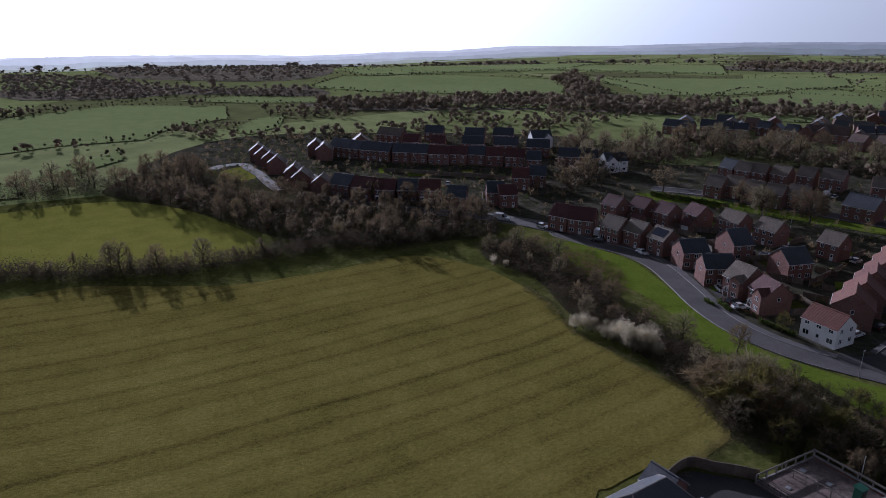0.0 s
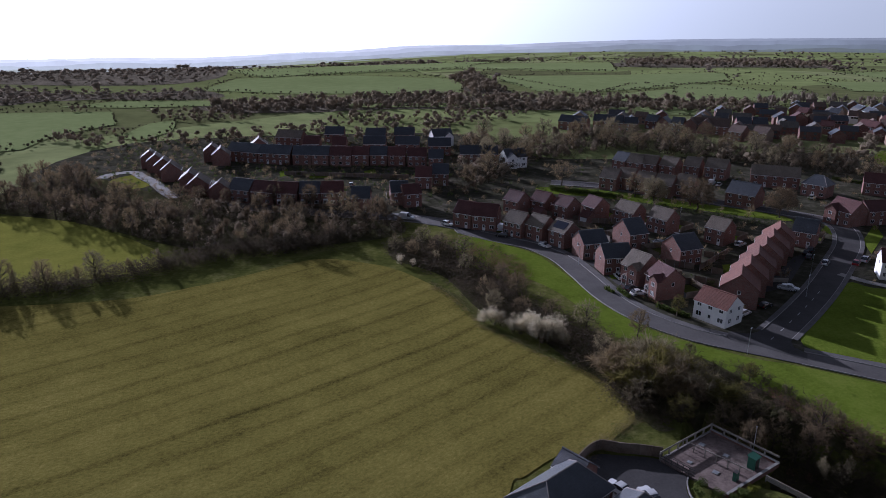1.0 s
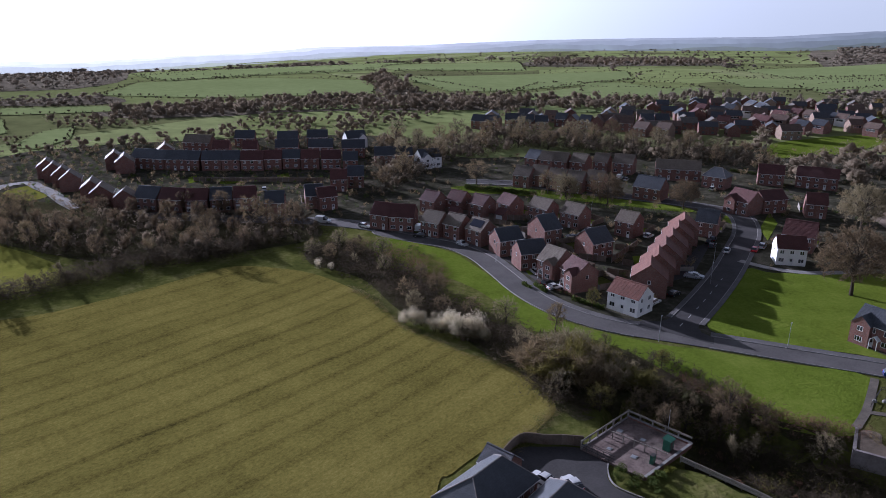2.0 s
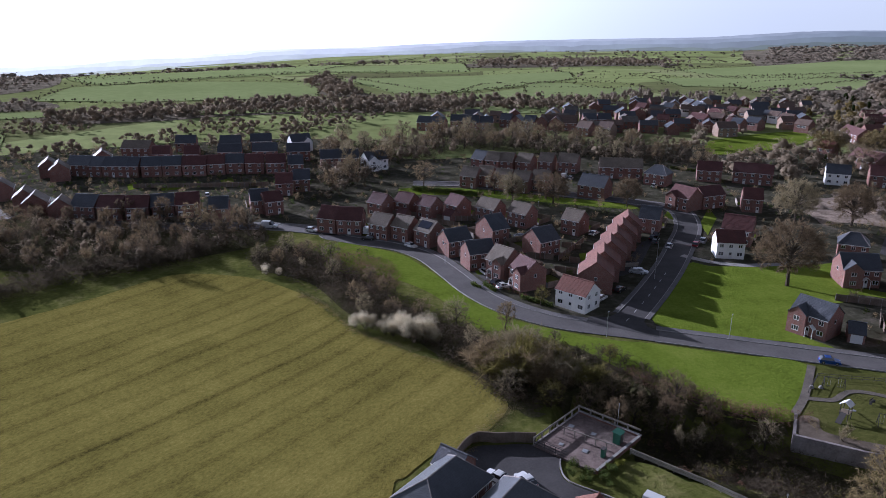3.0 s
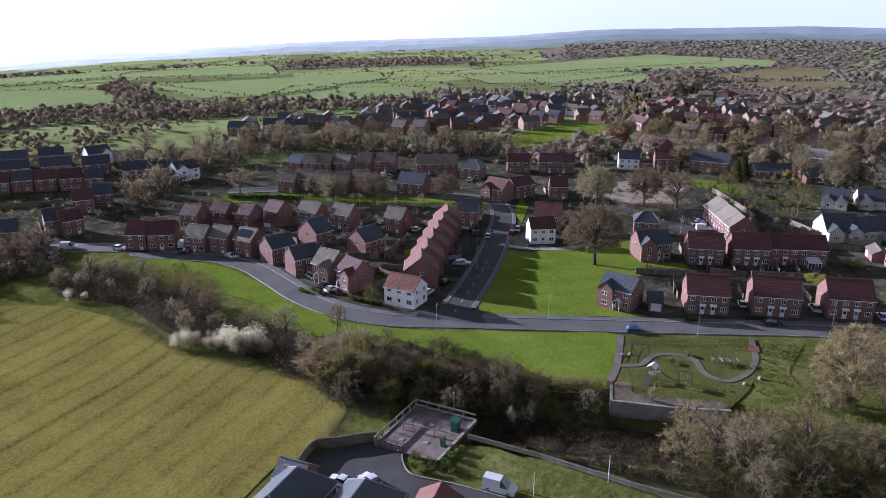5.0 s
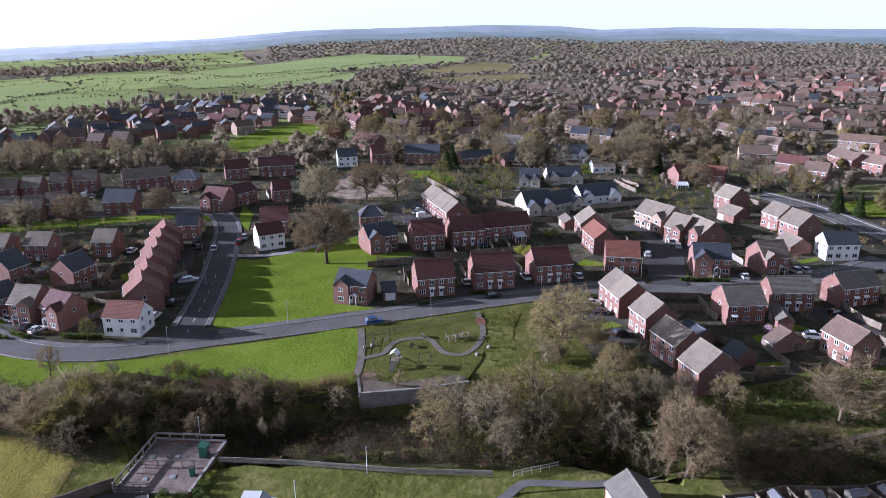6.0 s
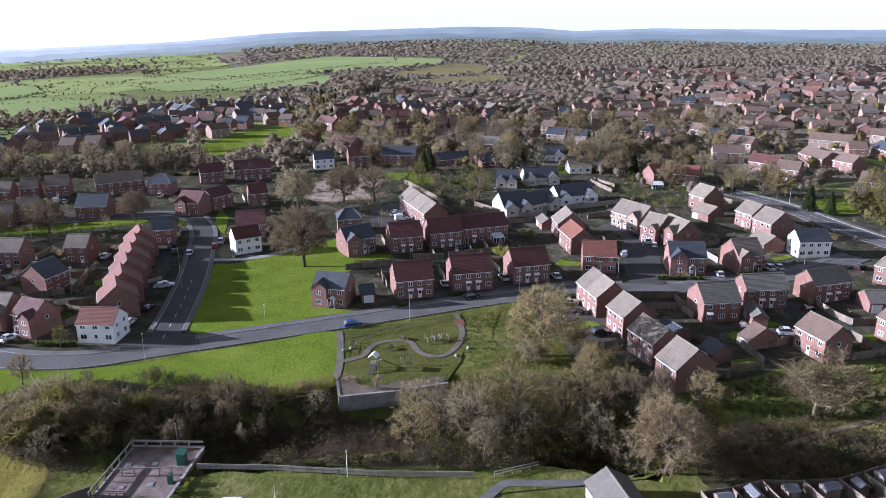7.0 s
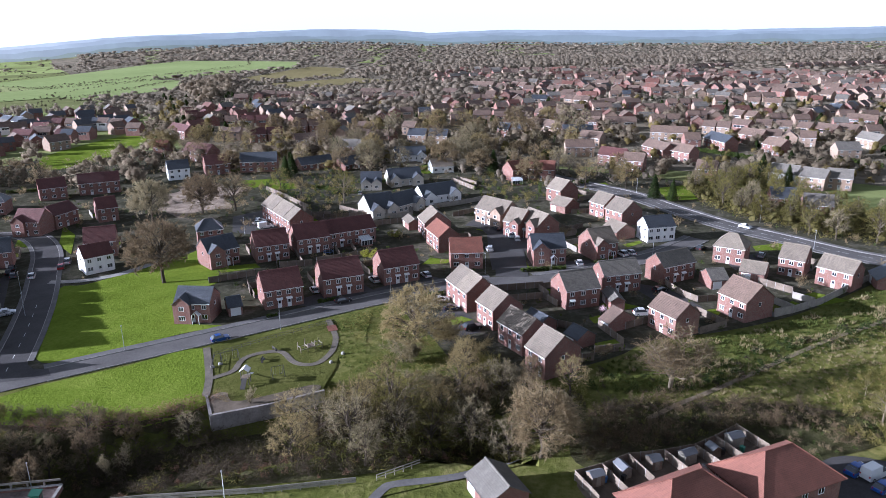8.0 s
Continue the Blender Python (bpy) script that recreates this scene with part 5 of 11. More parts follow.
def far_house(x, y, turn, w, d, roof, wall):
    """A small distant house: walls, a window over the door, and a tiled roof."""
    h = holder("house", pose(x, y, land(x, y), 0, 0, turn), f"distant {WALL_WORDS[wall]} house with a {ROOF_WORDS[roof]}", "house")
    g, rise, holes = Geo(), d * 0.33, [(-w * 0.3, 3.1, w * 0.3, 4.4)]
    for i, m in enumerate(SIDES):
        facade(g, m @ Matrix.Translation((0, -(d if i < 2 else w) / 2, 0)), w if i < 2 else d, 0.0, 5.0, holes if i < 1 else [])
    for s in (-1, 1):
        tri = [(s * w / 2, -d / 2, 5.0), (s * w / 2, d / 2, 5.0), (s * w / 2, 0, 5.0 + rise)]
        g.quad(*(tri if s > 0 else tri[::-1]))
    r = Geo()
    gable_roof(r, w, d, 5.0, rise)
    part("roof", r, MAT[roof], h)
    part("wall", g, MAT[wall], h)
    for x0, a, x1, b in holes:
        part("window", window_meshes(round(x1 - x0, 1), b - a, 3)[2], None, h, at=Matrix.Translation(((x0 + x1) / 2, 0.02 - d / 2, a)))
    return h


house(442, 118, -129, 19.0, 8.0, 5.0, "brown", "cream", "-", "plain", near=False)
house(433, 103, -127, 21.0, 8.0, 5.0, "brown", "cream", "-", "plain", near=False)
house(414, 127, -103, 7.7, 8.0, 5.0, "slate", "brick", "-", "plain", near=False)
house(412, 118, -103, 7.7, 8.0, 5.0, "slate", "brick", "-", "plain", near=False)
far_house(464, 103, -95, 8.0, 8.0, "brown", "brick")
far_house(464, 92, -5, 8.0, 8.0, "brown", "cream")
far_house(463, 84, -95, 8.0, 8.0, "brown", "brick")
far_house(493, 125, -98, 9.4, 8.0, "brown", "brick")
far_house(493, 113, -98, 9.4, 8.0, "brown", "brick")
far_house(469, 148, -71, 7.7, 8.0, "brown", "brick")
far_house(471, 139, -71, 7.7, 8.0, "brown", "brick")
far_house(474, 136, -71, 7.7, 8.0, "brown", "brick")
house(418, 90, -71, 8.0, 8.0, 5.0, "slate", "brick", "-", "plain", near=False)
house(421, 81, -71, 8.0, 8.0, 5.0, "slate", "brick", "-", "plain", near=False)
house(399, 73, -105, 12.7, 8.0, 5.0, "brown", "cream", "-", "plain", near=False)
far_house(466, 73, -71, 9.3, 8.0, "brown", "cream")
far_house(469, 64, -71, 9.3, 8.0, "brown", "cream")
far_house(690, 243, -98, 8.9, 8.0, "brown", "cream")
far_house(689, 237, -98, 8.9, 8.0, "brown", "brick")
far_house(688, 228, -98, 8.9, 8.0, "brown", "cream")
far_house(700, 215, -25, 8.0, 8.3, "brown", "brick")
far_house(695, 204, -115, 8.3, 8.0, "brown", "cream")
far_house(691, 195, -115, 8.3, 8.0, "brown", "brick")
far_house(797, 223, -42, 8.6, 8.0, "brown", "cream")
far_house(804, 219, 48, 8.0, 8.6, "brown", "cream")
far_house(811, 213, -42, 8.6, 8.0, "brown", "cream")
far_house(819, 205, 48, 8.0, 8.6, "brown", "cream")
far_house(826, 202, 48, 8.0, 8.6, "brown", "cream")
far_house(807, 188, -73, 7.0, 8.0, "brown", "cream")
far_house(809, 177, -73, 7.0, 8.0, "brown", "brick")
far_house(795, 146, -73, 7.7, 8.0, "brown", "cream")
far_house(798, 140, -73, 7.7, 8.0, "brown", "cream")
far_house(801, 129, 17, 8.0, 7.7, "brown", "cream")
far_house(802, 121, -73, 7.7, 8.0, "brown", "brick")
far_house(686, 131, 18, 8.0, 10.0, "brown", "cream")
far_house(689, 121, -72, 10.1, 8.0, "brown", "cream")
far_house(693, 107, 18, 8.0, 10.0, "brown", "cream")
far_house(588, 127, -104, 7.1, 8.0, "brown", "cream")
far_house(584, 119, -104, 7.1, 8.0, "brown", "cream")
far_house(583, 113, -104, 7.1, 8.0, "brown", "cream")
far_house(581, 153, -72, 7.0, 8.0, "slate", "cream")
far_house(582, 148, -72, 7.0, 8.0, "slate", "cream")
far_house(586, 144, 18, 8.0, 7.0, "slate", "cream")
far_house(636, 100, -72, 7.0, 8.0, "brown", "cream")
far_house(638, 90, -72, 7.0, 8.0, "slate", "cream")
far_house(642, 87, 18, 8.0, 7.0, "brown", "cream")
far_house(526, 108, -71, 8.8, 8.0, "brown", "cream")
far_house(540, 96, -71, 7.0, 8.0, "brown", "cream")
far_house(542, 90, -71, 7.0, 8.0, "brown", "brick")
far_house(570, 201, -72, 7.0, 8.0, "brown", "brick")
far_house(572, 198, -72, 7.0, 8.0, "brown", "brick")
far_house(574, 192, -72, 7.0, 8.0, "brown", "brick")
far_house(856, 168, -74, 8.8, 8.0, "brown", "cream")
far_house(858, 159, -74, 8.8, 8.0, "brown", "cream")
far_house(861, 146, -74, 8.8, 8.0, "brown", "cream")
far_house(864, 141, -74, 8.8, 8.0, "brown", "brick")
far_house(866, 129, 16, 8.0, 8.8, "brown", "cream")
far_house(868, 121, -74, 8.8, 8.0, "brown", "cream")
house(332, -21, -111, 11.3, 8.0, 5.0, "tile", "white", "-", "plain", near=False)
house(327, -32, -114, 10.1, 8.0, 5.0, "tile", "cream", "-", "plain", near=False)
house(329, -41, -95, 9.3, 8.0, 5.0, "tile", "cream", "-", "plain", near=False)
house(376, 35, -139, 17.8, 8.0, 5.0, "brown", "brick", "-", "plain", near=False)
house(371, 24, -122, 14.7, 8.0, 5.0, "brown", "brick", "-", "plain", near=False)
house(410, 22, -71, 8.2, 8.0, 5.0, "brown", "brick", "-", "plain", near=False)
house(411, 7, -145, 19.4, 8.0, 5.0, "slate", "brick", "-", "plain", near=False)
house(435, -9, -123, 13.9, 8.0, 5.0, "brown", "brick", "-", "plain", near=False)
house(436, -19, -92, 8.0, 8.0, 5.0, "brown", "cream", "-", "plain", near=False)
house(436, -27, -2, 8.0, 8.0, 5.0, "brown", "cream", "-", "plain", near=False)
house(436, -36, -92, 8.0, 8.0, 5.0, "brown", "cream", "-", "plain", near=False)
house(404, -20, -136, 12.0, 8.0, 5.0, "brown", "brick", "-", "plain", near=False)
far_house(478, -3, -120, 11.8, 8.0, "brown", "brick")
far_house(481, -15, -93, 8.7, 8.0, "brown", "cream")
far_house(480, -26, -93, 8.7, 8.0, "brown", "cream")
far_house(476, -38, -123, 7.9, 8.0, "brown", "cream")
far_house(473, -49, -126, 12.3, 8.0, "brown", "brick")
far_house(475, -60, -119, 10.9, 8.0, "brown", "cream")
far_house(476, -72, -71, 8.6, 8.0, "brown", "cream")
far_house(514, -21, -71, 7.0, 8.0, "brown", "cream")
far_house(516, -25, -71, 7.0, 8.0, "brown", "cream")
far_house(514, -37, -71, 9.3, 8.0, "brown", "cream")
far_house(527, -69, -104, 8.9, 8.0, "brown", "brick")
far_house(524, -77, -104, 8.9, 8.0, "brown", "brick")
far_house(546, -41, 60, 8.0, 9.1, "brown", "brick")
far_house(554, -48, -30, 9.1, 8.0, "slate", "cream")
far_house(562, -50, -30, 9.1, 8.0, "brown", "brick")
far_house(571, -57, -30, 9.1, 8.0, "brown", "cream")
far_house(580, -63, 60, 8.0, 9.1, "slate", "cream")
far_house(588, -64, -30, 9.1, 8.0, "brown", "cream")
far_house(596, -73, -30, 9.1, 8.0, "brown", "brick")
far_house(605, -75, -30, 9.1, 8.0, "slate", "cream")
far_house(613, -83, -30, 9.1, 8.0, "brown", "cream")
far_house(525, -1, -122, 7.0, 8.0, "brown", "cream")
far_house(521, -9, -122, 7.0, 8.0, "brown", "cream")
far_house(613, -11, -100, 7.4, 8.0, "brown", "cream")
far_house(611, -22, -100, 7.4, 8.0, "brown", "cream")
far_house(609, -26, -100, 7.4, 8.0, "brown", "cream")
far_house(543, 66, 19, 8.0, 7.4, "brown", "brick")
far_house(545, 61, -71, 7.4, 8.0, "brown", "cream")
far_house(548, 54, -71, 7.4, 8.0, "brown", "brick")
far_house(583, 48, -72, 7.3, 8.0, "brown", "brick")
far_house(586, 39, -72, 7.3, 8.0, "brown", "brick")
far_house(588, 30, -72, 7.3, 8.0, "brown", "brick")
far_house(610, 15, -72, 7.4, 8.0, "brown", "cream")
far_house(612, 9, 18, 8.0, 7.4, "brown", "cream")
far_house(616, 2, -72, 7.4, 8.0, "brown", "brick")
far_house(653, -9, -72, 10.5, 8.0, "brown", "cream")
far_house(656, -21, -72, 10.5, 8.0, "brown", "cream")
far_house(676, 70, -72, 8.9, 8.0, "brown", "brick")
far_house(681, 62, -72, 8.9, 8.0, "brown", "cream")
far_house(683, 54, -72, 8.9, 8.0, "brown", "cream")
far_house(686, 42, 18, 8.0, 8.9, "brown", "cream")
far_house(670, 33, 18, 8.0, 9.0, "tile", "cream")
far_house(671, 23, -72, 9.0, 8.0, "tile", "cream")
far_house(674, 11, 18, 8.0, 9.0, "tile", "cream")
far_house(677, 3, -72, 9.0, 8.0, "tile", "cream")
far_house(794, 102, -73, 9.5, 8.0, "brown", "cream")
far_house(797, 90, 17, 8.0, 9.5, "brown", "brick")
far_house(800, 81, 17, 8.0, 9.5, "brown", "cream")
far_house(803, 69, -73, 9.5, 8.0, "brown", "cream")
far_house(790, 51, -36, 8.7, 8.0, "brown", "brick")
far_house(797, 46, -36, 8.7, 8.0, "brown", "cream")
far_house(806, 42, -36, 8.7, 8.0, "brown", "cream")
far_house(813, 34, 54, 8.0, 8.7, "brown", "cream")
far_house(821, 29, 54, 8.0, 8.7, "brown", "brick")
far_house(827, 25, 54, 8.0, 8.7, "brown", "brick")
far_house(783, 1, -73, 9.8, 8.0, "brown", "brick")
far_house(785, -11, -73, 9.8, 8.0, "brown", "brick")
far_house(854, -24, -74, 7.3, 8.0, "brown", "brick")
far_house(855, -34, -74, 7.3, 8.0, "brown", "cream")
far_house(817, -48, -74, 9.6, 8.0, "brown", "cream")
far_house(820, -54, -74, 9.6, 8.0, "brown", "cream")
far_house(823, -64, 16, 8.0, 9.6, "brown", "cream")
far_house(847, -77, -74, 8.0, 8.0, "brown", "cream")
far_house(848, -87, -74, 8.0, 8.0, "brown", "brick")
house(285, -18, -80, 8.7, 8.0, 5.0, "slate", "brick", "-", "plain", near=False)
house(278, -29, -87, 9.7, 8.0, 5.0, "tile", "brick", "-", "plain", near=False)
house(431, 42, -89, 7.0, 8.0, 5.0, "brown", "cream", "-", "plain", near=False)
house(431, 35, -89, 7.0, 8.0, 5.0, "brown", "cream", "-", "plain", near=False)
house(431, 29, -89, 7.0, 8.0, 5.0, "brown", "cream", "-", "plain", near=False)
house(350, 56, -102, 7.0, 8.0, 5.0, "red", "brick", "-", "plain", near=False)
house(348, 50, -102, 7.0, 8.0, 5.0, "red", "brick", "-", "plain", near=False)
house(366, 77, -70, 7.0, 8.0, 5.0, "brown", "cream", "-", "plain", near=False)
house(368, 70, -70, 7.0, 8.0, 5.0, "brown", "cream", "-", "plain", near=False)
house(463, 15, -97, 7.3, 8.0, 5.0, "brown", "cream", "-", "plain", near=False)
house(462, 7, -97, 7.3, 8.0, 5.0, "brown", "cream", "-", "plain", near=False)
far_house(487, 48, -71, 8.2, 8.0, "brown", "cream")
far_house(491, 39, -71, 8.2, 8.0, "brown", "cream")
far_house(513, 28, -71, 7.9, 8.0, "brown", "brick")
far_house(515, 24, -71, 7.9, 8.0, "brown", "cream")
far_house(519, 15, 19, 8.0, 7.9, "brown", "cream")
house(403, -51, -70, 11.4, 8.0, 5.0, "tile", "cream", "-", "plain", near=False)
house(439, -67, -141, 14.3, 8.0, 5.0, "tile", "cream", "-", "plain", near=False)
far_house(345, 453, -100, 10.6, 8.0, "slate", "brick")
far_house(344, 441, -100, 10.6, 8.0, "slate", "white")
far_house(302, 389, -71, 7.0, 8.0, "red", "brick")
far_house(302, 383, -71, 7.0, 8.0, "red", "brick")
far_house(328, 402, -71, 9.9, 8.0, "red", "brick")
far_house(346, 409, -71, 7.0, 8.0, "red", "brick")
far_house(349, 400, -71, 7.0, 8.0, "brown", "cream")
far_house(310, 364, -71, 7.0, 8.0, "red", "brick")
far_house(311, 361, -71, 7.0, 8.0, "slate", "brick")
far_house(323, 361, -71, 8.5, 8.0, "slate", "brick")
far_house(356, 385, -71, 7.0, 8.0, "slate", "brick")
far_house(357, 381, -71, 7.0, 8.0, "brown", "white")
far_house(356, 369, -71, 8.1, 8.0, "brown", "brick")
far_house(345, 344, -71, 8.8, 8.0, "brown", "brick")
house(349, 314, -108, 10.5, 8.0, 5.0, "red", "brick", "-", "plain", near=False)
house(345, 305, -108, 10.5, 8.0, 5.0, "red", "brick", "-", "plain", near=False)
house(295, 277, -70, 7.0, 8.0, 5.0, "orange", "brick", "-", "plain", near=False)
house(157, 410, -20, 7.4, 8.0, 5.0, "slate", "brick", "-", "plain", near=False)
house(165, 407, -20, 7.4, 8.0, 5.0, "slate", "brick", "-", "plain", near=False)
house(182, 415, -42, 7.0, 8.0, 5.0, "slate", "brick", "-", "plain", near=False)
house(187, 410, 48, 8.0, 7.0, 5.0, "slate", "brick", "-", "plain", near=False)
house(193, 404, -42, 7.0, 8.0, 5.0, "slate", "brick", "-", "plain", near=False)
house(204, 404, -30, 7.0, 8.0, 5.0, "brown", "brick", "-", "plain", near=False)
house(210, 401, -30, 7.0, 8.0, 5.0, "brown", "brick", "-", "plain", near=False)
house(217, 397, -30, 7.0, 8.0, 5.0, "brown", "brick", "-", "plain", near=False)
house(232, 402, -17, 8.1, 8.0, 5.0, "slate", "brick", "-", "plain", near=False)
house(241, 400, -17, 8.1, 8.0, 5.0, "slate", "brick", "-", "plain", near=False)
house(151, 419, -22, 8.4, 8.0, 5.0, "slate", "brick", "-", "plain", near=False)
house(159, 415, -22, 8.4, 8.0, 5.0, "slate", "brick", "-", "plain", near=False)
house(167, 412, 68, 8.0, 8.4, 5.0, "slate", "brick", "-", "plain", near=False)
house(199, 401, 56, 8.0, 7.9, 5.0, "brown", "brick", "-", "plain", near=False)
house(206, 396, 56, 8.0, 7.9, 5.0, "brown", "brick", "-", "plain", near=False)
house(213, 391, -34, 7.9, 8.0, 5.0, "brown", "brick", "-", "plain", near=False)
house(220, 386, 56, 8.0, 7.9, 5.0, "brown", "brick", "-", "plain", near=False)
house(130, 418, -37, 8.1, 8.0, 5.0, "slate", "brick", "-", "plain", near=False)
house(137, 413, -37, 8.1, 8.0, 5.0, "slate", "brick", "-", "plain", near=False)
far_house(268, 421, 68, 8.0, 9.6, "slate", "brick")
far_house(278, 419, 68, 8.0, 9.6, "red", "brick")
far_house(287, 413, -22, 9.6, 8.0, "brown", "brick")
far_house(297, 408, -22, 9.6, 8.0, "slate", "brick")
far_house(406, 352, -36, 8.3, 8.0, "red", "brick")
far_house(414, 347, 54, 8.0, 8.3, "red", "brick")
far_house(422, 340, 54, 8.0, 8.3, "red", "cream")
far_house(392, 308, -52, 7.7, 8.0, "brown", "brick")
far_house(397, 299, -52, 7.7, 8.0, "red", "cream")
far_house(402, 291, -52, 7.7, 8.0, "red", "brick")
house(348, 256, -45, 8.9, 8.0, 5.0, "red", "brick", "-", "plain", near=False)
house(355, 249, -45, 8.9, 8.0, 5.0, "red", "brick", "-", "plain", near=False)
house(385, 251, -46, 8.1, 8.0, 5.0, "brown", "brick", "-", "plain", near=False)
house(391, 244, -46, 8.1, 8.0, 5.0, "brown", "brick", "-", "plain", near=False)
far_house(466, 328, 34, 8.0, 8.4, "brown", "brick")
far_house(472, 318, -56, 8.4, 8.0, "brown", "brick")
far_house(478, 314, -56, 8.4, 8.0, "brown", "cream")
far_house(483, 303, -56, 8.4, 8.0, "brown", "brick")
far_house(487, 296, -56, 8.4, 8.0, "brown", "brick")
far_house(493, 290, -56, 8.4, 8.0, "brown", "brick")
far_house(512, 292, -51, 8.4, 8.0, "brown", "cream")
far_house(518, 283, -51, 8.4, 8.0, "brown", "brick")
far_house(524, 276, 39, 8.0, 8.4, "brown", "brick")
far_house(530, 267, 39, 8.0, 8.4, "brown", "brick")
far_house(534, 263, -51, 8.4, 8.0, "brown", "brick")
far_house(467, 225, 32, 8.0, 8.6, "brown", "brick")
far_house(471, 218, -58, 8.6, 8.0, "brown", "cream")
far_house(475, 206, -58, 8.6, 8.0, "slate", "cream")
house(340, 219, -52, 11.2, 8.0, 5.0, "brown", "brick", "-", "plain", near=False)
house(330, 185, -81, 8.4, 8.0, 5.0, "tile", "brick", "-", "plain", near=False)
house(331, 176, -81, 8.4, 8.0, 5.0, "tile", "brick", "-", "plain", near=False)
house(376, 167, -81, 10.5, 8.0, 5.0, "slate", "cream", "-", "plain", near=False)
house(378, 155, -81, 10.5, 8.0, 5.0, "slate", "cream", "-", "plain", near=False)
far_house(989, 115, 48, 8.0, 8.6, "brown", "cream")
far_house(995, 109, 48, 8.0, 8.6, "brown", "cream")
far_house(1003, 102, 48, 8.0, 8.6, "brown", "cream")
far_house(1010, 99, -42, 8.6, 8.0, "brown", "cream")
far_house(1017, 92, 48, 8.0, 8.6, "brown", "cream")
far_house(1023, 88, -42, 8.6, 8.0, "brown", "cream")
far_house(1031, 79, 48, 8.0, 8.6, "brown", "cream")
far_house(1038, 74, 48, 8.0, 8.6, "brown", "cream")
far_house(1044, 68, -42, 8.6, 8.0, "brown", "brick")
far_house(1052, 60, -42, 8.6, 8.0, "brown", "cream")
far_house(1059, 53, -42, 8.6, 8.0, "brown", "cream")
far_house(1066, 50, -42, 8.6, 8.0, "brown", "cream")
far_house(1072, 41, -42, 8.6, 8.0, "brown", "cream")
far_house(1078, 36, 48, 8.0, 8.6, "brown", "cream")
far_house(1086, 28, 48, 8.0, 8.6, "brown", "brick")
far_house(1094, 24, -42, 8.6, 8.0, "brown", "brick")
far_house(1100, 19, -42, 8.6, 8.0, "brown", "cream")
far_house(1120, -59, 41, 8.0, 8.6, "brown", "cream")
far_house(1127, -69, -49, 8.6, 8.0, "brown", "brick")
far_house(1132, -74, 41, 8.0, 8.6, "brown", "cream")
far_house(1138, -81, -49, 8.6, 8.0, "brown", "cream")
far_house(1144, -90, -49, 8.6, 8.0, "brown", "cream")
far_house(1150, -95, -49, 8.6, 8.0, "brown", "cream")
far_house(1158, -104, -49, 8.6, 8.0, "brown", "cream")
far_house(1163, -109, 41, 8.0, 8.6, "brown", "cream")
far_house(1170, -116, 41, 8.0, 8.6, "brown", "cream")
far_house(1174, -124, 41, 8.0, 8.6, "brown", "cream")
far_house(1182, -134, -49, 8.6, 8.0, "brown", "cream")
far_house(1188, -138, -49, 8.6, 8.0, "brown", "brick")
far_house(1193, -149, -49, 8.6, 8.0, "brown", "cream")
far_house(1200, -152, -49, 8.6, 8.0, "brown", "cream")
far_house(1206, -160, -49, 8.6, 8.0, "brown", "cream")
far_house(1211, -170, -49, 8.6, 8.0, "brown", "cream")
far_house(1219, -173, -49, 8.6, 8.0, "brown", "cream")
far_house(1224, -183, 41, 8.0, 8.6, "brown", "brick")
house(306, 77, -82, 11.2, 8.0, 5.0, "orange", "brick", "-", "plain", near=False)
house(339, 42, -94, 9.4, 8.0, 5.0, "brown", "brick", "-", "plain", near=False)
house(330, 10, -93, 8.5, 8.0, 5.0, "brown", "brick", "-", "plain", near=False)
far_house(280, 442, -32, 7.0, 8.0, "brown", "brick")
far_house(298, 444, -60, 7.0, 8.0, "red", "brick")
far_house(317, 439, -60, 7.0, 8.0, "slate", "cream")
far_house(277, 389, -41, 7.0, 8.0, "red", "brick")
far_house(314, 385, -60, 10.2, 8.0, "brown", "cream")
house(290, 347, -14, 11.5, 8.0, 5.0, "brown", "cream", "-", "plain", near=False)
far_house(345, 359, -17, 7.6, 8.0, "brown", "cream")
far_house(321, 426, -36, 7.0, 8.0, "brown", "white")
house(213, 372, -59, 8.3, 8.0, 5.0, "brown", "brick", "-", "plain", near=False)
house(224, 367, -59, 8.4, 8.0, 5.0, "brown", "cream", "-", "plain", near=False)


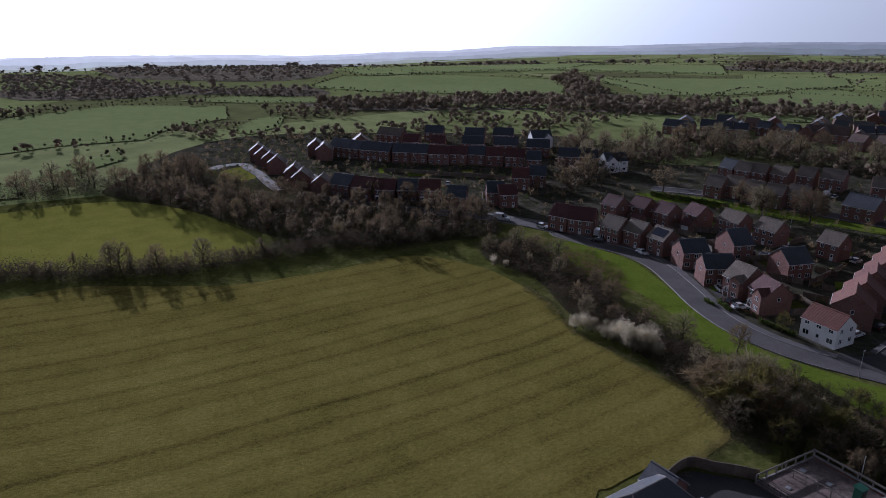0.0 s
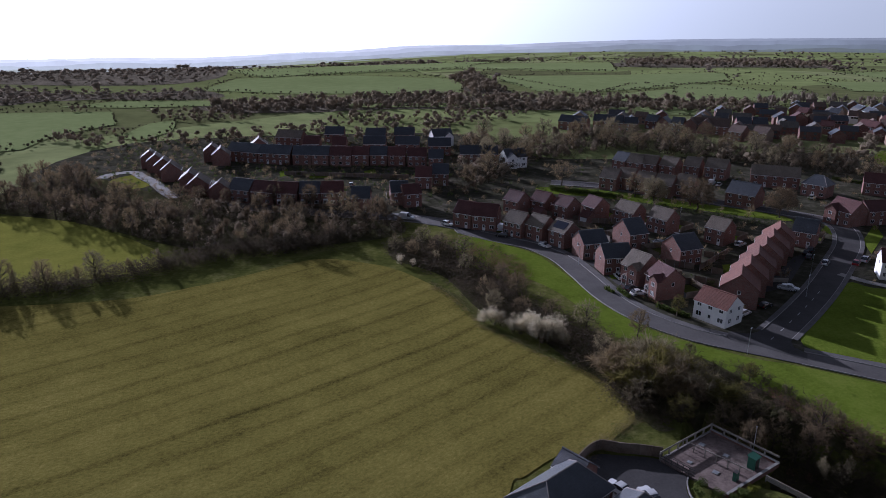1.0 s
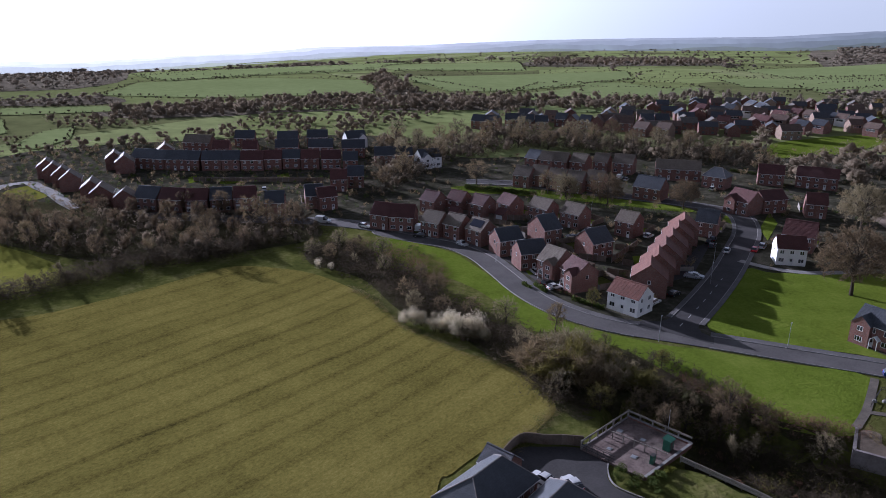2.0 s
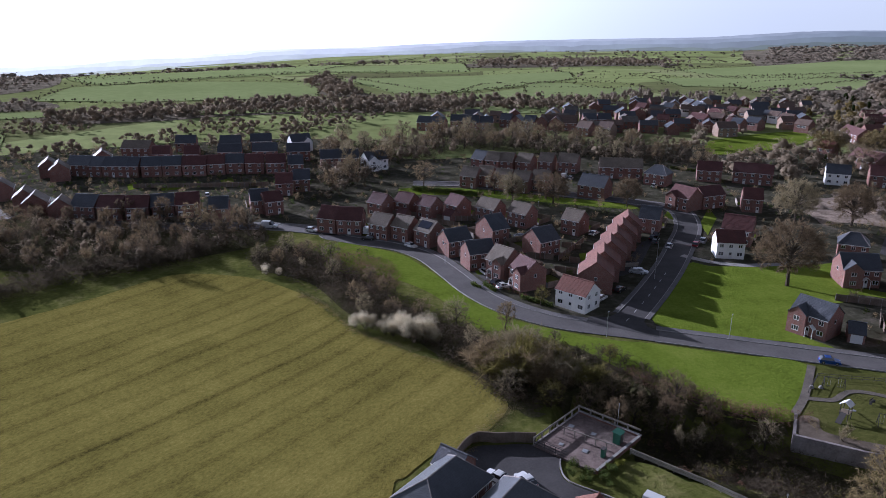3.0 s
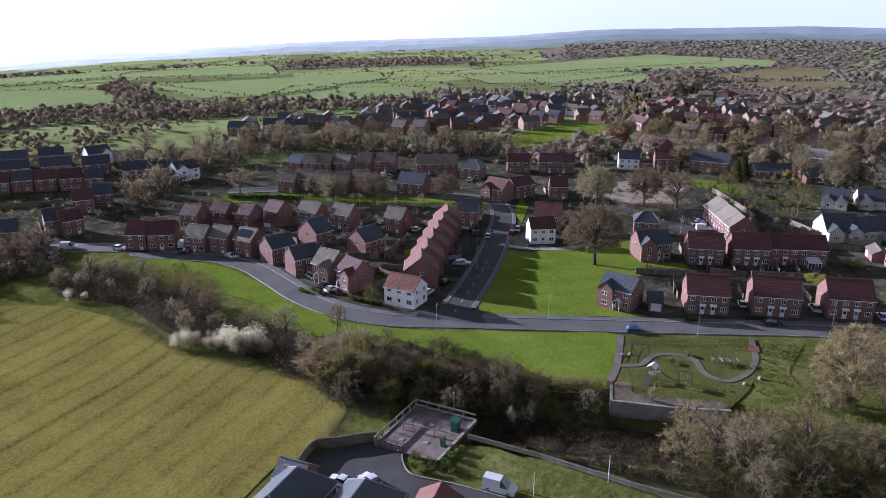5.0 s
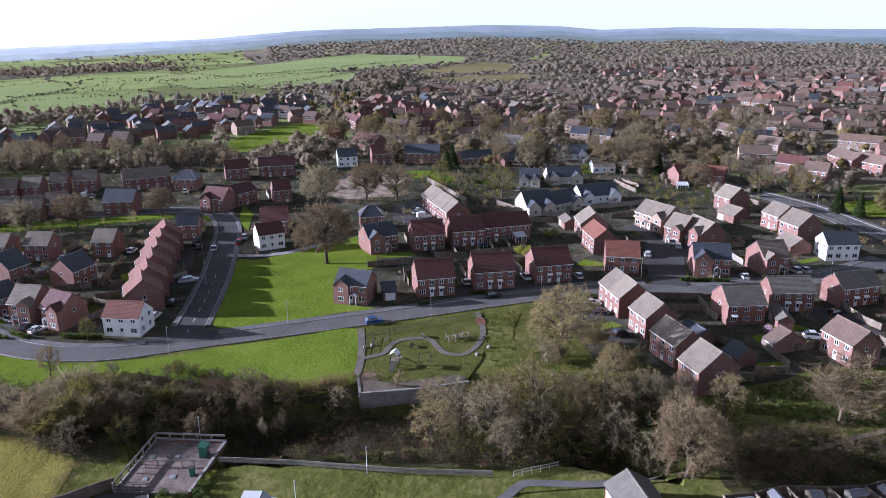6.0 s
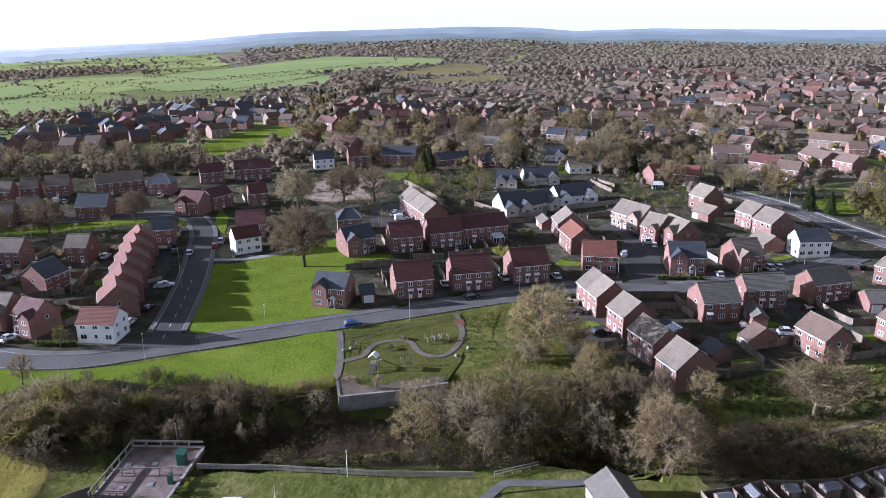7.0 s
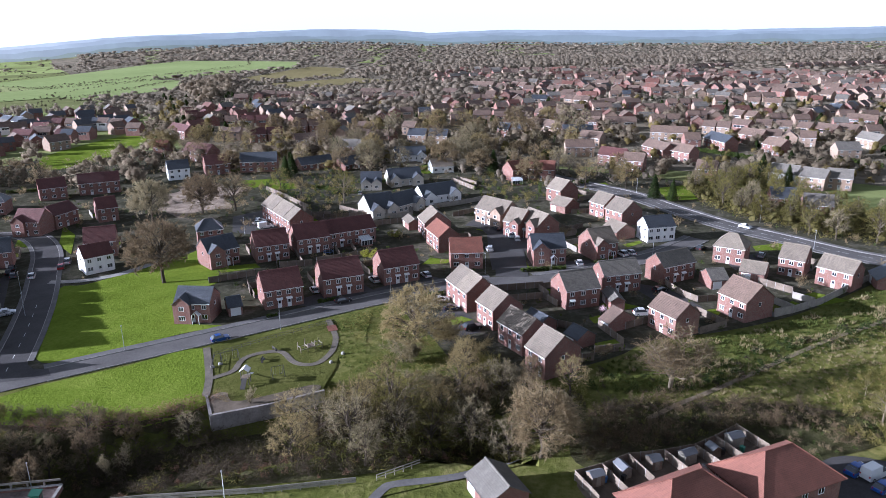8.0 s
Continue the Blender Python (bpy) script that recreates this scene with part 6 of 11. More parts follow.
# ---- trees ----
def grow(seed, height, spread, stems, twigs, bole=0.3, lean=0.25, thick=0.022, levels=3, twig_len=1.1, droop=0.0, twig_w=0.036, kids=5, width=0.0):
    """A leafless tree: tapered bole, limbs that fork, and fine twigs. Returns the wood and the twigs."""
    rnd = random.Random(seed)
    wood, fine = Geo(), Geo()
    tips = []

    def limb(p, d, length, r, level):
        n = (3, 3, 2, 1)[min(level, 3)]
        sides = (7, 5, 3, 3)[min(level, 3)]
        pts = [p]
        for i in range(n):
            d = (d + Vector((rnd.uniform(-1, 1), rnd.uniform(-1, 1), rnd.uniform(-0.5, 0.7) - droop * level)) * (lean if level else lean * 0.4)).normalized()
            q = pts[-1] + d * (length / n)
            wood.tube(pts[-1], q, r * (1 - 0.24 * i), r * (1 - 0.24 * (i + 1)), sides)
            pts.append(q)
        if level >= levels:
            tips.append((pts, d))
            return
        k = kids - (1 if level else 0) + rnd.randint(0, 1)
        for j in range(k):
            f = 0.3 + 0.7 * (j + rnd.random()) / k if level else 0.4 + 0.6 * (j + rnd.random()) / k
            i = min(n - 1, int(f * n))
            base = pts[i].lerp(pts[i + 1], f * n - i)
            a = 2 * math.pi * (j / k + rnd.uniform(-0.1, 0.1)) + level
            out = Vector((math.cos(a), math.sin(a), 0))
            up = rnd.uniform(0.25, 0.95) if level == 0 else rnd.uniform(-0.1, 0.8)
            nd = (out * spread + Vector((0, 0, up)) + d * 0.55).normalized()
            limb(base, nd, length * rnd.uniform(0.52, 0.72) * (1.25 if level == 0 else 1.0), r * 0.55 * (1 - 0.3 * f), level + 1)

    for s in range(stems):
        a = 2 * math.pi * s / max(stems, 1) + rnd.random()
        tilt = Vector((math.cos(a), math.sin(a), 0)) * (0.0 if stems == 1 else 0.45)
        limb(Vector((0, 0, -0.1)) + tilt * 0.3, (Vector((0, 0, 1)) + tilt).normalized(), height * (bole + 0.25 if stems == 1 else 0.45), height * thick / (1 if stems == 1 else 1.8), 0 if stems == 1 else 1)
    per = max(1, twigs // max(1, len(tips)))
    for pts, d in tips:
        for _ in range(per):
            i = rnd.randrange(len(pts) - 1)
            p = pts[i].lerp(pts[i + 1], rnd.random())
            nd = (d * 0.5 + Vector((rnd.gauss(0, 1), rnd.gauss(0, 1), rnd.gauss(0.15 - droop, 0.9))) * 0.75).normalized()
            side = nd.orthogonal().normalized()
            side.rotate(Matrix.Rotation(rnd.uniform(0, 6.28), 3, nd))
            l = twig_len * rnd.uniform(0.5, 1.3)
            mid = p + nd * l * 0.5
            fine.add([p - side * twig_w, p + side * twig_w, p + nd * l], [(0, 1, 2)])
    top = max(v[2] for v in wood.v + fine.v)
    k = height / top
    reach = float(np.percentile([math.hypot(v[0], v[1]) for v in fine.v], 97))
    kx = width * height / 2 / reach if width else k
    low = lambda c: kx if c * k > height * 0.2 else k + (kx - k) * max(0.0, c * k / (height * 0.2))
    wood.v = [(a * low(c), b * low(c), c * k) for a, b, c in wood.v]
    fine.v = [(a * low(c), b * low(c), c * k) for a, b, c in fine.v]
    return wood, fine


def grow_round(seed, height, width, base, twigs, limbs=22, subs=7, twig_len=1.05, twig_w=0.036, thick=0.024):
    """A leafless tree with a full rounded crown: limbs reach out to an uneven dome and fork into fine twigs."""
    rnd = random.Random(seed)
    wood, fine = Geo(), Geo()
    mid, rx, rz = Vector((0, 0, height * (base + (1 - base) * 0.5))), width * height / 2, height * (1 - base) / 2
    lobes = [(Vector((rnd.gauss(0, 1), rnd.gauss(0, 1), rnd.gauss(0.2, 1))).normalized(), rnd.uniform(-0.22, 0.12)) for _ in range(9)]

    def shell(d, f):
        k = f * (1 + sum(h * max(0.0, d.dot(q)) ** 4 for q, h in lobes))
        return mid + Vector((d.x * rx * k, d.y * rx * k, d.z * rz * k))

    bole = [Vector((0, 0, -0.1))]
    for i in range(4):
        bole.append(Vector((rnd.uniform(-0.03, 0.03) * height, rnd.uniform(-0.03, 0.03) * height, mid.z * (i + 1) / 4 * 1.15)))
        wood.tube(bole[-2], bole[-1], height * thick * (1 - 0.2 * i), height * thick * (0.8 - 0.2 * i), 7)

    def reach(p, q, r, sides, n):
        pts, bend = [p], Vector((rnd.gauss(0, 1), rnd.gauss(0, 1), rnd.gauss(0, 0.5))) * (q - p).length * 0.09
        for i in range(n):
            f = (i + 1) / n
            pts.append(p.lerp(q, f) + (bend + Vector((0, 0, (q - p).length * 0.08))) * math.sin(f * math.pi))
            wood.tube(pts[-2], pts[-1], r * (1 - 0.75 * i / n), r * (1 - 0.75 * (i + 1) / n), sides)
        return pts

    for i in range(limbs):
        z = 1 - 1.55 * (i + 0.5) / limbs
        a = 2.39996 * i + rnd.uniform(-0.3, 0.3)
        d = Vector((math.cos(a) * math.sqrt(1 - z * z), math.sin(a) * math.sqrt(1 - z * z), z))
        h = 1.4 + (z + 0.6) * 1.2
        f = min(3.9, max(0.8, h))
        root = bole[int(f)].lerp(bole[int(f) + 1], f % 1.0)
        pts = reach(root, shell(d, rnd.uniform(0.7, 0.95)), height * thick * 0.36, 4, 3)
        for j in range(subs):
            g = 0.9 + 2.0 * (j + rnd.random()) / subs
            p = pts[int(g)].lerp(pts[int(g) + 1], g % 1.0)
            e = (d + Vector((rnd.gauss(0, 0.42), rnd.gauss(0, 0.42), rnd.gauss(0, 0.42)))).normalized()
            q = shell(e, rnd.uniform(0.72, 1.0))
            if (q - p).length > rx * 0.75:
                q = p + (q - p).normalized() * rx * 0.75
            tip = reach(p, q, height * thick * 0.12, 3, 1)
            for _ in range(max(1, twigs // (limbs * subs))):
                t = rnd.uniform(0.1, 0.99)
                b = tip[0].lerp(tip[1], t)
                nd = ((b - mid).normalized() * 0.5 + Vector((rnd.gauss(0, 0.7), rnd.gauss(0, 0.7), rnd.gauss(0.1, 0.7)))).normalized()
                side = nd.orthogonal().normalized() * twig_w
                side.rotate(Matrix.Rotation(rnd.uniform(0, 6.28), 3, nd))
                fine.add([b - side, b + side, b + nd * twig_len * rnd.uniform(0.5, 1.2)], [(0, 1, 2)])
    return wood, fine


def leafy(seed, radius, height, n, size, base=0.0):
    """A bush of small leaf sprays in uneven lobes."""
    rnd = random.Random(seed)
    g = Geo()
    lobes = [(Vector((rnd.uniform(-0.55, 0.55) * radius, rnd.uniform(-0.55, 0.55) * radius, base + rnd.uniform(0.3, 0.75) * height)), rnd.uniform(0.35, 0.6)) for _ in range(9)]
    for i in range(n):
        c, k = lobes[rnd.randrange(len(lobes))]
        d = Vector((rnd.gauss(0, 1), rnd.gauss(0, 1), rnd.gauss(0, 1))).normalized() * rnd.random() ** 0.4
        p = c + Vector((d.x * radius * k, d.y * radius * k, d.z * height * 0.5 * k))
        p.z = max(p.z, 0.1)
        u = Vector((rnd.gauss(0, 1), rnd.gauss(0, 1), rnd.gauss(0, 0.6))).normalized() * size * rnd.uniform(0.5, 1.4)
        v = u.cross(Vector((rnd.gauss(0, 1), rnd.gauss(0, 1), rnd.gauss(0, 1)))).normalized() * size * rnd.uniform(0.3, 0.8)
        g.add([p - u, p - v, p + u], [(0, 1, 2)])
    return g


def conifer(seed, height, radius, n):
    rnd = random.Random(seed)
    wood, g = Geo().tube((0, 0, -0.1), (0, 0, height * 0.9), height * 0.02, 0.03, 6), Geo()
    for i in range(n):
        f = rnd.random() ** 0.75
        z = height * (0.08 + 0.92 * (1 - f))
        r = radius * (f ** 0.8) * rnd.uniform(0.55, 1.05)
        a = rnd.uniform(0, 6.283)
        p = Vector((math.cos(a) * r, math.sin(a) * r, z))
        out = Vector((math.cos(a), math.sin(a), -0.35)) * rnd.uniform(0.3, 0.75)
        s = Vector((-math.sin(a), math.cos(a), rnd.uniform(-0.3, 0.3))) * rnd.uniform(0.12, 0.3)
        g.add([p - out * 0.5 - s, p - out * 0.5 + s, p + out], [(0, 1, 2)])
    return wood, g


GROWN, MADE = {}, {}
TREE_WORDS = {
    "tall": ("tree", "tall leafless deciduous tree with fine brown twigs", "tree"),
    "open": ("tree", "leafless tree with spreading grey limbs", "tree"),
    "slim": ("tree", "slender leafless tree with upright twigs", "tree"),
    "oak": ("oak_tree", "broad round-crowned tree with brown budding twigs", "tree"),
    "old": ("old_tree", "old tree with pale twisted bare limbs", "tree"),
    "shrub": ("shrub", "leafless many-stemmed shrub", "shrub"),
    "shrub_wide": ("shrub", "wide leafless many-stemmed shrub", "shrub"),
    "conifer": ("conifer", "tall dark evergreen conifer tree", "tree"),
    "bush": ("bush", "leafy evergreen garden bush", "bush"),
    "blossom": ("blossom_bush", "blackthorn bush covered in white blossom", "bush"),
    "cherry": ("cherry_tree", "small garden cherry in pale pink blossom", "tree"),
    "sapling": ("sapling", "young staked sapling with thin bare stem", "sapling"),
}
CROWN_WORDS = {"twig_brown": "dark brown twigs", "twig": "brown twigs", "twig_grey": "grey twigs", "twig_ochre": "ochre budding twigs", "twig_olive": "olive-green budding twigs", "twig_red": "reddish twigs", "green": "dark green leaves", "limegreen": "yellow-green leaves", "blossom": "white blossom", "pinkblossom": "pink blossom", "hedge": "green leaves"}


def shape(kind, variant):
    key = (kind, variant)
    if key not in GROWN:
        s = 11 * variant + len(kind)
        k = 0.55 if variant >= 10 else 1.0  # far trees carry fewer, wider twigs
        if kind == "tall":
            GROWN[key] = grow_round(s, 12.0, 0.68, 0.12, int(2500 * k), limbs=16, subs=6 if k == 1 else 4, twig_w=0.036 / k ** 1.25)
        elif kind == "open":
            GROWN[key] = grow_round(s + 5, 13.0, 0.86, 0.12, int(2400 * k), limbs=16, subs=6 if k == 1 else 4, thick=0.028, twig_w=0.036 / k ** 1.25)
        elif kind == "slim":
            GROWN[key] = grow(s + 9, 9.0, 0.4, 1, 1700, bole=0.28, twig_len=1.2, kids=5, width=0.42)
        elif kind == "oak":
            GROWN[key] = grow_round(s + 3, 14.0, 1.08, 0.08, int(9000 * k), limbs=26, subs=8 if k == 1 else 4, twig_len=1.15, thick=0.028, twig_w=0.042 / k ** 1.25)
        elif kind == "old":
            GROWN[key] = grow(s + 4, 12.5, 1.0, 1, 3600, bole=0.12, twig_len=1.3, lean=0.55, thick=0.03, kids=7, twig_w=0.03, width=1.15)
        elif kind == "shrub":
            GROWN[key] = grow(s, 4.4, 0.7, 5, 1000, twig_len=0.85, twig_w=0.022, levels=2, kids=5, width=1.1)
        elif kind == "shrub_wide":
            GROWN[key] = grow(s + 2, 5.2, 1.0, 7, 2400, twig_len=0.9, twig_w=0.022, levels=2, kids=6, width=1.3)
        elif kind == "conifer":
            GROWN[key] = conifer(s, 12.0, 3.2, 2600)
        elif kind == "bush":
            GROWN[key] = grow(s, 1.6, 0.7, 4, 10, levels=2)[0], leafy(s, 1.5, 2.0, 900, 0.16)
        elif kind == "blossom":
            w, f = grow(s, 5.0, 0.8, 6, 900, levels=2, kids=5, twig_len=0.7)
            b = leafy(s, 2.4, 5.0, 2200, 0.13)
            GROWN[key] = w, b
        elif kind == "cherry":
            GROWN[key] = grow(s, 3.2, 0.8, 1, 10, levels=2)[0], leafy(s, 1.5, 2.6, 900, 0.09, 0.9)
        elif kind == "sapling":
            GROWN[key] = grow(s, 4.2, 0.3, 1, 70, bole=0.5, levels=2, kids=3, thick=0.008)
    return GROWN[key]


def tree(kind, x, y, size, crown="twig", variant=0, turn=0.0, bark="bark", group=""):
    """Plants one tree; alike ones share their meshes."""
    key = (kind, variant, crown, bark)
    m = pose(x, y, land(x, y), 0, 0, turn) @ Matrix.Diagonal((size, size, size * (0.92 + 0.16 * ((x * 7.3 + y * 3.1) % 1.0)), 1))
    if key in MADE:
        return copy_thing(MADE[key], m @ Matrix.Diagonal((*(1 / k for k in MADE[key].scale), 1)))
    wood, fine = shape(kind, variant)
    name, words, cat = TREE_WORDS[kind]
    label = words if kind in ("blossom", "cherry", "conifer", "old", "sapling") else f"{words}, {CROWN_WORDS[crown].split()[0]} crown"
    h = holder(name, m, label, cat, group)
    part("trunk", wood, MAT[bark], h)
    part("crown", fine, MAT[crown], h, CROWN_WORDS[crown])
    MADE[key] = h
    return h


def fast_mesh(name, verts, tris, material):
    me = bpy.data.meshes.new(name)
    me.vertices.add(len(verts)), me.loops.add(3 * len(tris)), me.polygons.add(len(tris))
    me.vertices.foreach_set("co", np.asarray(verts, np.float32).ravel())
    me.loops.foreach_set("vertex_index", np.asarray(tris, np.int32).ravel())
    me.polygons.foreach_set("loop_start", np.arange(0, 3 * len(tris), 3, dtype=np.int32))
    me.materials.append(material)
    me.update(calc_edges=True)
    return me


def thicket_shape(seed, n):
    """One tangle of scrub, as triangles: arching stems and twigs."""
    rs = np.random.RandomState(seed)
    base = np.c_[rs.normal(0, 0.5, (n, 2)), rs.uniform(0.0, 0.75, n) ** 1.0]
    out = np.c_[rs.normal(0, 0.55, (n, 2)), rs.uniform(0.05, 0.75, n)]
    side = np.cross(out, rs.normal(0, 1, (n, 3)))
    side *= (rs.uniform(0.01, 0.026, n) / np.maximum(np.linalg.norm(side, axis=1), 1e-6))[:, None]
    tip = base + out * rs.uniform(0.16, 0.42, n)[:, None]
    return np.stack([base - side, base + side, tip], 1)


THICKETS = [thicket_shape(s, 135) for s in range(6)]


def soft_crown(seed, lobes, twigs, size, wide, core=1.0):
    """A far leafless tree one unit high: uneven masses of branchwork with twigs standing out of them.
    Gives the triangles and the way each corner faces."""
    rs = np.random.RandomState(seed)
    t = (1 + 5 ** 0.5) / 2
    ico = np.array([(-1, t, 0), (1, t, 0), (-1, -t, 0), (1, -t, 0), (0, -1, t), (0, 1, t), (0, -1, -t), (0, 1, -t), (t, 0, -1), (t, 0, 1), (-t, 0, -1), (-t, 0, 1)], float)
    ico /= np.linalg.norm(ico[0])
    tri = np.array([(0, 11, 5), (0, 5, 1), (0, 1, 7), (0, 7, 10), (0, 10, 11), (1, 5, 9), (5, 11, 4), (11, 10, 2), (10, 7, 6), (7, 1, 8), (3, 9, 4), (3, 4, 2), (3, 2, 6), (3, 6, 8), (3, 8, 9), (4, 9, 5), (2, 4, 11), (6, 2, 10), (8, 6, 7), (9, 8, 1)])
    pts, way, mid = [], [], []
    for k in range(lobes):
        a, r = 6.283 * k / lobes + rs.uniform(-0.5, 0.5), 0.0 if k == 0 else rs.uniform(0.16, 0.34) * wide
        c = np.array([math.cos(a) * r, math.sin(a) * r, 0.58 if k == 0 else rs.uniform(0.2, 0.5)])
        p = ico @ np.linalg.qr(rs.normal(0, 1, (3, 3)))[0] * rs.uniform(0.62, 1.2, (12, 1)) * np.array([0.2 * wide, 0.2 * wide, 0.22]) * (1.1 if k == 0 else rs.uniform(0.75, 1.0)) * core
        p[:, 2] = np.maximum(p[:, 2], 0.06 - c[2])
        pts.append((p + c)[tri]), way.append(p[tri] + (c - (0, 0, 0.45)) * 0.5), mid.append(c)
    mid = np.c_[rs.normal(0, 0.15 * wide, (twigs, 2)), rs.uniform(0.1, 0.74, twigs)]
    d = rs.normal(0, 1, (twigs, 3)) * np.array([1, 1, 0.9])
    d /= np.linalg.norm(d, axis=1)[:, None]
    d[:, 2] = np.abs(d[:, 2]) * 0.9 + d[:, 2] * 0.1
    root = mid + d * 0.12 * np.array([wide, wide, 1])
    tip = root + d * rs.uniform(0.08, 0.22, (twigs, 1))
    side = np.cross(d, rs.normal(0, 1, (twigs, 3)))
    side *= size / np.maximum(np.linalg.norm(side, axis=1), 1e-6)[:, None]
    pts.append(np.stack([root - side, root + side, tip], 1)), way.append(np.repeat(d[:, None], 3, 1))
    way = np.concatenate(way)
    way = way / np.maximum(np.linalg.norm(way, axis=2, keepdims=True), 1e-6) * 0.75 + (0.0, 0.0, 0.55)
    return np.concatenate(pts), way / np.maximum(np.linalg.norm(way, axis=2, keepdims=True), 1e-6)


CLUMPS = [soft_crown(20 + s, 3, 84, 0.019, 0.95 + 0.08 * (s % 3)) for s in range(8)]
BARE = [soft_crown(60 + s, 4, 170, 0.010, 1.0 + 0.08 * (s % 3), 0.84) for s in range(8)]
SPECKS = [soft_crown(40 + s, 2, 34, 0.028, 1.0 + 0.1 * (s % 3)) for s in range(8)]
BRUSH = [soft_crown(50 + s, 1, 20, 0.05, 1.3) for s in range(6)]
def blades(seed, n):
    """A tussock one unit high: blades leaning out from one root."""
    rs = np.random.RandomState(seed)
    a, lean = rs.uniform(0, 6.283, n), rs.uniform(0.1, 0.75, n)
    root = np.c_[rs.normal(0, 0.22, (n, 2)), np.zeros(n)]
    tip = root + np.c_[np.cos(a) * lean, np.sin(a) * lean, rs.uniform(0.5, 1.0, n)]
    side = np.c_[-np.sin(a), np.cos(a), np.zeros(n)] * rs.uniform(0.05, 0.12, (n, 1))
    return np.stack([root - side, root + side, tip], 1)


TUSSOCKS = [blades(80 + s, 26) for s in range(6)]
BUSHES = [np.array(leafy(70 + s, 0.42, 0.95, 76, 0.105).v).reshape(-1, 3, 3) for s in range(5)]


def scatter(poly, gap, seed, skip=()):
    """Spots inside an outline, no nearer to each other than gap."""
    rnd = random.Random(seed)
    xs, ys = [p[0] for p in poly], [p[1] for p in poly]
    grid, out = {}, []
    for _ in range(int((max(xs) - min(xs)) * (max(ys) - min(ys)) / gap / gap * 4)):
        x, y = rnd.uniform(min(xs), max(xs)), rnd.uniform(min(ys), max(ys))
        if not inside(x, y, poly) or any(inside(x, y, s) for s in skip):
            continue
        i, j = int(x / gap), int(y / gap)
        if all((x - a) ** 2 + (y - b) ** 2 >= gap * gap for u in (-1, 0, 1) for v in (-1, 0, 1) for a, b in grid.get((i + u, j + v), ())):
            grid.setdefault((i, j), []).append((x, y))
            out.append((x, y))
    return out


def along(line, gap, width, seed):
    rnd, out = random.Random(seed), []
    for (x0, y0), (x1, y1) in zip(line, line[1:]):
        n = max(1, int(math.hypot(x1 - x0, y1 - y0) / gap))
        for i in range(n):
            f = (i + rnd.random()) / n
            out.append((x0 + (x1 - x0) * f + rnd.uniform(-width, width), y0 + (y1 - y0) * f + rnd.uniform(-width, width)))
    return out


def growth(name, spots, low, high, material, label, seed, shapes=None, wide=1.0):
    """Uncountable scrub, hedge or far wood as one piece of stuff."""
    rs, vs, ns = np.random.RandomState(seed), [], []
    shapes = shapes or THICKETS
    for x, y in spots:
        h, a = rs.uniform(low, high), rs.uniform(0, 6.283)
        s = shapes[rs.randint(len(shapes))]
        c, n = math.cos(a), math.sin(a)
        w = h * wide * rs.uniform(0.75, 1.15)
        if isinstance(s, tuple):
            s, d = s
            ns.append(np.stack([d[..., 0] * c - d[..., 1] * n, d[..., 0] * n + d[..., 1] * c, d[..., 2]], -1).reshape(-1, 3))
        v = np.stack([(s[..., 0] * c - s[..., 1] * n) * w + x, (s[..., 0] * n + s[..., 1] * c) * w + y, s[..., 2] * h + land(x, y)], -1)
        vs.append(v.reshape(-1, 3))
    v = np.concatenate(vs)
    me = fast_mesh(name, v, np.arange(len(v)).reshape(-1, 3), MAT[material])
    if ns:
        me.normals_split_custom_set_from_vertices(np.concatenate(ns))
    return tagged(new(name, me), label, "undergrowth" if shapes is THICKETS else "trees", kind="stuff")


def wood(poly, gap, kinds, crowns, low, high, seed, group, bark="bark", skip=()):
    rnd = random.Random(seed)
    for x, y in scatter(poly, gap, seed, skip):
        tree(rnd.choice(kinds), x, y, rnd.uniform(low, high), rnd.choice(crowns), rnd.randint(0, 2) + (10 if math.hypot(x, y) > 215 else 0), rnd.uniform(0, 360), bark, group)



TREELETS = [(lambda v: (v / v[..., 2].max()).reshape(-1, 3, 3)[::3])(np.array(shape("shrub", i)[1].v)) for i in range(3)]
HEDGE_WOOD = [(-127.6, 172.6), (-115.0, 175.8), (-100.7, 176.6), (-86.9, 178.6), (-68.7, 182.0), (-49.1, 195.8), (-30.9, 204.5), (-14.3, 207.1), (-0.7, 215.6)]
WOOD_WOOD = [(-130.4, 274.1), (-115.5, 321.5), (-83.7, 288.3), (-48.4, 269.5), (-17.2, 254.4), (3.1, 243.0), (16.2, 232.5), (17.2, 219.7), (6.3, 212.7), (-14.3, 208.2), (-38.2, 208.3), (-53.2, 213.9), (-88.7, 241.7), (-120.8, 257.0)]
LEFT_WOOD = [(-171.1, 251.5), (-157.6, 249.2), (-146.8, 251.5), (-135.2, 257.0), (-126.5, 265.3), (-134.3, 288.4), (-152.7, 288.5), (-169.5, 269.7)]
STRIP_WOOD = [(12.7, 207.8), (26.6, 209.8), (34.9, 188.3), (40.9, 165.6), (49.1, 144.8), (53.9, 139.3), (52.8, 123.2), (53.8, 111.6), (51.5, 105.0), (48.1, 105.6), (47.5, 118.3), (43.6, 127.4), (39.6, 139.0), (30.1, 154.8), (25.2, 176.6), (18.8, 186.5), (11.7, 194.9)]
BRUSH_WOOD = [(35.8, 202.2), (42.6, 198.5), (48.1, 185.5), (46.6, 172.4), (40.5, 165.0), (35.0, 170.2), (31.1, 182.3)]
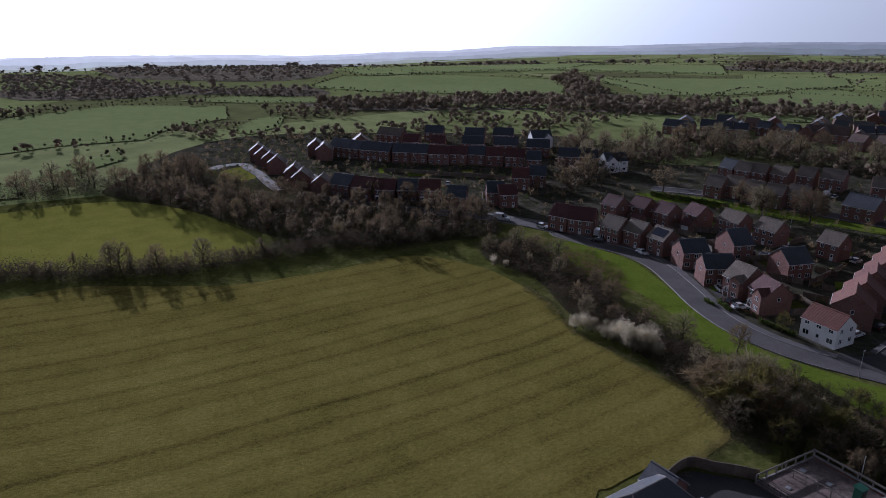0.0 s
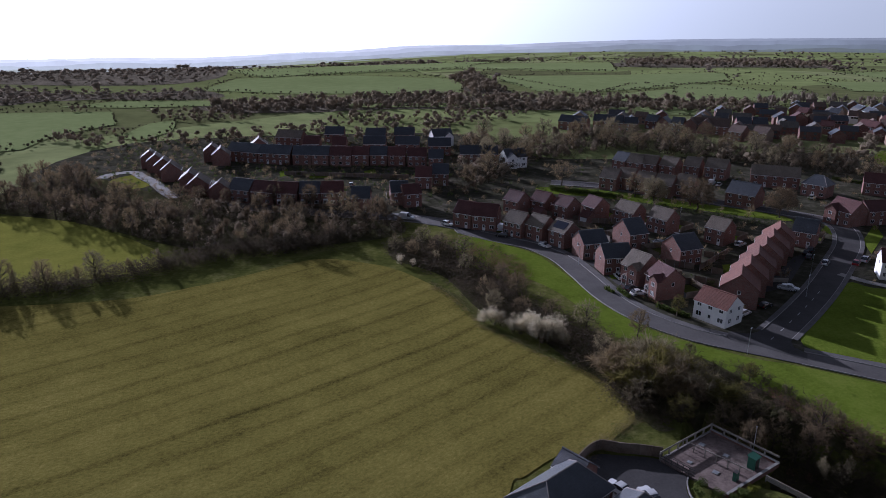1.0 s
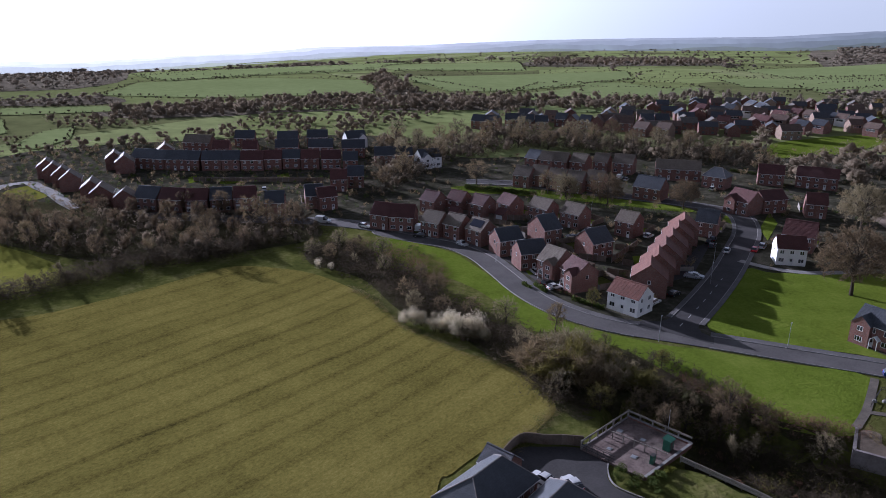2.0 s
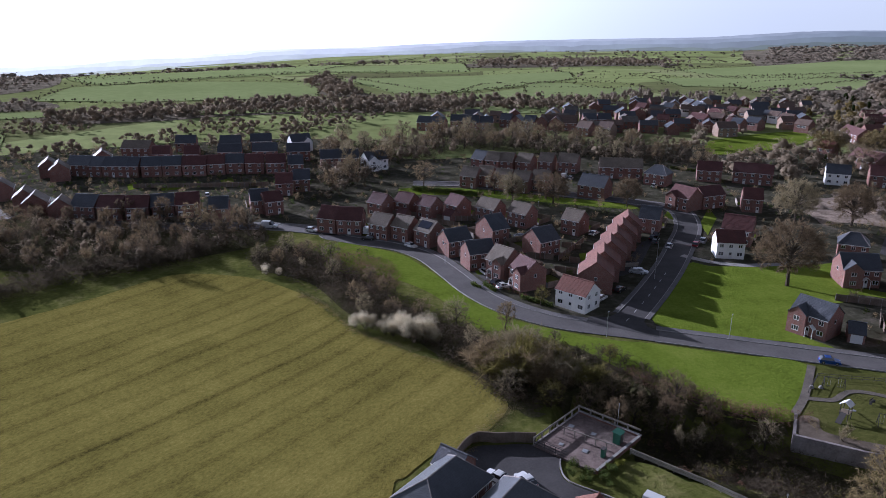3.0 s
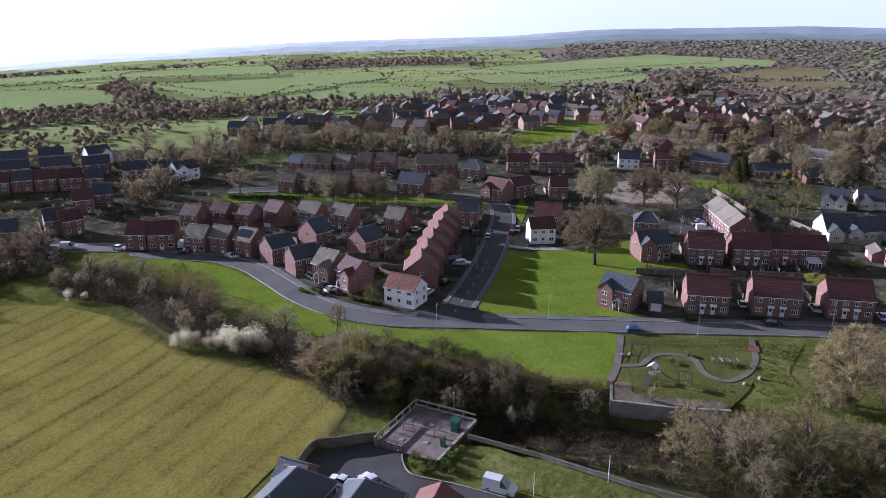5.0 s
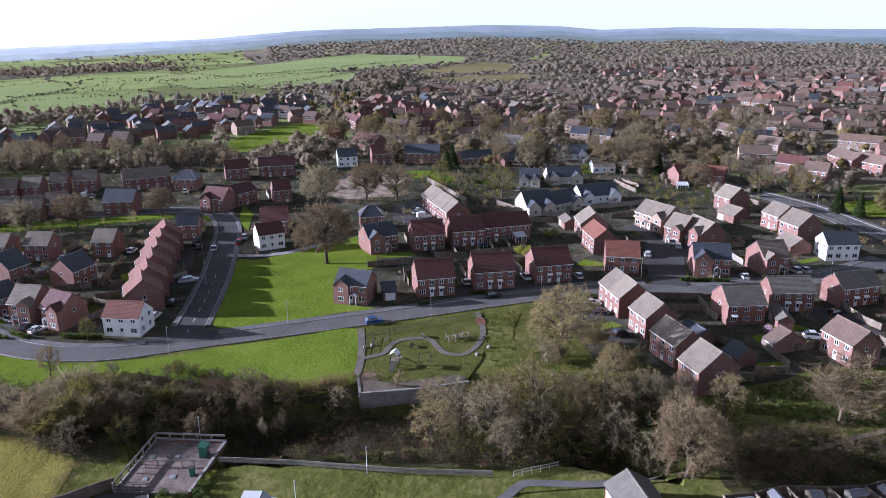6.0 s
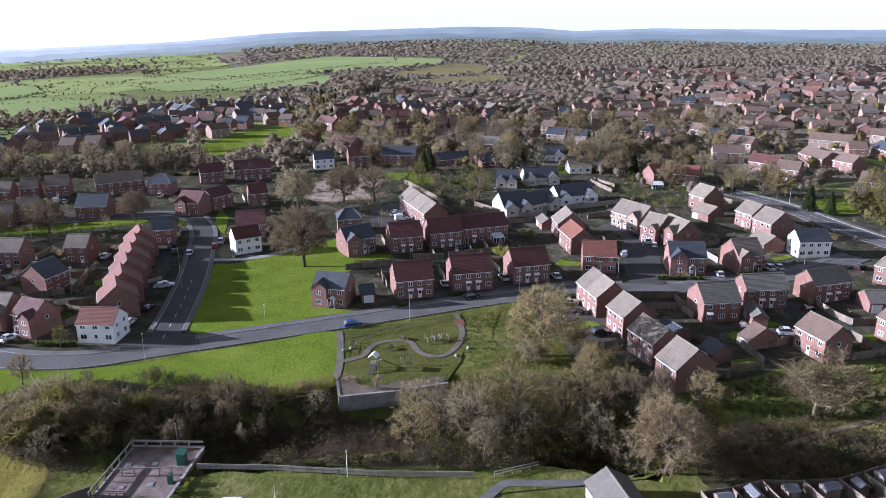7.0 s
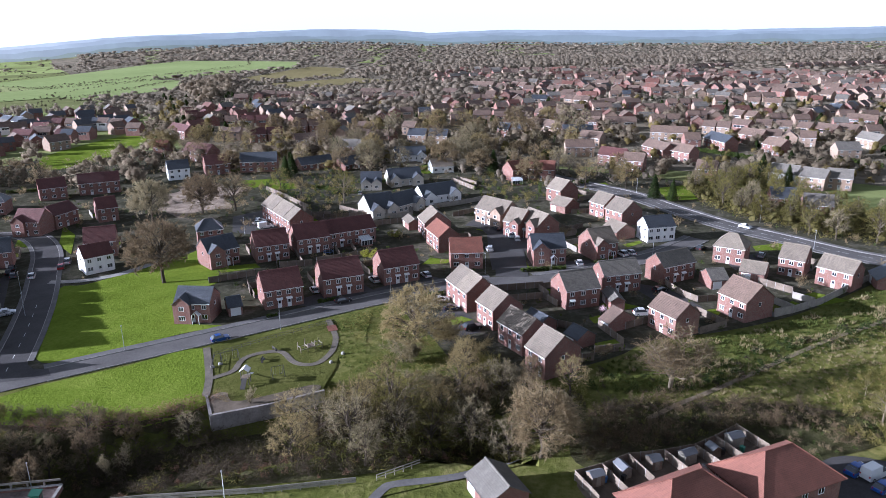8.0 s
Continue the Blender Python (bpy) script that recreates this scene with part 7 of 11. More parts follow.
RIGHT_WOOD = [(50.3, 132.6), (63.9, 130.0), (78.0, 118.1), (81.8, 103.5), (84.7, 93.6), (92.4, 86.0), (87.8, 79.9), (79.5, 84.3), (69.6, 93.4), (69.4, 96.7), (62.0, 104.2), (52.0, 100.8), (49.6, 105.0), (48.4, 117.0)]
MID_WOOD = [(71.2, 94.3), (83.4, 77.5), (90.9, 69.5), (99.2, 67.8), (114.0, 61.5), (109.1, 47.1), (105.6, 37.1), (100.2, 33.1), (92.8, 39.6), (84.1, 50.0), (73.0, 69.6), (64.1, 85.9)]
COPSE_WOOD = [(93, 71), (99.2, 67.8), (114.0, 61.5), (109.1, 47.1), (105.6, 37.1), (100.2, 33.1), (92.8, 39.6), (87, 49), (86, 62)]
MID2_WOOD = [(115.2, 45.3), (129.0, 45.1), (124.1, 37.6), (123.4, 30.9), (122.3, 21.6), (110.1, 19.5), (99.2, 23.6), (101.0, 33.3)]
LOW_WOOD = [(117.3, 18.4), (125.9, 4.4), (132.3, -14.8), (130.9, -22.0), (123.0, -14.0), (121.2, -5.4), (115.6, -0.8), (111.8, 2.8), (108.4, 7.2), (105.2, 12.3), (101.2, 16.0), (104.0, 20.0)]
BR_WOOD = [(142.3, -23.1), (153.6, -33.0), (163.0, -43.7), (125.2, -36.2), (120.0, -27.5), (125.2, -22.3)]
BACK_WOOD = [(64.7, 385.6), (91.1, 379.1), (118.2, 383.6), (143.0, 389.4), (184.0, 368.5), (213.5, 325.0), (233.9, 288.5), (221.4, 273.2), (181.3, 306.0), (169.3, 322.8), (133.1, 350.1), (111.4, 334.3), (84.1, 321.4), (53.7, 279.4), (40.7, 264.4)]
STREET_WOOD = [(75.2, 278.1), (96.6, 265.0), (118.0, 240.9), (141.3, 217.2), (137.8, 212.0), (115.0, 235.1), (94.1, 258.6), (73.2, 271.5)]
FAR1_WOOD = [(324, 310), (372, 282), (417, 211), (463.6, 126.5), (473.3, 92.8), (360.5, 67.6), (349.4, 92.4), (357.0, 135.8), (370.7, 186.4), (297.1, 172.7), (266.2, 201.0), (276.4, 260.8)]
FAR2_WOOD = [(304.0, 189.7), (355.8, 138.2), (350.4, 105.4), (331.9, 72.2), (320.1, 32.3), (294.3, 40.4), (288.4, 86.5), (310.1, 131.9), (276.9, 150.3)]
FAR3_WOOD = [(311.9, 16.4), (330.9, 9.6), (335.1, -8.7), (300.4, -22.6), (285.0, -36.6), (276.1, -50.8), (246.0, -46.5), (248.7, -28.4), (271.1, 0.9), (296.6, 14.3)]

wood(STRIP_WOOD, 6.5, ["tall", "slim", "open"], ["twig", "twig_grey"], 0.42, 0.6, 1, "trees between pasture and road")
growth("thicket", scatter(STRIP_WOOD, 1.9, 2), 2.2, 4.2, "scrub", "dense leafless brown scrub beside the pasture", 2)
growth("bramble", scatter(BRUSH_WOOD, 1.5, 3), 0.7, 1.6, "twig_red", "low reddish bramble on the verge", 3, wide=1.4)
wood(RIGHT_WOOD, 7.0, ["open", "tall", "slim"], ["twig", "twig_grey", "twig_olive"], 0.34, 0.55, 4, "trees below the verge")
growth("thicket", scatter(RIGHT_WOOD, 2.1, 5), 2.0, 4.2, "scrub", "dense leafless brown scrub below the verge", 5, TREELETS, 1.3)
wood(COPSE_WOOD, 5.6, ["tall", "open", "open"], ["twig_grey", "twig_ochre", "twig_grey", "twig_olive"], 0.62, 0.95, 6, "trees below the playground")
growth("thicket", scatter(MID_WOOD, 2.1, 7), 1.8, 4.0, "scrub", "dense leafless brown scrub below the playground", 7, TREELETS, 1.35)
growth("bramble", scatter(MID_WOOD, 2.6, 136), 0.8, 1.9, "twig_red", "reddish dead bracken below the playground", 136, BUSHES, 1.5)
growth("ivy_thicket", scatter(MID_WOOD, 4.2, 8), 1.6, 3.2, "twig_olive", "olive-green ivy and bramble among bare scrub", 8)
wood(MID2_WOOD, 5.6, ["open", "tall", "oak"], ["twig_ochre", "twig", "twig_grey"], 0.62, 0.95, 9, "trees on the bank")
growth("thicket", scatter(MID2_WOOD, 2.0, 10), 1.4, 3.2, "twig_olive", "olive-brown scrub on the bank", 10)
area("woodland_floor", [(117.3, 18.4), (125.9, 4.4), (132.3, -14.8), (130.9, -24.0), (119.5, -8.0), (114.5, -1.5), (107.5, 6.5), (99.5, 15.0), (104.0, 20.0)], 0.128, MAT["litter"], "leaf litter and bare earth behind back yards", "ground", cell=4)
growth("bramble", scatter(LOW_WOOD, 2.5, 11), 1.6, 4.8, "twig_brown", "low brown shrubs behind garden fences", 11, TREELETS, 1.2)
growth("bramble", scatter(LOW_WOOD, 2.3, 134), 1.4, 4.0, "scrub", "dark bare scrub behind garden fences", 134, TREELETS, 1.3)
growth("bramble", scatter(LOW_WOOD, 2.4, 111), 0.8, 2.0, "ivy", "yellow-green undergrowth behind garden fences", 111, BUSHES, 1.3)
# scrub patch; its dark litter floor also stands in for the shadow here
SHADOWED_SCRUB = [(119.5, -8.5), (126.0, -10.0), (131.5, -19.0), (134.5, -26.0), (125.0, -28.5), (118.5, -22.0), (112.5, -15.0)]
area("woodland_floor", SHADOWED_SCRUB, 0.136, MAT["litter"], "dark leaf litter standing in for shadow beside the car park", "ground", cell=4)
growth("bramble", scatter(SHADOWED_SCRUB, 2.3, 132), 1.2, 3.0, "twig_brown", "dark brown scrub beside the car park", 132, TREELETS, 1.2)
growth("bramble", scatter(SHADOWED_SCRUB, 2.6, 133), 0.6, 1.5, "hedge", "dark green brambles beside the car park", 133, BUSHES, 1.4)
growth("thicket", scatter(BR_WOOD, 2.6, 12), 2.2, 4.4, "twig_olive", "olive willow scrub beside the meadow", 12, TREELETS, 1.1)
wood(BR_WOOD, 9.0, ["slim", "open"], ["twig_olive", "twig_grey"], 0.5, 0.7, 13, "willows beside the meadow", "bark_pale")
growth("hedge", along(HEDGE_WOOD, 0.55, 4.2, 14), 2.6, 4.8, "scrub", "tall leafless field hedge", 14)
wood([(-128, 170), (-100, 174), (-66, 180), (-48, 194), (-52, 198), (-70, 186), (-100, 180), (-128, 178)], 5.5, ["slim", "tall"], ["twig", "twig_grey"], 0.62, 0.85, 15, "hedgerow trees")
tree("open", -86, 180.7, 0.75, "twig", 1, 40)
GLADE = [(-58, 275), (-52, 246), (-86, 270), (-104, 298), (-104, 325), (-85, 322)]
wood(WOOD_WOOD, 7.5, ["tall", "open", "slim"], ["twig_brown", "twig", "twig_brown"], 0.6, 0.92, 16, "trees of the wood behind the pasture", skip=[GLADE])
growth("bramble", scatter(GLADE[:4], 2.6, 135), 0.8, 2.0, "scrub", "low scrub at the edge of the estate", 135)
area("lawn", [(-95.4, 301.5), (-89.8, 312.5), (-85.0, 304.5), (-77.8, 292.6), (-84.8, 287.3)], 0.14, MAT["pasture"], "small green lawn beside an access road", "lawn", cell=4)
growth("thicket", scatter(WOOD_WOOD, 3.3, 17, [GLADE]), 2.0, 4.2, "scrub", "dense bare undergrowth of the wood", 17)
wood(LEFT_WOOD, 9.0, ["tall", "open"], ["twig", "twig_grey"], 0.6, 0.9, 18, "trees beyond the pasture")
growth("thicket", scatter(LEFT_WOOD, 3.4, 19), 2.4, 4.5, "scrub", "bare scrub beyond the pasture", 19)
PARK_GAP = [(225.1, 279.7), (243.2, 283.6), (264.8, 285.3), (314.0, 306.5), (355.6, 348.4), (330.0, 349.7), (270.1, 336.6)]  # an open view of the far green
CLEAR.append(PARK_GAP)
wood(BACK_WOOD, 11.5, ["tall", "open"], ["twig", "twig_grey"], 0.8, 1.15, 20, "trees behind the estate", skip=[PARK_GAP])
growth("thicket", scatter(BACK_WOOD, 4.6, 21, [PARK_GAP]), 3.0, 6.5, "scrub", "bare woodland edge behind the estate", 21)
growth("wood_edge", scatter(BACK_WOOD, 6.5, 121, [PARK_GAP]), 4.0, 8.5, "wood_brown", "dense bare woodland belt behind the estate", 121, BARE, 1.1)
growth("wood_edge", scatter(WOOD_WOOD, 6.0, 122, [GLADE]), 3.0, 6.5, "wood_brown", "dense bare trees of the wood behind the pasture", 122, BARE, 1.1)
growth("wood_edge", scatter(FAR3_WOOD, 4.6, 123), 3.5, 7.5, "wood_olive", "dense olive-brown trees beside the through road", 123, BARE, 1.2)
growth("wood_edge", scatter(FAR2_WOOD, 9.0, 124), 3.0, 8.0, "wood_dull", "bare trees between the far houses", 124, CLUMPS, 1.1)
VERGE_BANK = [(24.0, 215.0), (31.1, 212.0), (43.0, 202.6), (48.3, 189.1), (46.2, 179.1), (39.2, 179.9), (34.9, 189.4), (26.0, 203.0)]
growth("bramble", [p for p in scatter(VERGE_BANK, 1.5, 125) if noise.noise(Vector((p[0] / 8, p[1] / 8, 5.0))) > -0.12], 0.6, 1.5, "hedge", "dark green ivy and brambles on the verge", 125, BUSHES, 1.5)
growth("bramble", [p for p in scatter(VERGE_BANK, 1.8, 126) if noise.noise(Vector((p[0] / 8, p[1] / 8, 5.0))) < 0.1], 0.6, 1.6, "twig_red", "reddish dead bracken on the verge", 126, wide=1.3)
growth("hedge", scatter(STREET_WOOD, 2.2, 22), 1.2, 2.6, "hedge", "green hedge along the far street", 22)
FAR_GREEN = [(242, 299), (283, 332), (308, 340), (357, 348), (335, 326), (303, 314), (258, 294)]
wood(FAR1_WOOD, 16.0, ["tall", "open", "oak"], ["twig_grey", "twig_ochre", "twig"], 0.8, 1.15, 23, "trees between the far houses", skip=[FAR_GREEN, PARK_GAP])
growth("thicket", scatter(FAR1_WOOD, 6.2, 24, [FAR_GREEN, PARK_GAP]), 2.0, 5.0, "twig_ochre", "garden scrub and hedges among far houses", 24)
wood(FAR2_WOOD, 11.0, ["tall", "open", "oak"], ["twig_grey", "twig_ochre", "twig"], 0.8, 1.1, 25, "trees between the far houses")
wood(FAR3_WOOD, 7.5, ["tall", "open"], ["twig_grey", "twig_olive", "twig_olive"], 0.7, 1.0, 26, "trees beside the through road")
growth("thicket", scatter(FAR3_WOOD, 3.2, 27), 2.4, 5.0, "twig_olive", "tall olive-brown scrub beside the through road", 27)
BANK = [(137, 83), (146, 76), (141, 66), (128, 52), (120, 46), (114, 52), (119, 62), (128, 74)]
growth("bank_scrub", scatter(BANK, 2.4, 31), 0.6, 1.8, "hedge", "low green brambles on the bank", 31, wide=1.5)
growth("bank_scrub", scatter(BANK, 3.4, 32), 0.8, 2.4, "twig_olive", "olive-brown scrub on the bank", 32, wide=1.3)
MEADOW = [(118.9, 19.7), (128.4, 6.7), (142.3, -3.9), (158.9, -18.2), (186.1, -37.7), (197.7, -48.1), (124.5, -34.5), (124.1, -19.6), (124.4, -5.3), (111.6, 12.5)]
growth("tussocks", scatter(MEADOW, 1.15, 33), 0.3, 0.8, "straw", "dry grass tussocks in the meadow", 33, TUSSOCKS, 1.5)
growth("tussocks", scatter(MEADOW, 1.5, 37), 0.25, 0.7, "sward", "rank green grass in the meadow", 37, TUSSOCKS, 1.6)
LAWN_STRIP = [(61.7, 83.7), (66.8, 74.6), (74.3, 59.3), (83.0, 47.4), (91.0, 38.7), (99.3, 28.1), (96.8, 25.9), (81.2, 43.4), (78.6, 43.8), (53.4, 81.9)]
growth("tussocks", scatter(LAWN_STRIP, 1.2, 38), 0.1, 0.32, "sward", "tufty grass of the rough lawn", 38, TUSSOCKS, 2.0)
SLOPE = [(125.3, 21.0), (127.7, 8.7), (133.8, -1.1), (153.1, -17.9), (171.4, -34.7), (195, -46), (205, -38), (182.0, -24), (165, -8), (150, 8), (137.8, 19.6)]
growth("tussocks", scatter(SLOPE, 1.1, 39), 0.3, 0.9, "sward", "rank green grass and nettles below garden fences", 39, TUSSOCKS, 1.5)
growth("tussocks", [p for p in scatter(SLOPE, 1.2, 40) if noise.noise(Vector((p[0] / 7, p[1] / 7, 1.0))) > 0.08], 0.5, 1.3, "straw", "standing dead grass below garden fences", 40, TUSSOCKS, 1.1)
growth("tussocks", scatter([(134.5, 81.3), (144.0, 77.4), (128.5, 70.6), (122.5, 59.7), (114.6, 46.2), (105.3, 39.0), (102.1, 43.9), (110.7, 56.1), (116.2, 69.4)], 1.2, 41), 0.25, 0.7, "sward", "rank green grass on the bank", 41, TUSSOCKS, 1.6)
growth("tussocks", scatter(MEADOW, 3.8, 34), 0.25, 0.8, "hedge", "green weeds and nettles in the meadow", 34, wide=2.4)
EDGE = smooth([(19.8, 174.4), (26.0, 161.3), (28.5, 148.3), (34.1, 138.9), (39.2, 130.8), (44.3, 124.9), (47.5, 118.5), (49.2, 111.6), (48.3, 105.4), (43.3, 100.6), (37.3, 96.1), (33.2, 93.9)])
growth("tussocks", along(EDGE, 0.5, 1.1, 35), 0.25, 0.7, "twig_ochre", "dry grass tussocks along the pasture edge", 35, wide=2.2)
growth("tussocks", along(EDGE, 0.8, 1.6, 36), 0.25, 0.8, "hedge", "green weeds along the pasture edge", 36, wide=2.2)
growth("thicket", scatter([(80.5, 75.0), (79.0, 85.5), (87.5, 84.5), (91.5, 80.8), (98.0, 74.0), (95, 69.5), (87.0, 68.0)], 1.5, 127), 1.2, 2.8, "scrub", "dark tangled scrub at the foot of a wall", 127)
growth("ivy_thicket", scatter(COPSE_WOOD, 3.4, 128), 2.4, 5.2, "ivy", "ivy-clad stems and yellow-green undergrowth", 128, wide=0.7)
growth("thicket", along([(95.5, 87.0), (89.5, 89.5), (84.0, 95.0), (79.5, 102.0), (76.5, 111.0)], 0.5, 1.8, 131), 1.0, 2.3, "twig_red", "reddish-brown scrub along the foot of the verge", 131)
FRONT_HEDGE = [(68.3, 166.5), (70.6, 160.0), (73.6, 153.0), (77.0, 147.6)]
growth("front_hedge", along(FRONT_HEDGE, 0.7, 0.45, 129), 0.9, 1.5, "twig_red", "reddish garden hedge behind the footway", 129, BUSHES, 1.1)
growth("front_hedge", along(FRONT_HEDGE, 1.2, 0.5, 130), 0.8, 1.4, "hedge", "green shrubs in front gardens", 130, BUSHES, 1.2)
for i, (x, y) in enumerate([(60, 107), (63.5, 103), (66.5, 99.5), (64.5, 95.5), (70, 98), (73.5, 101.5), (74.5, 94.5), (78, 97.5), (78.5, 90), (82, 92.5), (69, 104), (72.5, 88.5)]):
    tree(("tall", "open", "slim")[i % 3], x, y, 0.56 + 0.05 * (i % 4), ("twig_brown", "twig", "twig_grey")[i % 3], i % 3, 53 * i, group="trees below the verge")
# single trees
for i, (x, y, k) in enumerate([(49.5, 118, 1.35), (52.5, 114.5, 1.5), (55.5, 117, 1.45), (57, 112, 1.3), (60, 115, 1.35), (62.5, 111, 1.15), (53, 121, 1.2), (65, 108, 1.0), (57, 121.5, 1.25)]):
    tree("shrub_wide", x, y, k * 1.3, ("twig", "twig_olive", "twig_grey")[i % 3], i % 3, 47 * i)
tree("open", 97.0, 55.5, 1.15, "twig_ochre", 0, 20)
tree("open", 99.5, 49.0, 1.2, "twig_olive", 1, 130)
tree("tall", 103.5, 43.0, 1.05, "twig_ochre", 2, 240)
tree("open", 93.5, 61.0, 0.95, "twig_grey", 1, 300)
tree("open", 105.0, 53.0, 1.1, "twig_ochre", 2, 75)
tree("shrub_wide", 126.9, 46.1, 1.35, "twig_ochre", 0, 0)
tree("shrub_wide", 118.2, 38.8, 1.50, "twig_olive", 1, 50)
tree("shrub_wide", 135.8, 54.1, 1.20, "twig_ochre", 2, 100)
tree("shrub_wide", 123.2, 58.7, 1.20, "twig_grey", 0, 150)
tree("shrub_wide", 109.0, 58.8, 1.30, "twig_ochre", 1, 200)
tree("shrub_wide", 114.9, 49.8, 1.30, "twig_grey", 2, 250)
tree("open", 236.6, 136.7, 1.05, "twig_olive", 1, 15, "bark_pale")
tree("conifer", 267, 183, 0.9, "green", 0, 130)
tree("open", 252, 176, 0.75, "twig_olive", 2, 15)
tree("open", 243, 160, 0.6, "twig_ochre", 0, 75)
tree("bush", 200.9, 98.6, 1.6, "limegreen", 1, 0)
tree("oak", 142.5, 139.4, 1.4, "twig_brown", 0, 10)
tree("oak", 126.6, 57.8, 1.15, "twig_ochre", 1, 80)
tree("old", 130.9, 6.5, 1.12, "twig", 0, 30, "bark_pale")
tree("oak", 99.9, 23.8, 1.0, "twig", 2, 0)
tree("oak", 121.3, 232.8, 0.95, "twig_brown", 1, 0)
tree("oak", 147.0, 223.1, 0.82, "twig_brown", 0, 70)
tree("open", 85, 276, 0.95, "twig", 2, 0)
tree("oak", 108.3, 239.7, 0.85, "twig_grey", 2, 60)
tree("open", 108, 256, 0.85, "twig", 1, 30)
tree("open", 213.1, 169.3, 1.25, "twig", 0, 200)
tree("oak", 205, 178, 1.15, "twig_brown", 2, 20)
tree("oak", 188, 185, 1.15, "twig_grey", 0, 20)
tree("open", 222, 188, 1.0, "twig", 1, 120)
tree("tall", 75, 147, 0.5, "twig_olive", 0, 0)
tree("tall", 61, 136, 0.62, "twig", 1, 0)
tree("slim", 97, 78, 0.7, "twig_grey", 1, 0)
tree("conifer", 308, 100, 0.95, "green", 0, 0)
tree("conifer", 316, 95, 0.8, "green", 1, 0)
tree("conifer", 275, 185, 0.9, "green", 1, 50)
tree("conifer", 285, 27, 0.85, "green", 0, 0)
tree("conifer", 283, 20, 0.7, "green", 1, 0)
tree("conifer", 330, -12, 1.0, "green", 0, 0)
tree("conifer", 325, -22, 0.8, "green", 1, 90)
tree("bush", 250, 20, 2.2, "twig_ochre", 0, 0)
tree("bush", 178.5, 96, 1.9, "limegreen", 1, 0)
tree("cherry", 161, 24.5, 1.0, "pinkblossom", 0, 0)
for i in range(9):
    tree("blossom", 29.5 + 1.75 * i + 0.4 * (i % 2), 148.5 - 1.9 * i + 0.9 * (i % 3), (0.8, 0.95, 0.9, 1.0, 0.9, 1.4, 1.5, 1.45, 1.0)[i], "blossom", i % 3, 40 * i)
tree("blossom", 14.0, 190.0, 0.7, "blossom", 1, 10)
tree("blossom", 17.0, 187.5, 0.6, "blossom", 2, 80)
for x, y in [(149, -21), (157, -28), (166, -25), (163, -35)]:
    tree("sapling", x, y, 1.0, "twig_grey", 0, x)

def belt(poly, gap, low, high, material, label, seed, shapes, wide):
    """A far wood: its brown floor and the crowns packed over it."""
    area("woodland_floor", poly, 0.2 + 0.008 * (seed - 17), MAT["canopy"], "brown floor of a far bare wood", "ground", cell=60.0, wobble=3.0)
    growth("far_wood", scatter(poly, gap, seed), low, high, material, label, seed, shapes, wide)


belt([(-328, 543), (-244, 543), (-202, 577), (-99, 577), (-119, 638), (-215, 617), (-378, 723), (-436, 729)], 6.5, 3.0, 6.0, "wood_dull", "far bare woodland", 17, SPECKS, 2.0)
belt([(-102, 542), (2.7, 576.6), (98, 592), (192, 558), (318, 525), (285, 469), (160, 496), (45.8, 510.5), (-70.6, 496.6)], 6.5, 4, 9, "wood_brown", "far bare woodland belt", 18, CLUMPS, 1.4)
belt([(101, 713), (140, 816), (135, 661), (138, 607), (105, 608)], 6, 5, 10, "wood_brown", "far dark spinney", 19, SPECKS, 1.4)
belt([(-549, 1161), (-485, 1178), (-188, 1353), (-137, 929), (-133, 714), (-239, 688), (-348, 755)], 13, 3.5, 6.0, "wood_dull", "far bare woodland on the rise", 20, SPECKS, 2.3)
belt([(364, 950), (604, 960), (728, 991), (740, 1178), (473, 1180)], 11, 7, 12, "wood_brown", "far bare woodland on the rise", 21, SPECKS, 1.4)
belt([(580, 514), (722, 565), (557, 436), (486, 412)], 6.5, 7, 13, "wood_brown", "far spinney", 22, SPECKS, 1.4)
belt([(481, 377), (665, 304), (966, 215), (1188, 68), (956, 52), (842, 187), (489, 223), (447, 293)], 8.0, 5, 11, "wood_dull", "far bare woodland behind the houses", 23, SPECKS, 1.7)
belt([(992, 368), (1426, 213), (1662, -252), (1384, -212), (1176, 175), (957, 290)], 12, 7, 13, "wood_dull", "far bare woodland", 24, SPECKS, 1.4)
belt([(832, 459), (1306, 407), (1532, 91), (1239, 71), (982, 290), (788, 361)], 11, 7, 13, "wood_dull", "far bare woodland", 25, SPECKS, 1.4)
belt([(-334, 2447), (-40, 2549), (257, 1947), (153, 1306), (-104, 1309), (-163, 1180)], 19, 6, 11, "wood_dull", "far woodland by the skyline", 26, SPECKS, 1.8)
growth("far_hedge", along([(212, 607), (295, 646), (382, 697), (428, 715)], 4.0, 1.5, 1), 1.2, 3.6, "wood_dark", "far field hedge with small trees", 61, BRUSH, 1.0)
growth("far_hedge", along([(-291, 478), (-235, 511), (-166, 563), (-98, 570)], 4.0, 1.5, 2), 1.2, 3.6, "wood_dark", "far field hedge with small trees", 62, BRUSH, 1.0)
growth("far_hedge", along([(-194.9, 362.7), (-166.0, 375.3), (-143.6, 414.7), (-135.2, 453.4)], 4.0, 1.5, 3), 1.2, 3.6, "wood_dark", "far field hedge with small trees", 63, BRUSH, 1.0)
growth("far_hedge", along([(-104, 745), (10, 818), (146, 892), (315, 836)], 4.0, 1.5, 4), 1.2, 3.6, "wood_dark", "far field hedge with small trees", 64, BRUSH, 1.0)
growth("far_hedge", along([(150, 796), (206, 592), (270, 674), (411, 652)], 4.0, 1.5, 5), 1.2, 3.6, "wood_dark", "far field hedge with small trees", 65, BRUSH, 1.0)
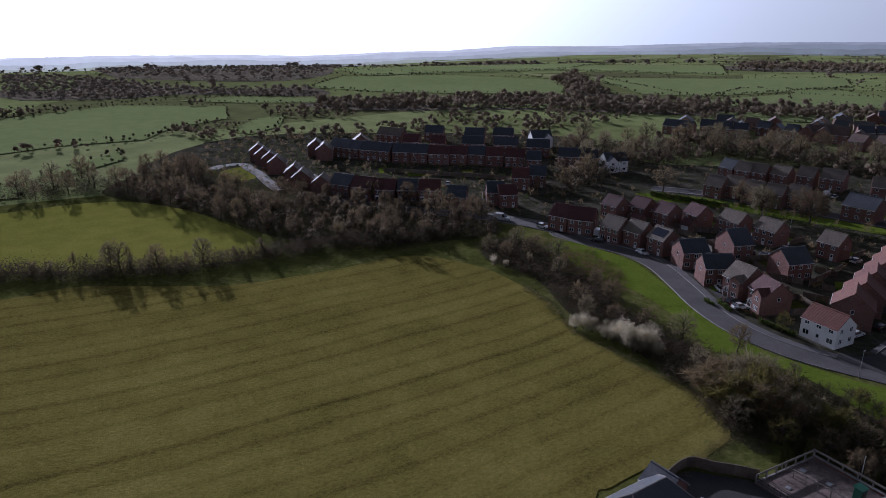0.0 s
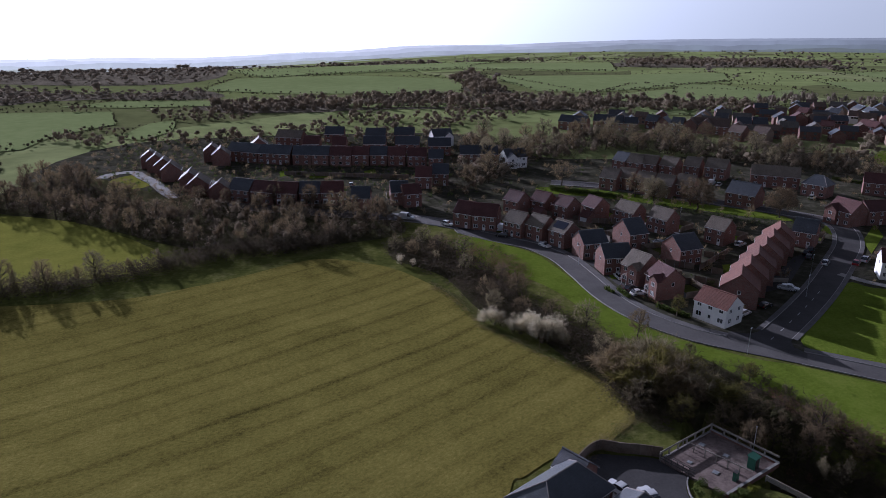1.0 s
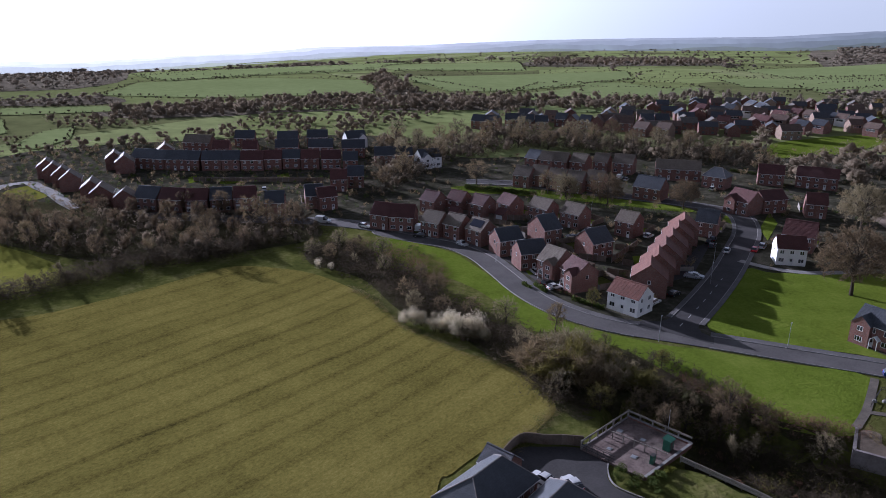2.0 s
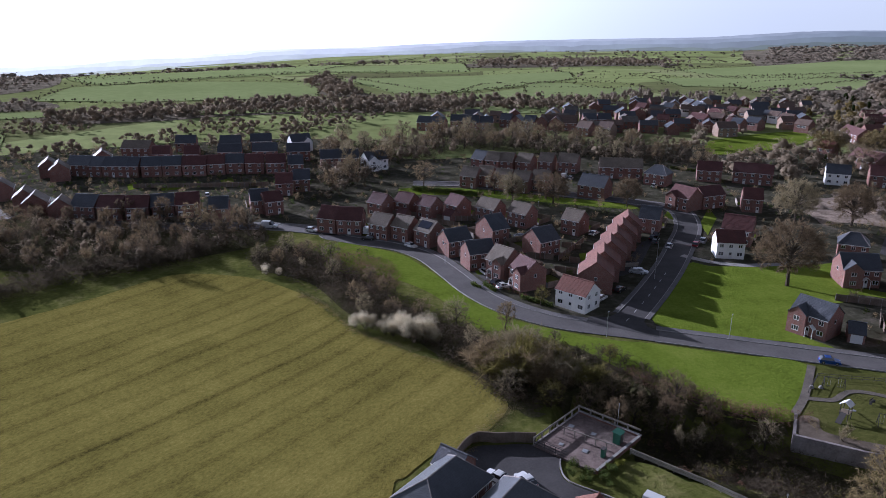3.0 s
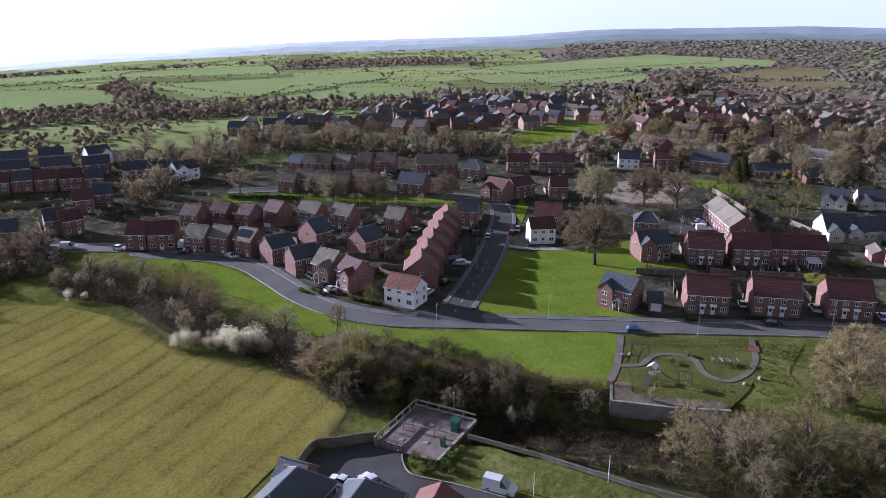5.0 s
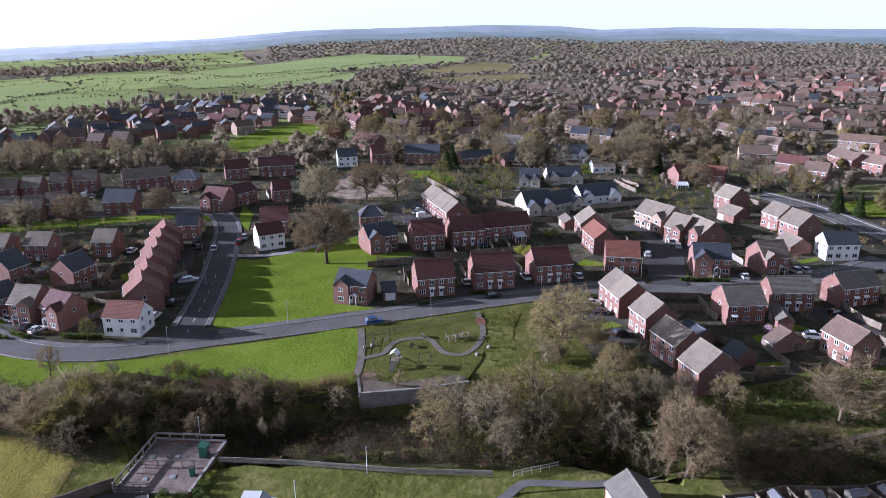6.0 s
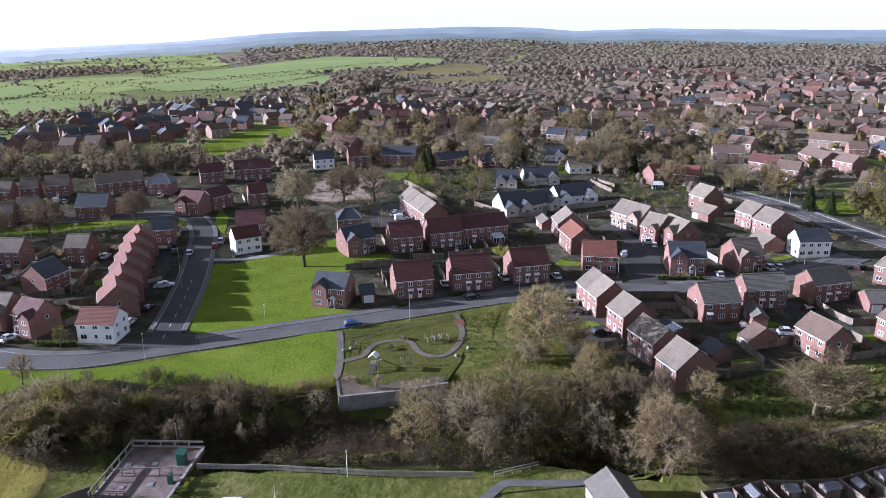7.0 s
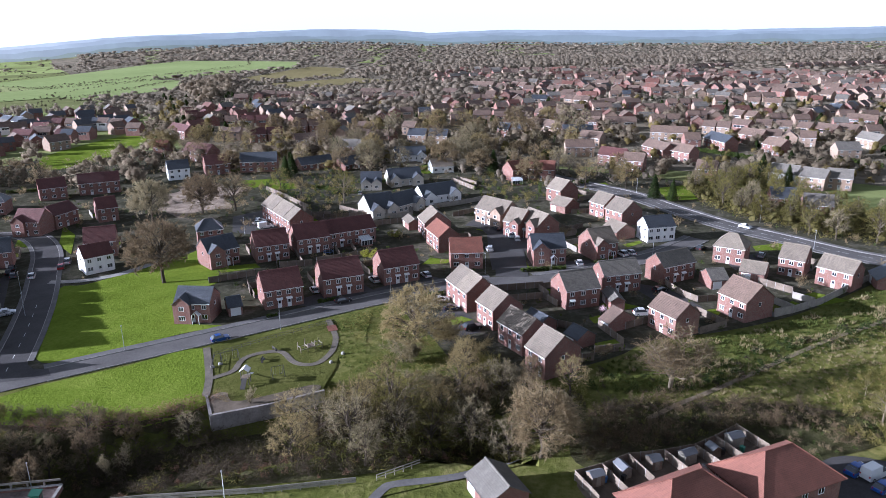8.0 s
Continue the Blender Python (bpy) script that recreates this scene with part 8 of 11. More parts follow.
growth("far_hedge", along([(459, 729), (544, 685), (713, 704), (968, 715)], 4.0, 1.5, 6), 1.2, 3.6, "wood_dark", "far field hedge with small trees", 66, BRUSH, 1.0)
growth("far_hedge", along([(252, 546), (310, 502), (458, 553), (713, 621)], 4.0, 1.5, 7), 1.2, 3.6, "wood_dark", "far field hedge with small trees", 67, BRUSH, 1.0)
growth("far_hedge", along([(559, 672), (686, 654), (924, 606)], 4.0, 1.5, 8), 1.2, 3.6, "wood_dark", "far field hedge with small trees", 68, BRUSH, 1.0)
growth("far_hedge", along([(-293, 436), (-268, 440), (-228, 506), (-154, 511), (-135.2, 453.4), (-156.6, 414.8), (-157.1, 375.3), (-191.1, 355.2), (-207.0, 334.4), (-220.0, 321.7), (-293, 436)], 4.5, 1.5, 35), 1.2, 3.4, "wood_dark", "far field hedge", 35, BRUSH, 1.0)
growth("far_hedge", along([(-462, 700), (-354, 709), (-302, 597), (-384, 578), (-462, 700)], 7.0, 1.5, 36), 1.2, 3.4, "wood_dark", "far field hedge", 36, BRUSH, 1.0)
growth("far_hedge", along([(-119, 638), (-104, 745), (10, 778), (120, 725), (96, 608), (-39, 608), (-119, 638)], 4.5, 1.5, 37), 1.2, 3.4, "wood_dark", "far field hedge", 37, BRUSH, 1.0)
growth("far_hedge", along([(-128, 869), (-63, 984), (151, 1070), (410, 1114), (319, 845), (146, 892), (10, 818), (-128, 869)], 7.0, 1.5, 38), 1.2, 3.4, "wood_dark", "far field hedge", 38, BRUSH, 1.0)
growth("far_hedge", along([(146, 763), (294, 779), (441, 820), (385, 703), (295, 646), (212, 607), (163, 616), (146, 763)], 7.0, 1.5, 39), 1.2, 3.4, "wood_dark", "far field hedge", 39, BRUSH, 1.0)
growth("far_hedge", along([(198, 576), (298, 632), (365, 606), (408, 615), (361, 540), (215, 541), (198, 576)], 4.5, 1.5, 40), 1.2, 3.4, "wood_dark", "far field hedge", 40, BRUSH, 1.0)
growth("far_hedge", along([(-196, 536), (-167, 566), (-98, 566), (-92, 536), (-149, 529), (-196, 536)], 4.5, 1.5, 41), 1.2, 3.4, "wood_dark", "far field hedge", 41, BRUSH, 1.0)
growth("far_hedge", along([(-121.5, 405.0), (-117.6, 453.3), (-103.5, 470.2), (-97.3, 424.7), (-106.4, 395.8), (-121.5, 405.0)], 4.5, 1.5, 42), 1.2, 3.4, "wood_dark", "far field hedge", 42, BRUSH, 1.0)
growth("far_hedge", along([(2.5, 541.7), (111, 541), (107, 519), (2.4, 519.6), (2.5, 541.7)], 4.5, 1.5, 43), 1.2, 3.4, "wood_dark", "far field hedge", 43, BRUSH, 1.0)
growth("far_hedge", along([(-166.6, 288.5), (-156.1, 345.1), (-145.9, 324.0), (-154.7, 292.5), (-166.6, 288.5)], 4.5, 1.5, 44), 1.2, 3.4, "wood_dark", "far field hedge", 44, BRUSH, 1.0)
growth("far_hedge", along([(-189.7, 274.2), (-164.5, 272.4), (-153.6, 254.7), (-172.2, 247.0), (-189.7, 274.2)], 4.5, 1.5, 45), 1.2, 3.4, "wood_dark", "far field hedge", 45, BRUSH, 1.0)
growth("far_hedge", along([(470, 734), (695, 878), (932, 1027), (1090, 990), (1276, 948), (1009, 746), (746, 708), (524, 711), (470, 734)], 7.0, 1.5, 46), 1.2, 3.4, "wood_dark", "far field hedge", 46, BRUSH, 1.0)
growth("far_hedge", along([(471, 689), (579, 689), (693, 683), (695, 611), (541, 567), (447, 605), (471, 689)], 7.0, 1.5, 47), 1.2, 3.4, "wood_dark", "far field hedge", 47, BRUSH, 1.0)
growth("far_hedge", along([(175, 504), (250, 518), (301, 510), (302, 478), (247, 465), (189, 472), (175, 504)], 4.5, 1.5, 48), 1.2, 3.4, "wood_dark", "far field hedge", 48, BRUSH, 1.0)
growth("far_hedge", along([(602, 833), (945, 952), (1165, 1026), (1100, 703), (934, 612), (693, 660), (559, 672), (602, 833)], 7.0, 1.5, 49), 1.2, 3.4, "wood_dark", "far field hedge", 49, BRUSH, 1.0)
growth("far_hedge", along([(510, 614), (660, 647), (698, 612), (599, 534), (483, 542), (510, 614)], 7.0, 1.5, 50), 1.2, 3.4, "wood_dark", "far field hedge", 50, BRUSH, 1.0)
growth("far_hedge", along([(725, 558), (968, 604), (942, 521), (801, 458), (698, 521), (725, 558)], 7.0, 1.5, 51), 1.2, 3.4, "wood_dark", "far field hedge", 51, BRUSH, 1.0)
growth("far_hedge", along([(674, 487), (778, 429), (761, 362), (635, 417), (674, 487)], 7.0, 1.5, 52), 1.2, 3.4, "wood_dark", "far field hedge", 52, BRUSH, 1.0)
growth("far_hedge", along([(1395, 446), (1661, 422), (1575, 356), (1314, 390), (1395, 446)], 7.0, 1.5, 53), 1.2, 3.4, "wood_dark", "far field hedge", 53, BRUSH, 1.0)
growth("far_hedge", along([(248, 537), (307, 496), (310, 461), (250, 496), (248, 537)], 4.5, 1.5, 54), 1.2, 3.4, "wood_dark", "far field hedge", 54, BRUSH, 1.0)
growth("far_hedge", along([(311, 667), (354, 665), (366, 589), (335, 548), (275, 593), (311, 667)], 7.0, 1.5, 55), 1.2, 3.4, "wood_dark", "far field hedge", 55, BRUSH, 1.0)
growth("far_hedge", along([(-119, 844), (55, 1150), (180, 1366), (282, 1277), (160, 955), (39, 848), (-81, 758), (-119, 844)], 7.0, 1.5, 56), 1.2, 3.4, "wood_dark", "far field hedge", 56, BRUSH, 1.0)
TAKEN = [(o.location.x, o.location.y) for o in scene.objects if o.name.split(".")[0] in ("house", "garage", "bungalow")]
UPPER = [(-96, 285), (-110, 400), (30, 400), (60, 330), (45, 262), (10, 262), (-60, 275)]


def open_land(near, far, gap, seed, az0=-106.0, az1=38.0, bare=-0.15):
    """Spots out in the country, clear of fields and houses."""
    rnd, out = random.Random(seed), []
    n = int((far * far - near * near) * math.pi * (az1 - az0) / 360 / gap / gap)
    for _ in range(n):
        r, a = math.sqrt(rnd.uniform(near * near, far * far)), radians(rnd.uniform(az0, az1))
        x, y = -math.sin(a) * r, math.cos(a) * r
        if noise.noise(Vector((x / 60, y / 60, seed))) < bare or any(inside(x, y, f) for f in CLEAR) or any(abs(x - a) < 8 and abs(y - b) < 8 for a, b in TAKEN):
            continue
        if min((x - p[0]) ** 2 + (y - p[1]) ** 2 for p in TOP_ROAD) < 90:
            continue
        out.append((x, y))
    return out


def sector(r, az0, az1, n):
    return [(-math.sin(radians(az0 + (az1 - az0) * i / n)) * r, math.cos(radians(az0 + (az1 - az0) * i / n)) * r) for i in range(n + 1)]


area("woodland_floor", sector(345, -108, -50, 14) + sector(620, -46, -44, 1) + sector(2640, -40, -108, 24), 0.1, MAT["canopy"], "brown leafless woodland and gardens far off", "ground", cell=90.0, round_off=False)


def hedgerows(near, far, gap, seed, az0, az1, field, wide):
    """Spots along the borders of a patchwork of fields."""
    out = []
    for x, y in open_land(near, far, gap, seed, az0, az1, bare=-9.0):
        d = noise.voronoi(Vector((x / field, y / field, 0.5)))[0]
        if d[1] - d[0] < wide:
            out.append((x, y))
    return out


def tiny_house(x, y, turn, wide, deep, tall, wall, geo, panes):
    """Adds one far house to the joined walls, roofs and window panes."""
    m = pose(x, y, land(x, y), 0, 0, turn)
    w, d, rise = wide / 2, deep / 2, deep * 0.34
    put = lambda g, pts, faces: g.add([m @ Vector(p) for p in pts], faces)
    put(wall, [(-w, -d, -1), (w, -d, -1), (w, d, -1), (-w, d, -1), (-w, -d, tall), (w, -d, tall), (w, d, tall), (-w, d, tall), (-w, 0, tall + rise), (w, 0, tall + rise)],
        [(0, 1, 5, 4), (1, 2, 6, 9, 5), (2, 3, 7, 6), (3, 0, 4, 8, 7)])
    e, o, t = d + 0.35, w + 0.2, 0.18
    drop = rise * 0.35 / d
    for s in (-1, 1):
        p = [(-o, s * e, tall - drop + t), (o, s * e, tall - drop + t), (o, 0, tall + rise + t), (-o, 0, tall + rise + t)]
        p = p if s < 0 else p[::-1]
        put(geo, p + [(q[0], q[1], q[2] - t) for q in p], [(0, 1, 2, 3), (7, 6, 5, 4), (0, 4, 5, 1), (1, 5, 6, 2), (2, 6, 7, 3), (3, 7, 4, 0)])
    for s in (-1, 1):
        for u in (-0.5, 0.5):
            for z in ([0.9, 3.2] if tall > 3 else [0.9]):
                x0, y0, y1 = u * w - 0.7, s * d, s * (d + 0.04)
                put(panes, [(x0, y1, z), (x0 + 1.4, y1, z), (x0 + 1.4, y1, z + 1.2), (x0, y1, z + 1.2), (x0, y0, z), (x0 + 1.4, y0, z), (x0 + 1.4, y0, z + 1.2), (x0, y0, z + 1.2)], [(0, 1, 2, 3) if s < 0 else (3, 2, 1, 0), (0, 4, 5, 1), (3, 2, 6, 7), (0, 3, 7, 4), (1, 5, 6, 2)])


def joined_houses(label, walls, roofs, panes):
    h = tagged(new("far_estate"), label, "houses", kind="stuff")
    for k in walls:
        part("wall", walls[k], MAT[k], h)
    for k in roofs:
        part("roof", roofs[k], MAT[k], h)
    part("window", panes, MAT["glass"], h)


def far_estate(near, far, az0, az1, seed):
    """Rows of small houses too many and too far off to count."""
    rnd, done = random.Random(seed), []
    walls = {k: Geo() for k in ("cream", "brick")}
    roofs = {k: Geo() for k in ("brown", "redbrown", "tile")}
    panes = Geo()
    r = near
    while r < far:
        a = az0 + rnd.uniform(0, 2)
        while a < az1:
            wide, deep, tall = rnd.uniform(8, 13), rnd.uniform(7, 8.5), rnd.choice((2.6, 4.8, 4.8, 5.0))
            az = radians(-a)
            rr = r + 14 * math.sin(a * 0.9 + r * 0.013) + rnd.uniform(-2, 2)
            x, y = -math.sin(az) * rr, math.cos(az) * rr
            a += math.degrees((wide + rnd.choice((0.5, 2.5, 4, 9))) / rr)
            if noise.noise(Vector((x / 110, y / 110, 4.2))) < -0.22 or any(abs(x - p) < 15 and abs(y - q) < 13 for p, q in TAKEN) or any(inside(x, y, f) for f in CLEAR):
                continue
            turn = a + 90 * (rnd.random() < 0.28) + rnd.uniform(-8, 8) + 25 * math.sin(r * 0.02)
            tiny_house(x, y, -turn, wide, deep, tall, walls[rnd.choice(("cream", "cream", "brick", "brick", "brick", "brick", "cream"))], roofs[rnd.choice(("brown", "brown", "brown", "redbrown", "tile"))], panes)
            done.append((x, y))
        r += 26 + r * 0.012
    joined_houses("dense far estate of brown-roofed brick and cream houses", walls, roofs, panes)
    return done




def village(poly, gap, seed, roof_kinds, wall_kinds, label):
    """Small houses set close together at all angles, gables to the lane as often as not."""
    rnd = random.Random(seed)
    walls, roofs, panes = {k: Geo() for k in wall_kinds}, {k: Geo() for k in roof_kinds}, Geo()
    for x, y in scatter(poly, gap, seed, CLEAR):
        if all(abs(x - a) > 7 or abs(y - b) > 7 for a, b in TAKEN):
            tiny_house(x, y, rnd.choice((-28, -28, 62, 152, 242)) + rnd.uniform(-9, 9), rnd.uniform(6.5, 11.0), rnd.uniform(6.5, 8.5), rnd.choice((4.6, 5.0)), walls[rnd.choice(wall_kinds)], roofs[rnd.choice(roof_kinds)], panes)
            TAKEN.append((x, y))
    joined_houses(label, walls, roofs, panes)


village([(140, 414), (192, 396), (228, 368), (290, 356), (362, 358), (436, 436), (392, 470), (318, 492), (222, 446), (140, 446)], 12.5, 301, ("slate", "lead_slate", "brown", "tile"), ("brick", "redbrick", "cream"), "close-set far village of brick and cream houses")
village([(362, 322), (409, 286), (398, 226), (490, 258), (498, 345), (449, 392)], 14.0, 302, ("slate", "brown", "tile", "redbrown"), ("brick", "redbrick", "cream"), "far brick houses among bare trees")
TAKEN += far_estate(485, 980, 67.0, 101.0, 91)
TAKEN += far_estate(430, 660, 51.0, 66.0, 92)
growth("far_wood", open_land(330, 560, 10.0, 1, -106, -38), 4.0, 11.0, "wood_brown", "bare trees and garden shrubs among far houses", 70, BARE, 1.25)
growth("far_wood", open_land(392, 545, 7.4, 2, -50, 38, bare=-0.02), 2.5, 6.5, "wood_brown", "bare trees and hedges beyond the estate", 71, SPECKS, 1.3)
growth("far_wood", open_land(560, 1000, 10.6, 3, -106, -42, bare=-0.25), 3.5, 6.5, "wood_dull", "bare woods among and beyond far houses", 72, SPECKS, 2.2)
growth("far_wood", open_land(330, 700, 24.0, 4, -106, -45), 5.0, 10.0, "wood_green", "dark evergreens among far houses", 73, CLUMPS, 0.6)
growth("far_wood", open_land(330, 640, 17.0, 5, -106, -45), 4.0, 9.5, "wood_ochre", "ochre budding trees among far houses", 74, CLUMPS, 1.15)
growth("far_wood", open_land(1000, 1900, 17.5, 6, -106, -42, bare=-0.3), 4.0, 7.0, "wood_dull", "far bare woods towards the skyline", 75, BRUSH, 3.5)
growth("far_wood", open_land(1900, 2650, 26.0, 7, -106, -42, bare=-0.05), 7.0, 10.0, "wood_dull", "far bare woods at the skyline", 76, BRUSH, 3.2)
growth("far_hedgerow", hedgerows(520, 1000, 4.2, 8, -42, 38, 85.0, 0.014), 1.4, 3.4, "wood_dark", "field hedges with small trees", 77, BRUSH, 1.2)
growth("far_hedgerow", hedgerows(1000, 1700, 7.5, 9, -42, 38, 150.0, 0.013), 2.0, 5.0, "wood_dark", "far field hedges with small trees", 78, BRUSH, 1.6)
growth("far_hedgerow", hedgerows(1700, 2650, 16.0, 10, -42, 38, 240.0, 0.012), 3.5, 7.0, "wood_dark", "far hedges and spinneys by the skyline", 79, BRUSH, 2.2)
growth("far_wood", open_land(620, 2600, 27.0, 11, -42, 38, bare=0.36), 5.0, 11.0, "wood_dull", "far spinneys in the fields", 80, SPECKS, 1.8)
BEHIND = [(306, 506), (348, 498), (384, 457), (409, 398), (434, 398), (433, 447), (393, 502), (362, 540), (319, 541)]
growth("far_wood", [p for p in scatter(BEHIND, 7.0, 12) if min((p[0] - a) ** 2 + (p[1] - b) ** 2 for a, b in TAKEN) > 60], 5.0, 11.0, "wood_dull", "tall bare trees behind far houses", 89, CLUMPS, 0.9)
ESTATE = [(-130, 300), (-110, 390), (0, 410), (70, 400), (100, 330), (260, 330), (330, 240), (330,70), (300,-40), (225.4,-47.9), (213.3,-40.6), (197.6,-30.9), (184.7,-22.2), (173.0,-12.9), (161.7,-1.1), (151.6,12.5), (143.0,17.0), (136.3,22.0), (127.0,30.3), (122, 40), (140,62), (150, 78), (120, 104), (88, 125), (70, 140), (58, 180), (50, 215), (30, 235), (-40, 262), (-70, 280)]
GREEN = [(96, 132), (129, 162), (172, 150), (148, 126), (124, 105)]


def garden_spots(gap, seed):
    """Spots in gardens: off the roads and clear of houses."""
    out = []
    lines = MAIN_ROAD + SIDE_ROAD + TOP_ROAD + CLOSE_ROAD
    for x, y in scatter(ESTATE, gap, seed, [GREEN, [(208, 208), (241, 224), (271, 205), (249, 185), (203, 179)]]):
        if min((x - a) ** 2 + (y - b) ** 2 for a, b in TAKEN) > 42 and min((x - p[0]) ** 2 + (y - p[1]) ** 2 for p in lines) > 52:
            out.append((x, y))
    return out


growth("garden_shrubbery", garden_spots(6.4, 81), 0.6, 2.2, "hedge", "small green garden shrubs between houses", 81, BUSHES, 1.3)
growth("garden_shrubbery", garden_spots(7.0, 82), 0.8, 2.8, "twig", "small bare garden shrubs between houses", 82, BUSHES, 1.2)
COURT_GARDEN = [(283.6, 103.8), (322.0, 97.0), (305.0, 70.0), (274.3, 60.0), (259.6, 73.5), (255.1, 85.3)]
court = [p for p in scatter(COURT_GARDEN, 3.4, 141) if min(math.hypot(p[0] - h[0], p[1] - h[1]) for h in HOMES) > 7.5]
growth("garden_shrubbery", court[::2], 1.2, 3.4, "hedge", "dark green shrubs in gardens beside a close", 141, BUSHES, 1.2)
growth("garden_shrubbery", court[1::2], 1.5, 4.5, "twig_olive", "olive and brown shrubs in gardens beside a close", 142, TREELETS, 1.1)
growth("plot_scrub", along([(197.5, 181.0), (216.0, 173.0), (237.0, 184.0), (247.0, 190.0), (249.0, 206.0), (238.0, 218.0), (221.0, 213.0)], 1.6, 1.6, 143), 0.6, 1.9, "twig_ochre", "rough scrub round a building plot", 143)
growth("garden_trees", garden_spots(12.0, 83), 2.0, 5.0, "twig", "small bare garden trees between houses", 83, TREELETS, 0.95)
growth("garden_hedge_rows", [p for p in scatter(UPPER, 4.5, 84) if min((p[0] - a) ** 2 + (p[1] - b) ** 2 for a, b in TAKEN) > 40], 0.8, 2.6, "hedge", "green and brown garden hedges between terraces", 84, BUSHES, 1.4)
growth("garden_hedge_rows", [p for p in scatter(UPPER, 5.5, 85) if min((p[0] - a) ** 2 + (p[1] - b) ** 2 for a, b in TAKEN) > 40], 1.0, 3.2, "twig", "bare garden bushes between terraces", 85, BUSHES, 1.2)
PLOT = [(200, 176), (222, 172), (252, 182), (274, 204), (243, 227), (205, 211), (196, 190)]
growth("weeds", [p for p in scatter(PLOT, 4.0, 86) if noise.noise(Vector((p[0] / 9, p[1] / 9, 2.0))) > -0.1], 0.5, 2.4, "twig", "brown scrub and weeds on bare soil", 86, BUSHES, 1.5)
ORCHARD = [(250, 190), (296, 172), (262, 140), (249, 136), (221, 140), (234, 170)]
growth("shrubbery", [p for p in scatter(ORCHARD, 3.6, 87) if min((p[0] - a) ** 2 + (p[1] - b) ** 2 for a, b in TAKEN) > 40], 1.0, 3.2, "twig_olive", "overgrown olive and brown garden shrubs", 87, BUSHES, 1.3)
growth("shrubbery", [p for p in scatter(ORCHARD, 5.0, 88) if min((p[0] - a) ** 2 + (p[1] - b) ** 2 for a, b in TAKEN) > 40], 1.2, 4.0, "green", "dark evergreen garden shrubs", 88, BUSHES, 1.0)
ROUGH = [(125.3, 21.0), (127.7, 8.7), (133.8, -1.1), (153.1, -17.9), (171.4, -34.7), (182.0, -36.2), (165.2, -18.6), (145.9, -2.8), (135.8, 9.6), (133.0, 20.2)]
growth("rough_scrub", scatter(ROUGH, 2.6, 93), 0.9, 2.6, "green", "dark green brambles and rank grass below garden fences", 93, BUSHES, 1.7)
growth("rough_scrub", scatter(ROUGH, 4.2, 94), 0.8, 2.2, "scrub", "brown scrub below garden fences", 94, BUSHES, 1.5)



def fence(line, height, material):
    """Close-boarded fence panels between posts."""
    x0, y0 = line[0]
    tone = "silvered timber" if material == "fence_pale" else "brown timber"
    f = holder("fence", pose(x0, y0, land(x0, y0)), f"{tone} panel fence between back gardens", "fence")
    key = ("panel", material, height)
    for (xa, ya), (xb, yb) in zip(line, line[1:]):
        length = math.hypot(xb - xa, yb - ya)
        n = max(1, round(length / 2.4))
        step, turn = length / n, math.degrees(math.atan2(yb - ya, xb - xa))
        mk = (*key, round(step, 1))
        if mk not in DOORS:
            g = Geo().box(0.06, -0.03, 0.1, step - 0.06, 0.03, height).box(0.0, -0.045, height, step, 0.045, height + 0.05)
            for z in (0.35, height - 0.3):
                g.box(0.06, -0.055, z, step - 0.06, -0.0295, z + 0.09)
            DOORS[mk] = g.mesh("fence_panel", MAT[material]), Geo().box(-0.06, -0.06, 0, 0.06, 0.06, height + 0.1).mesh("post", MAT["concrete"])
        for i in range(n):
            a = pose(xa - x0, ya - y0, 0, 0, 0, turn) @ Matrix.Translation((i * step, 0, 0))
            part("fence_panel", DOORS[mk][0], None, f, at=a)
            part("post", DOORS[mk][1], None, f, at=a)
    return f


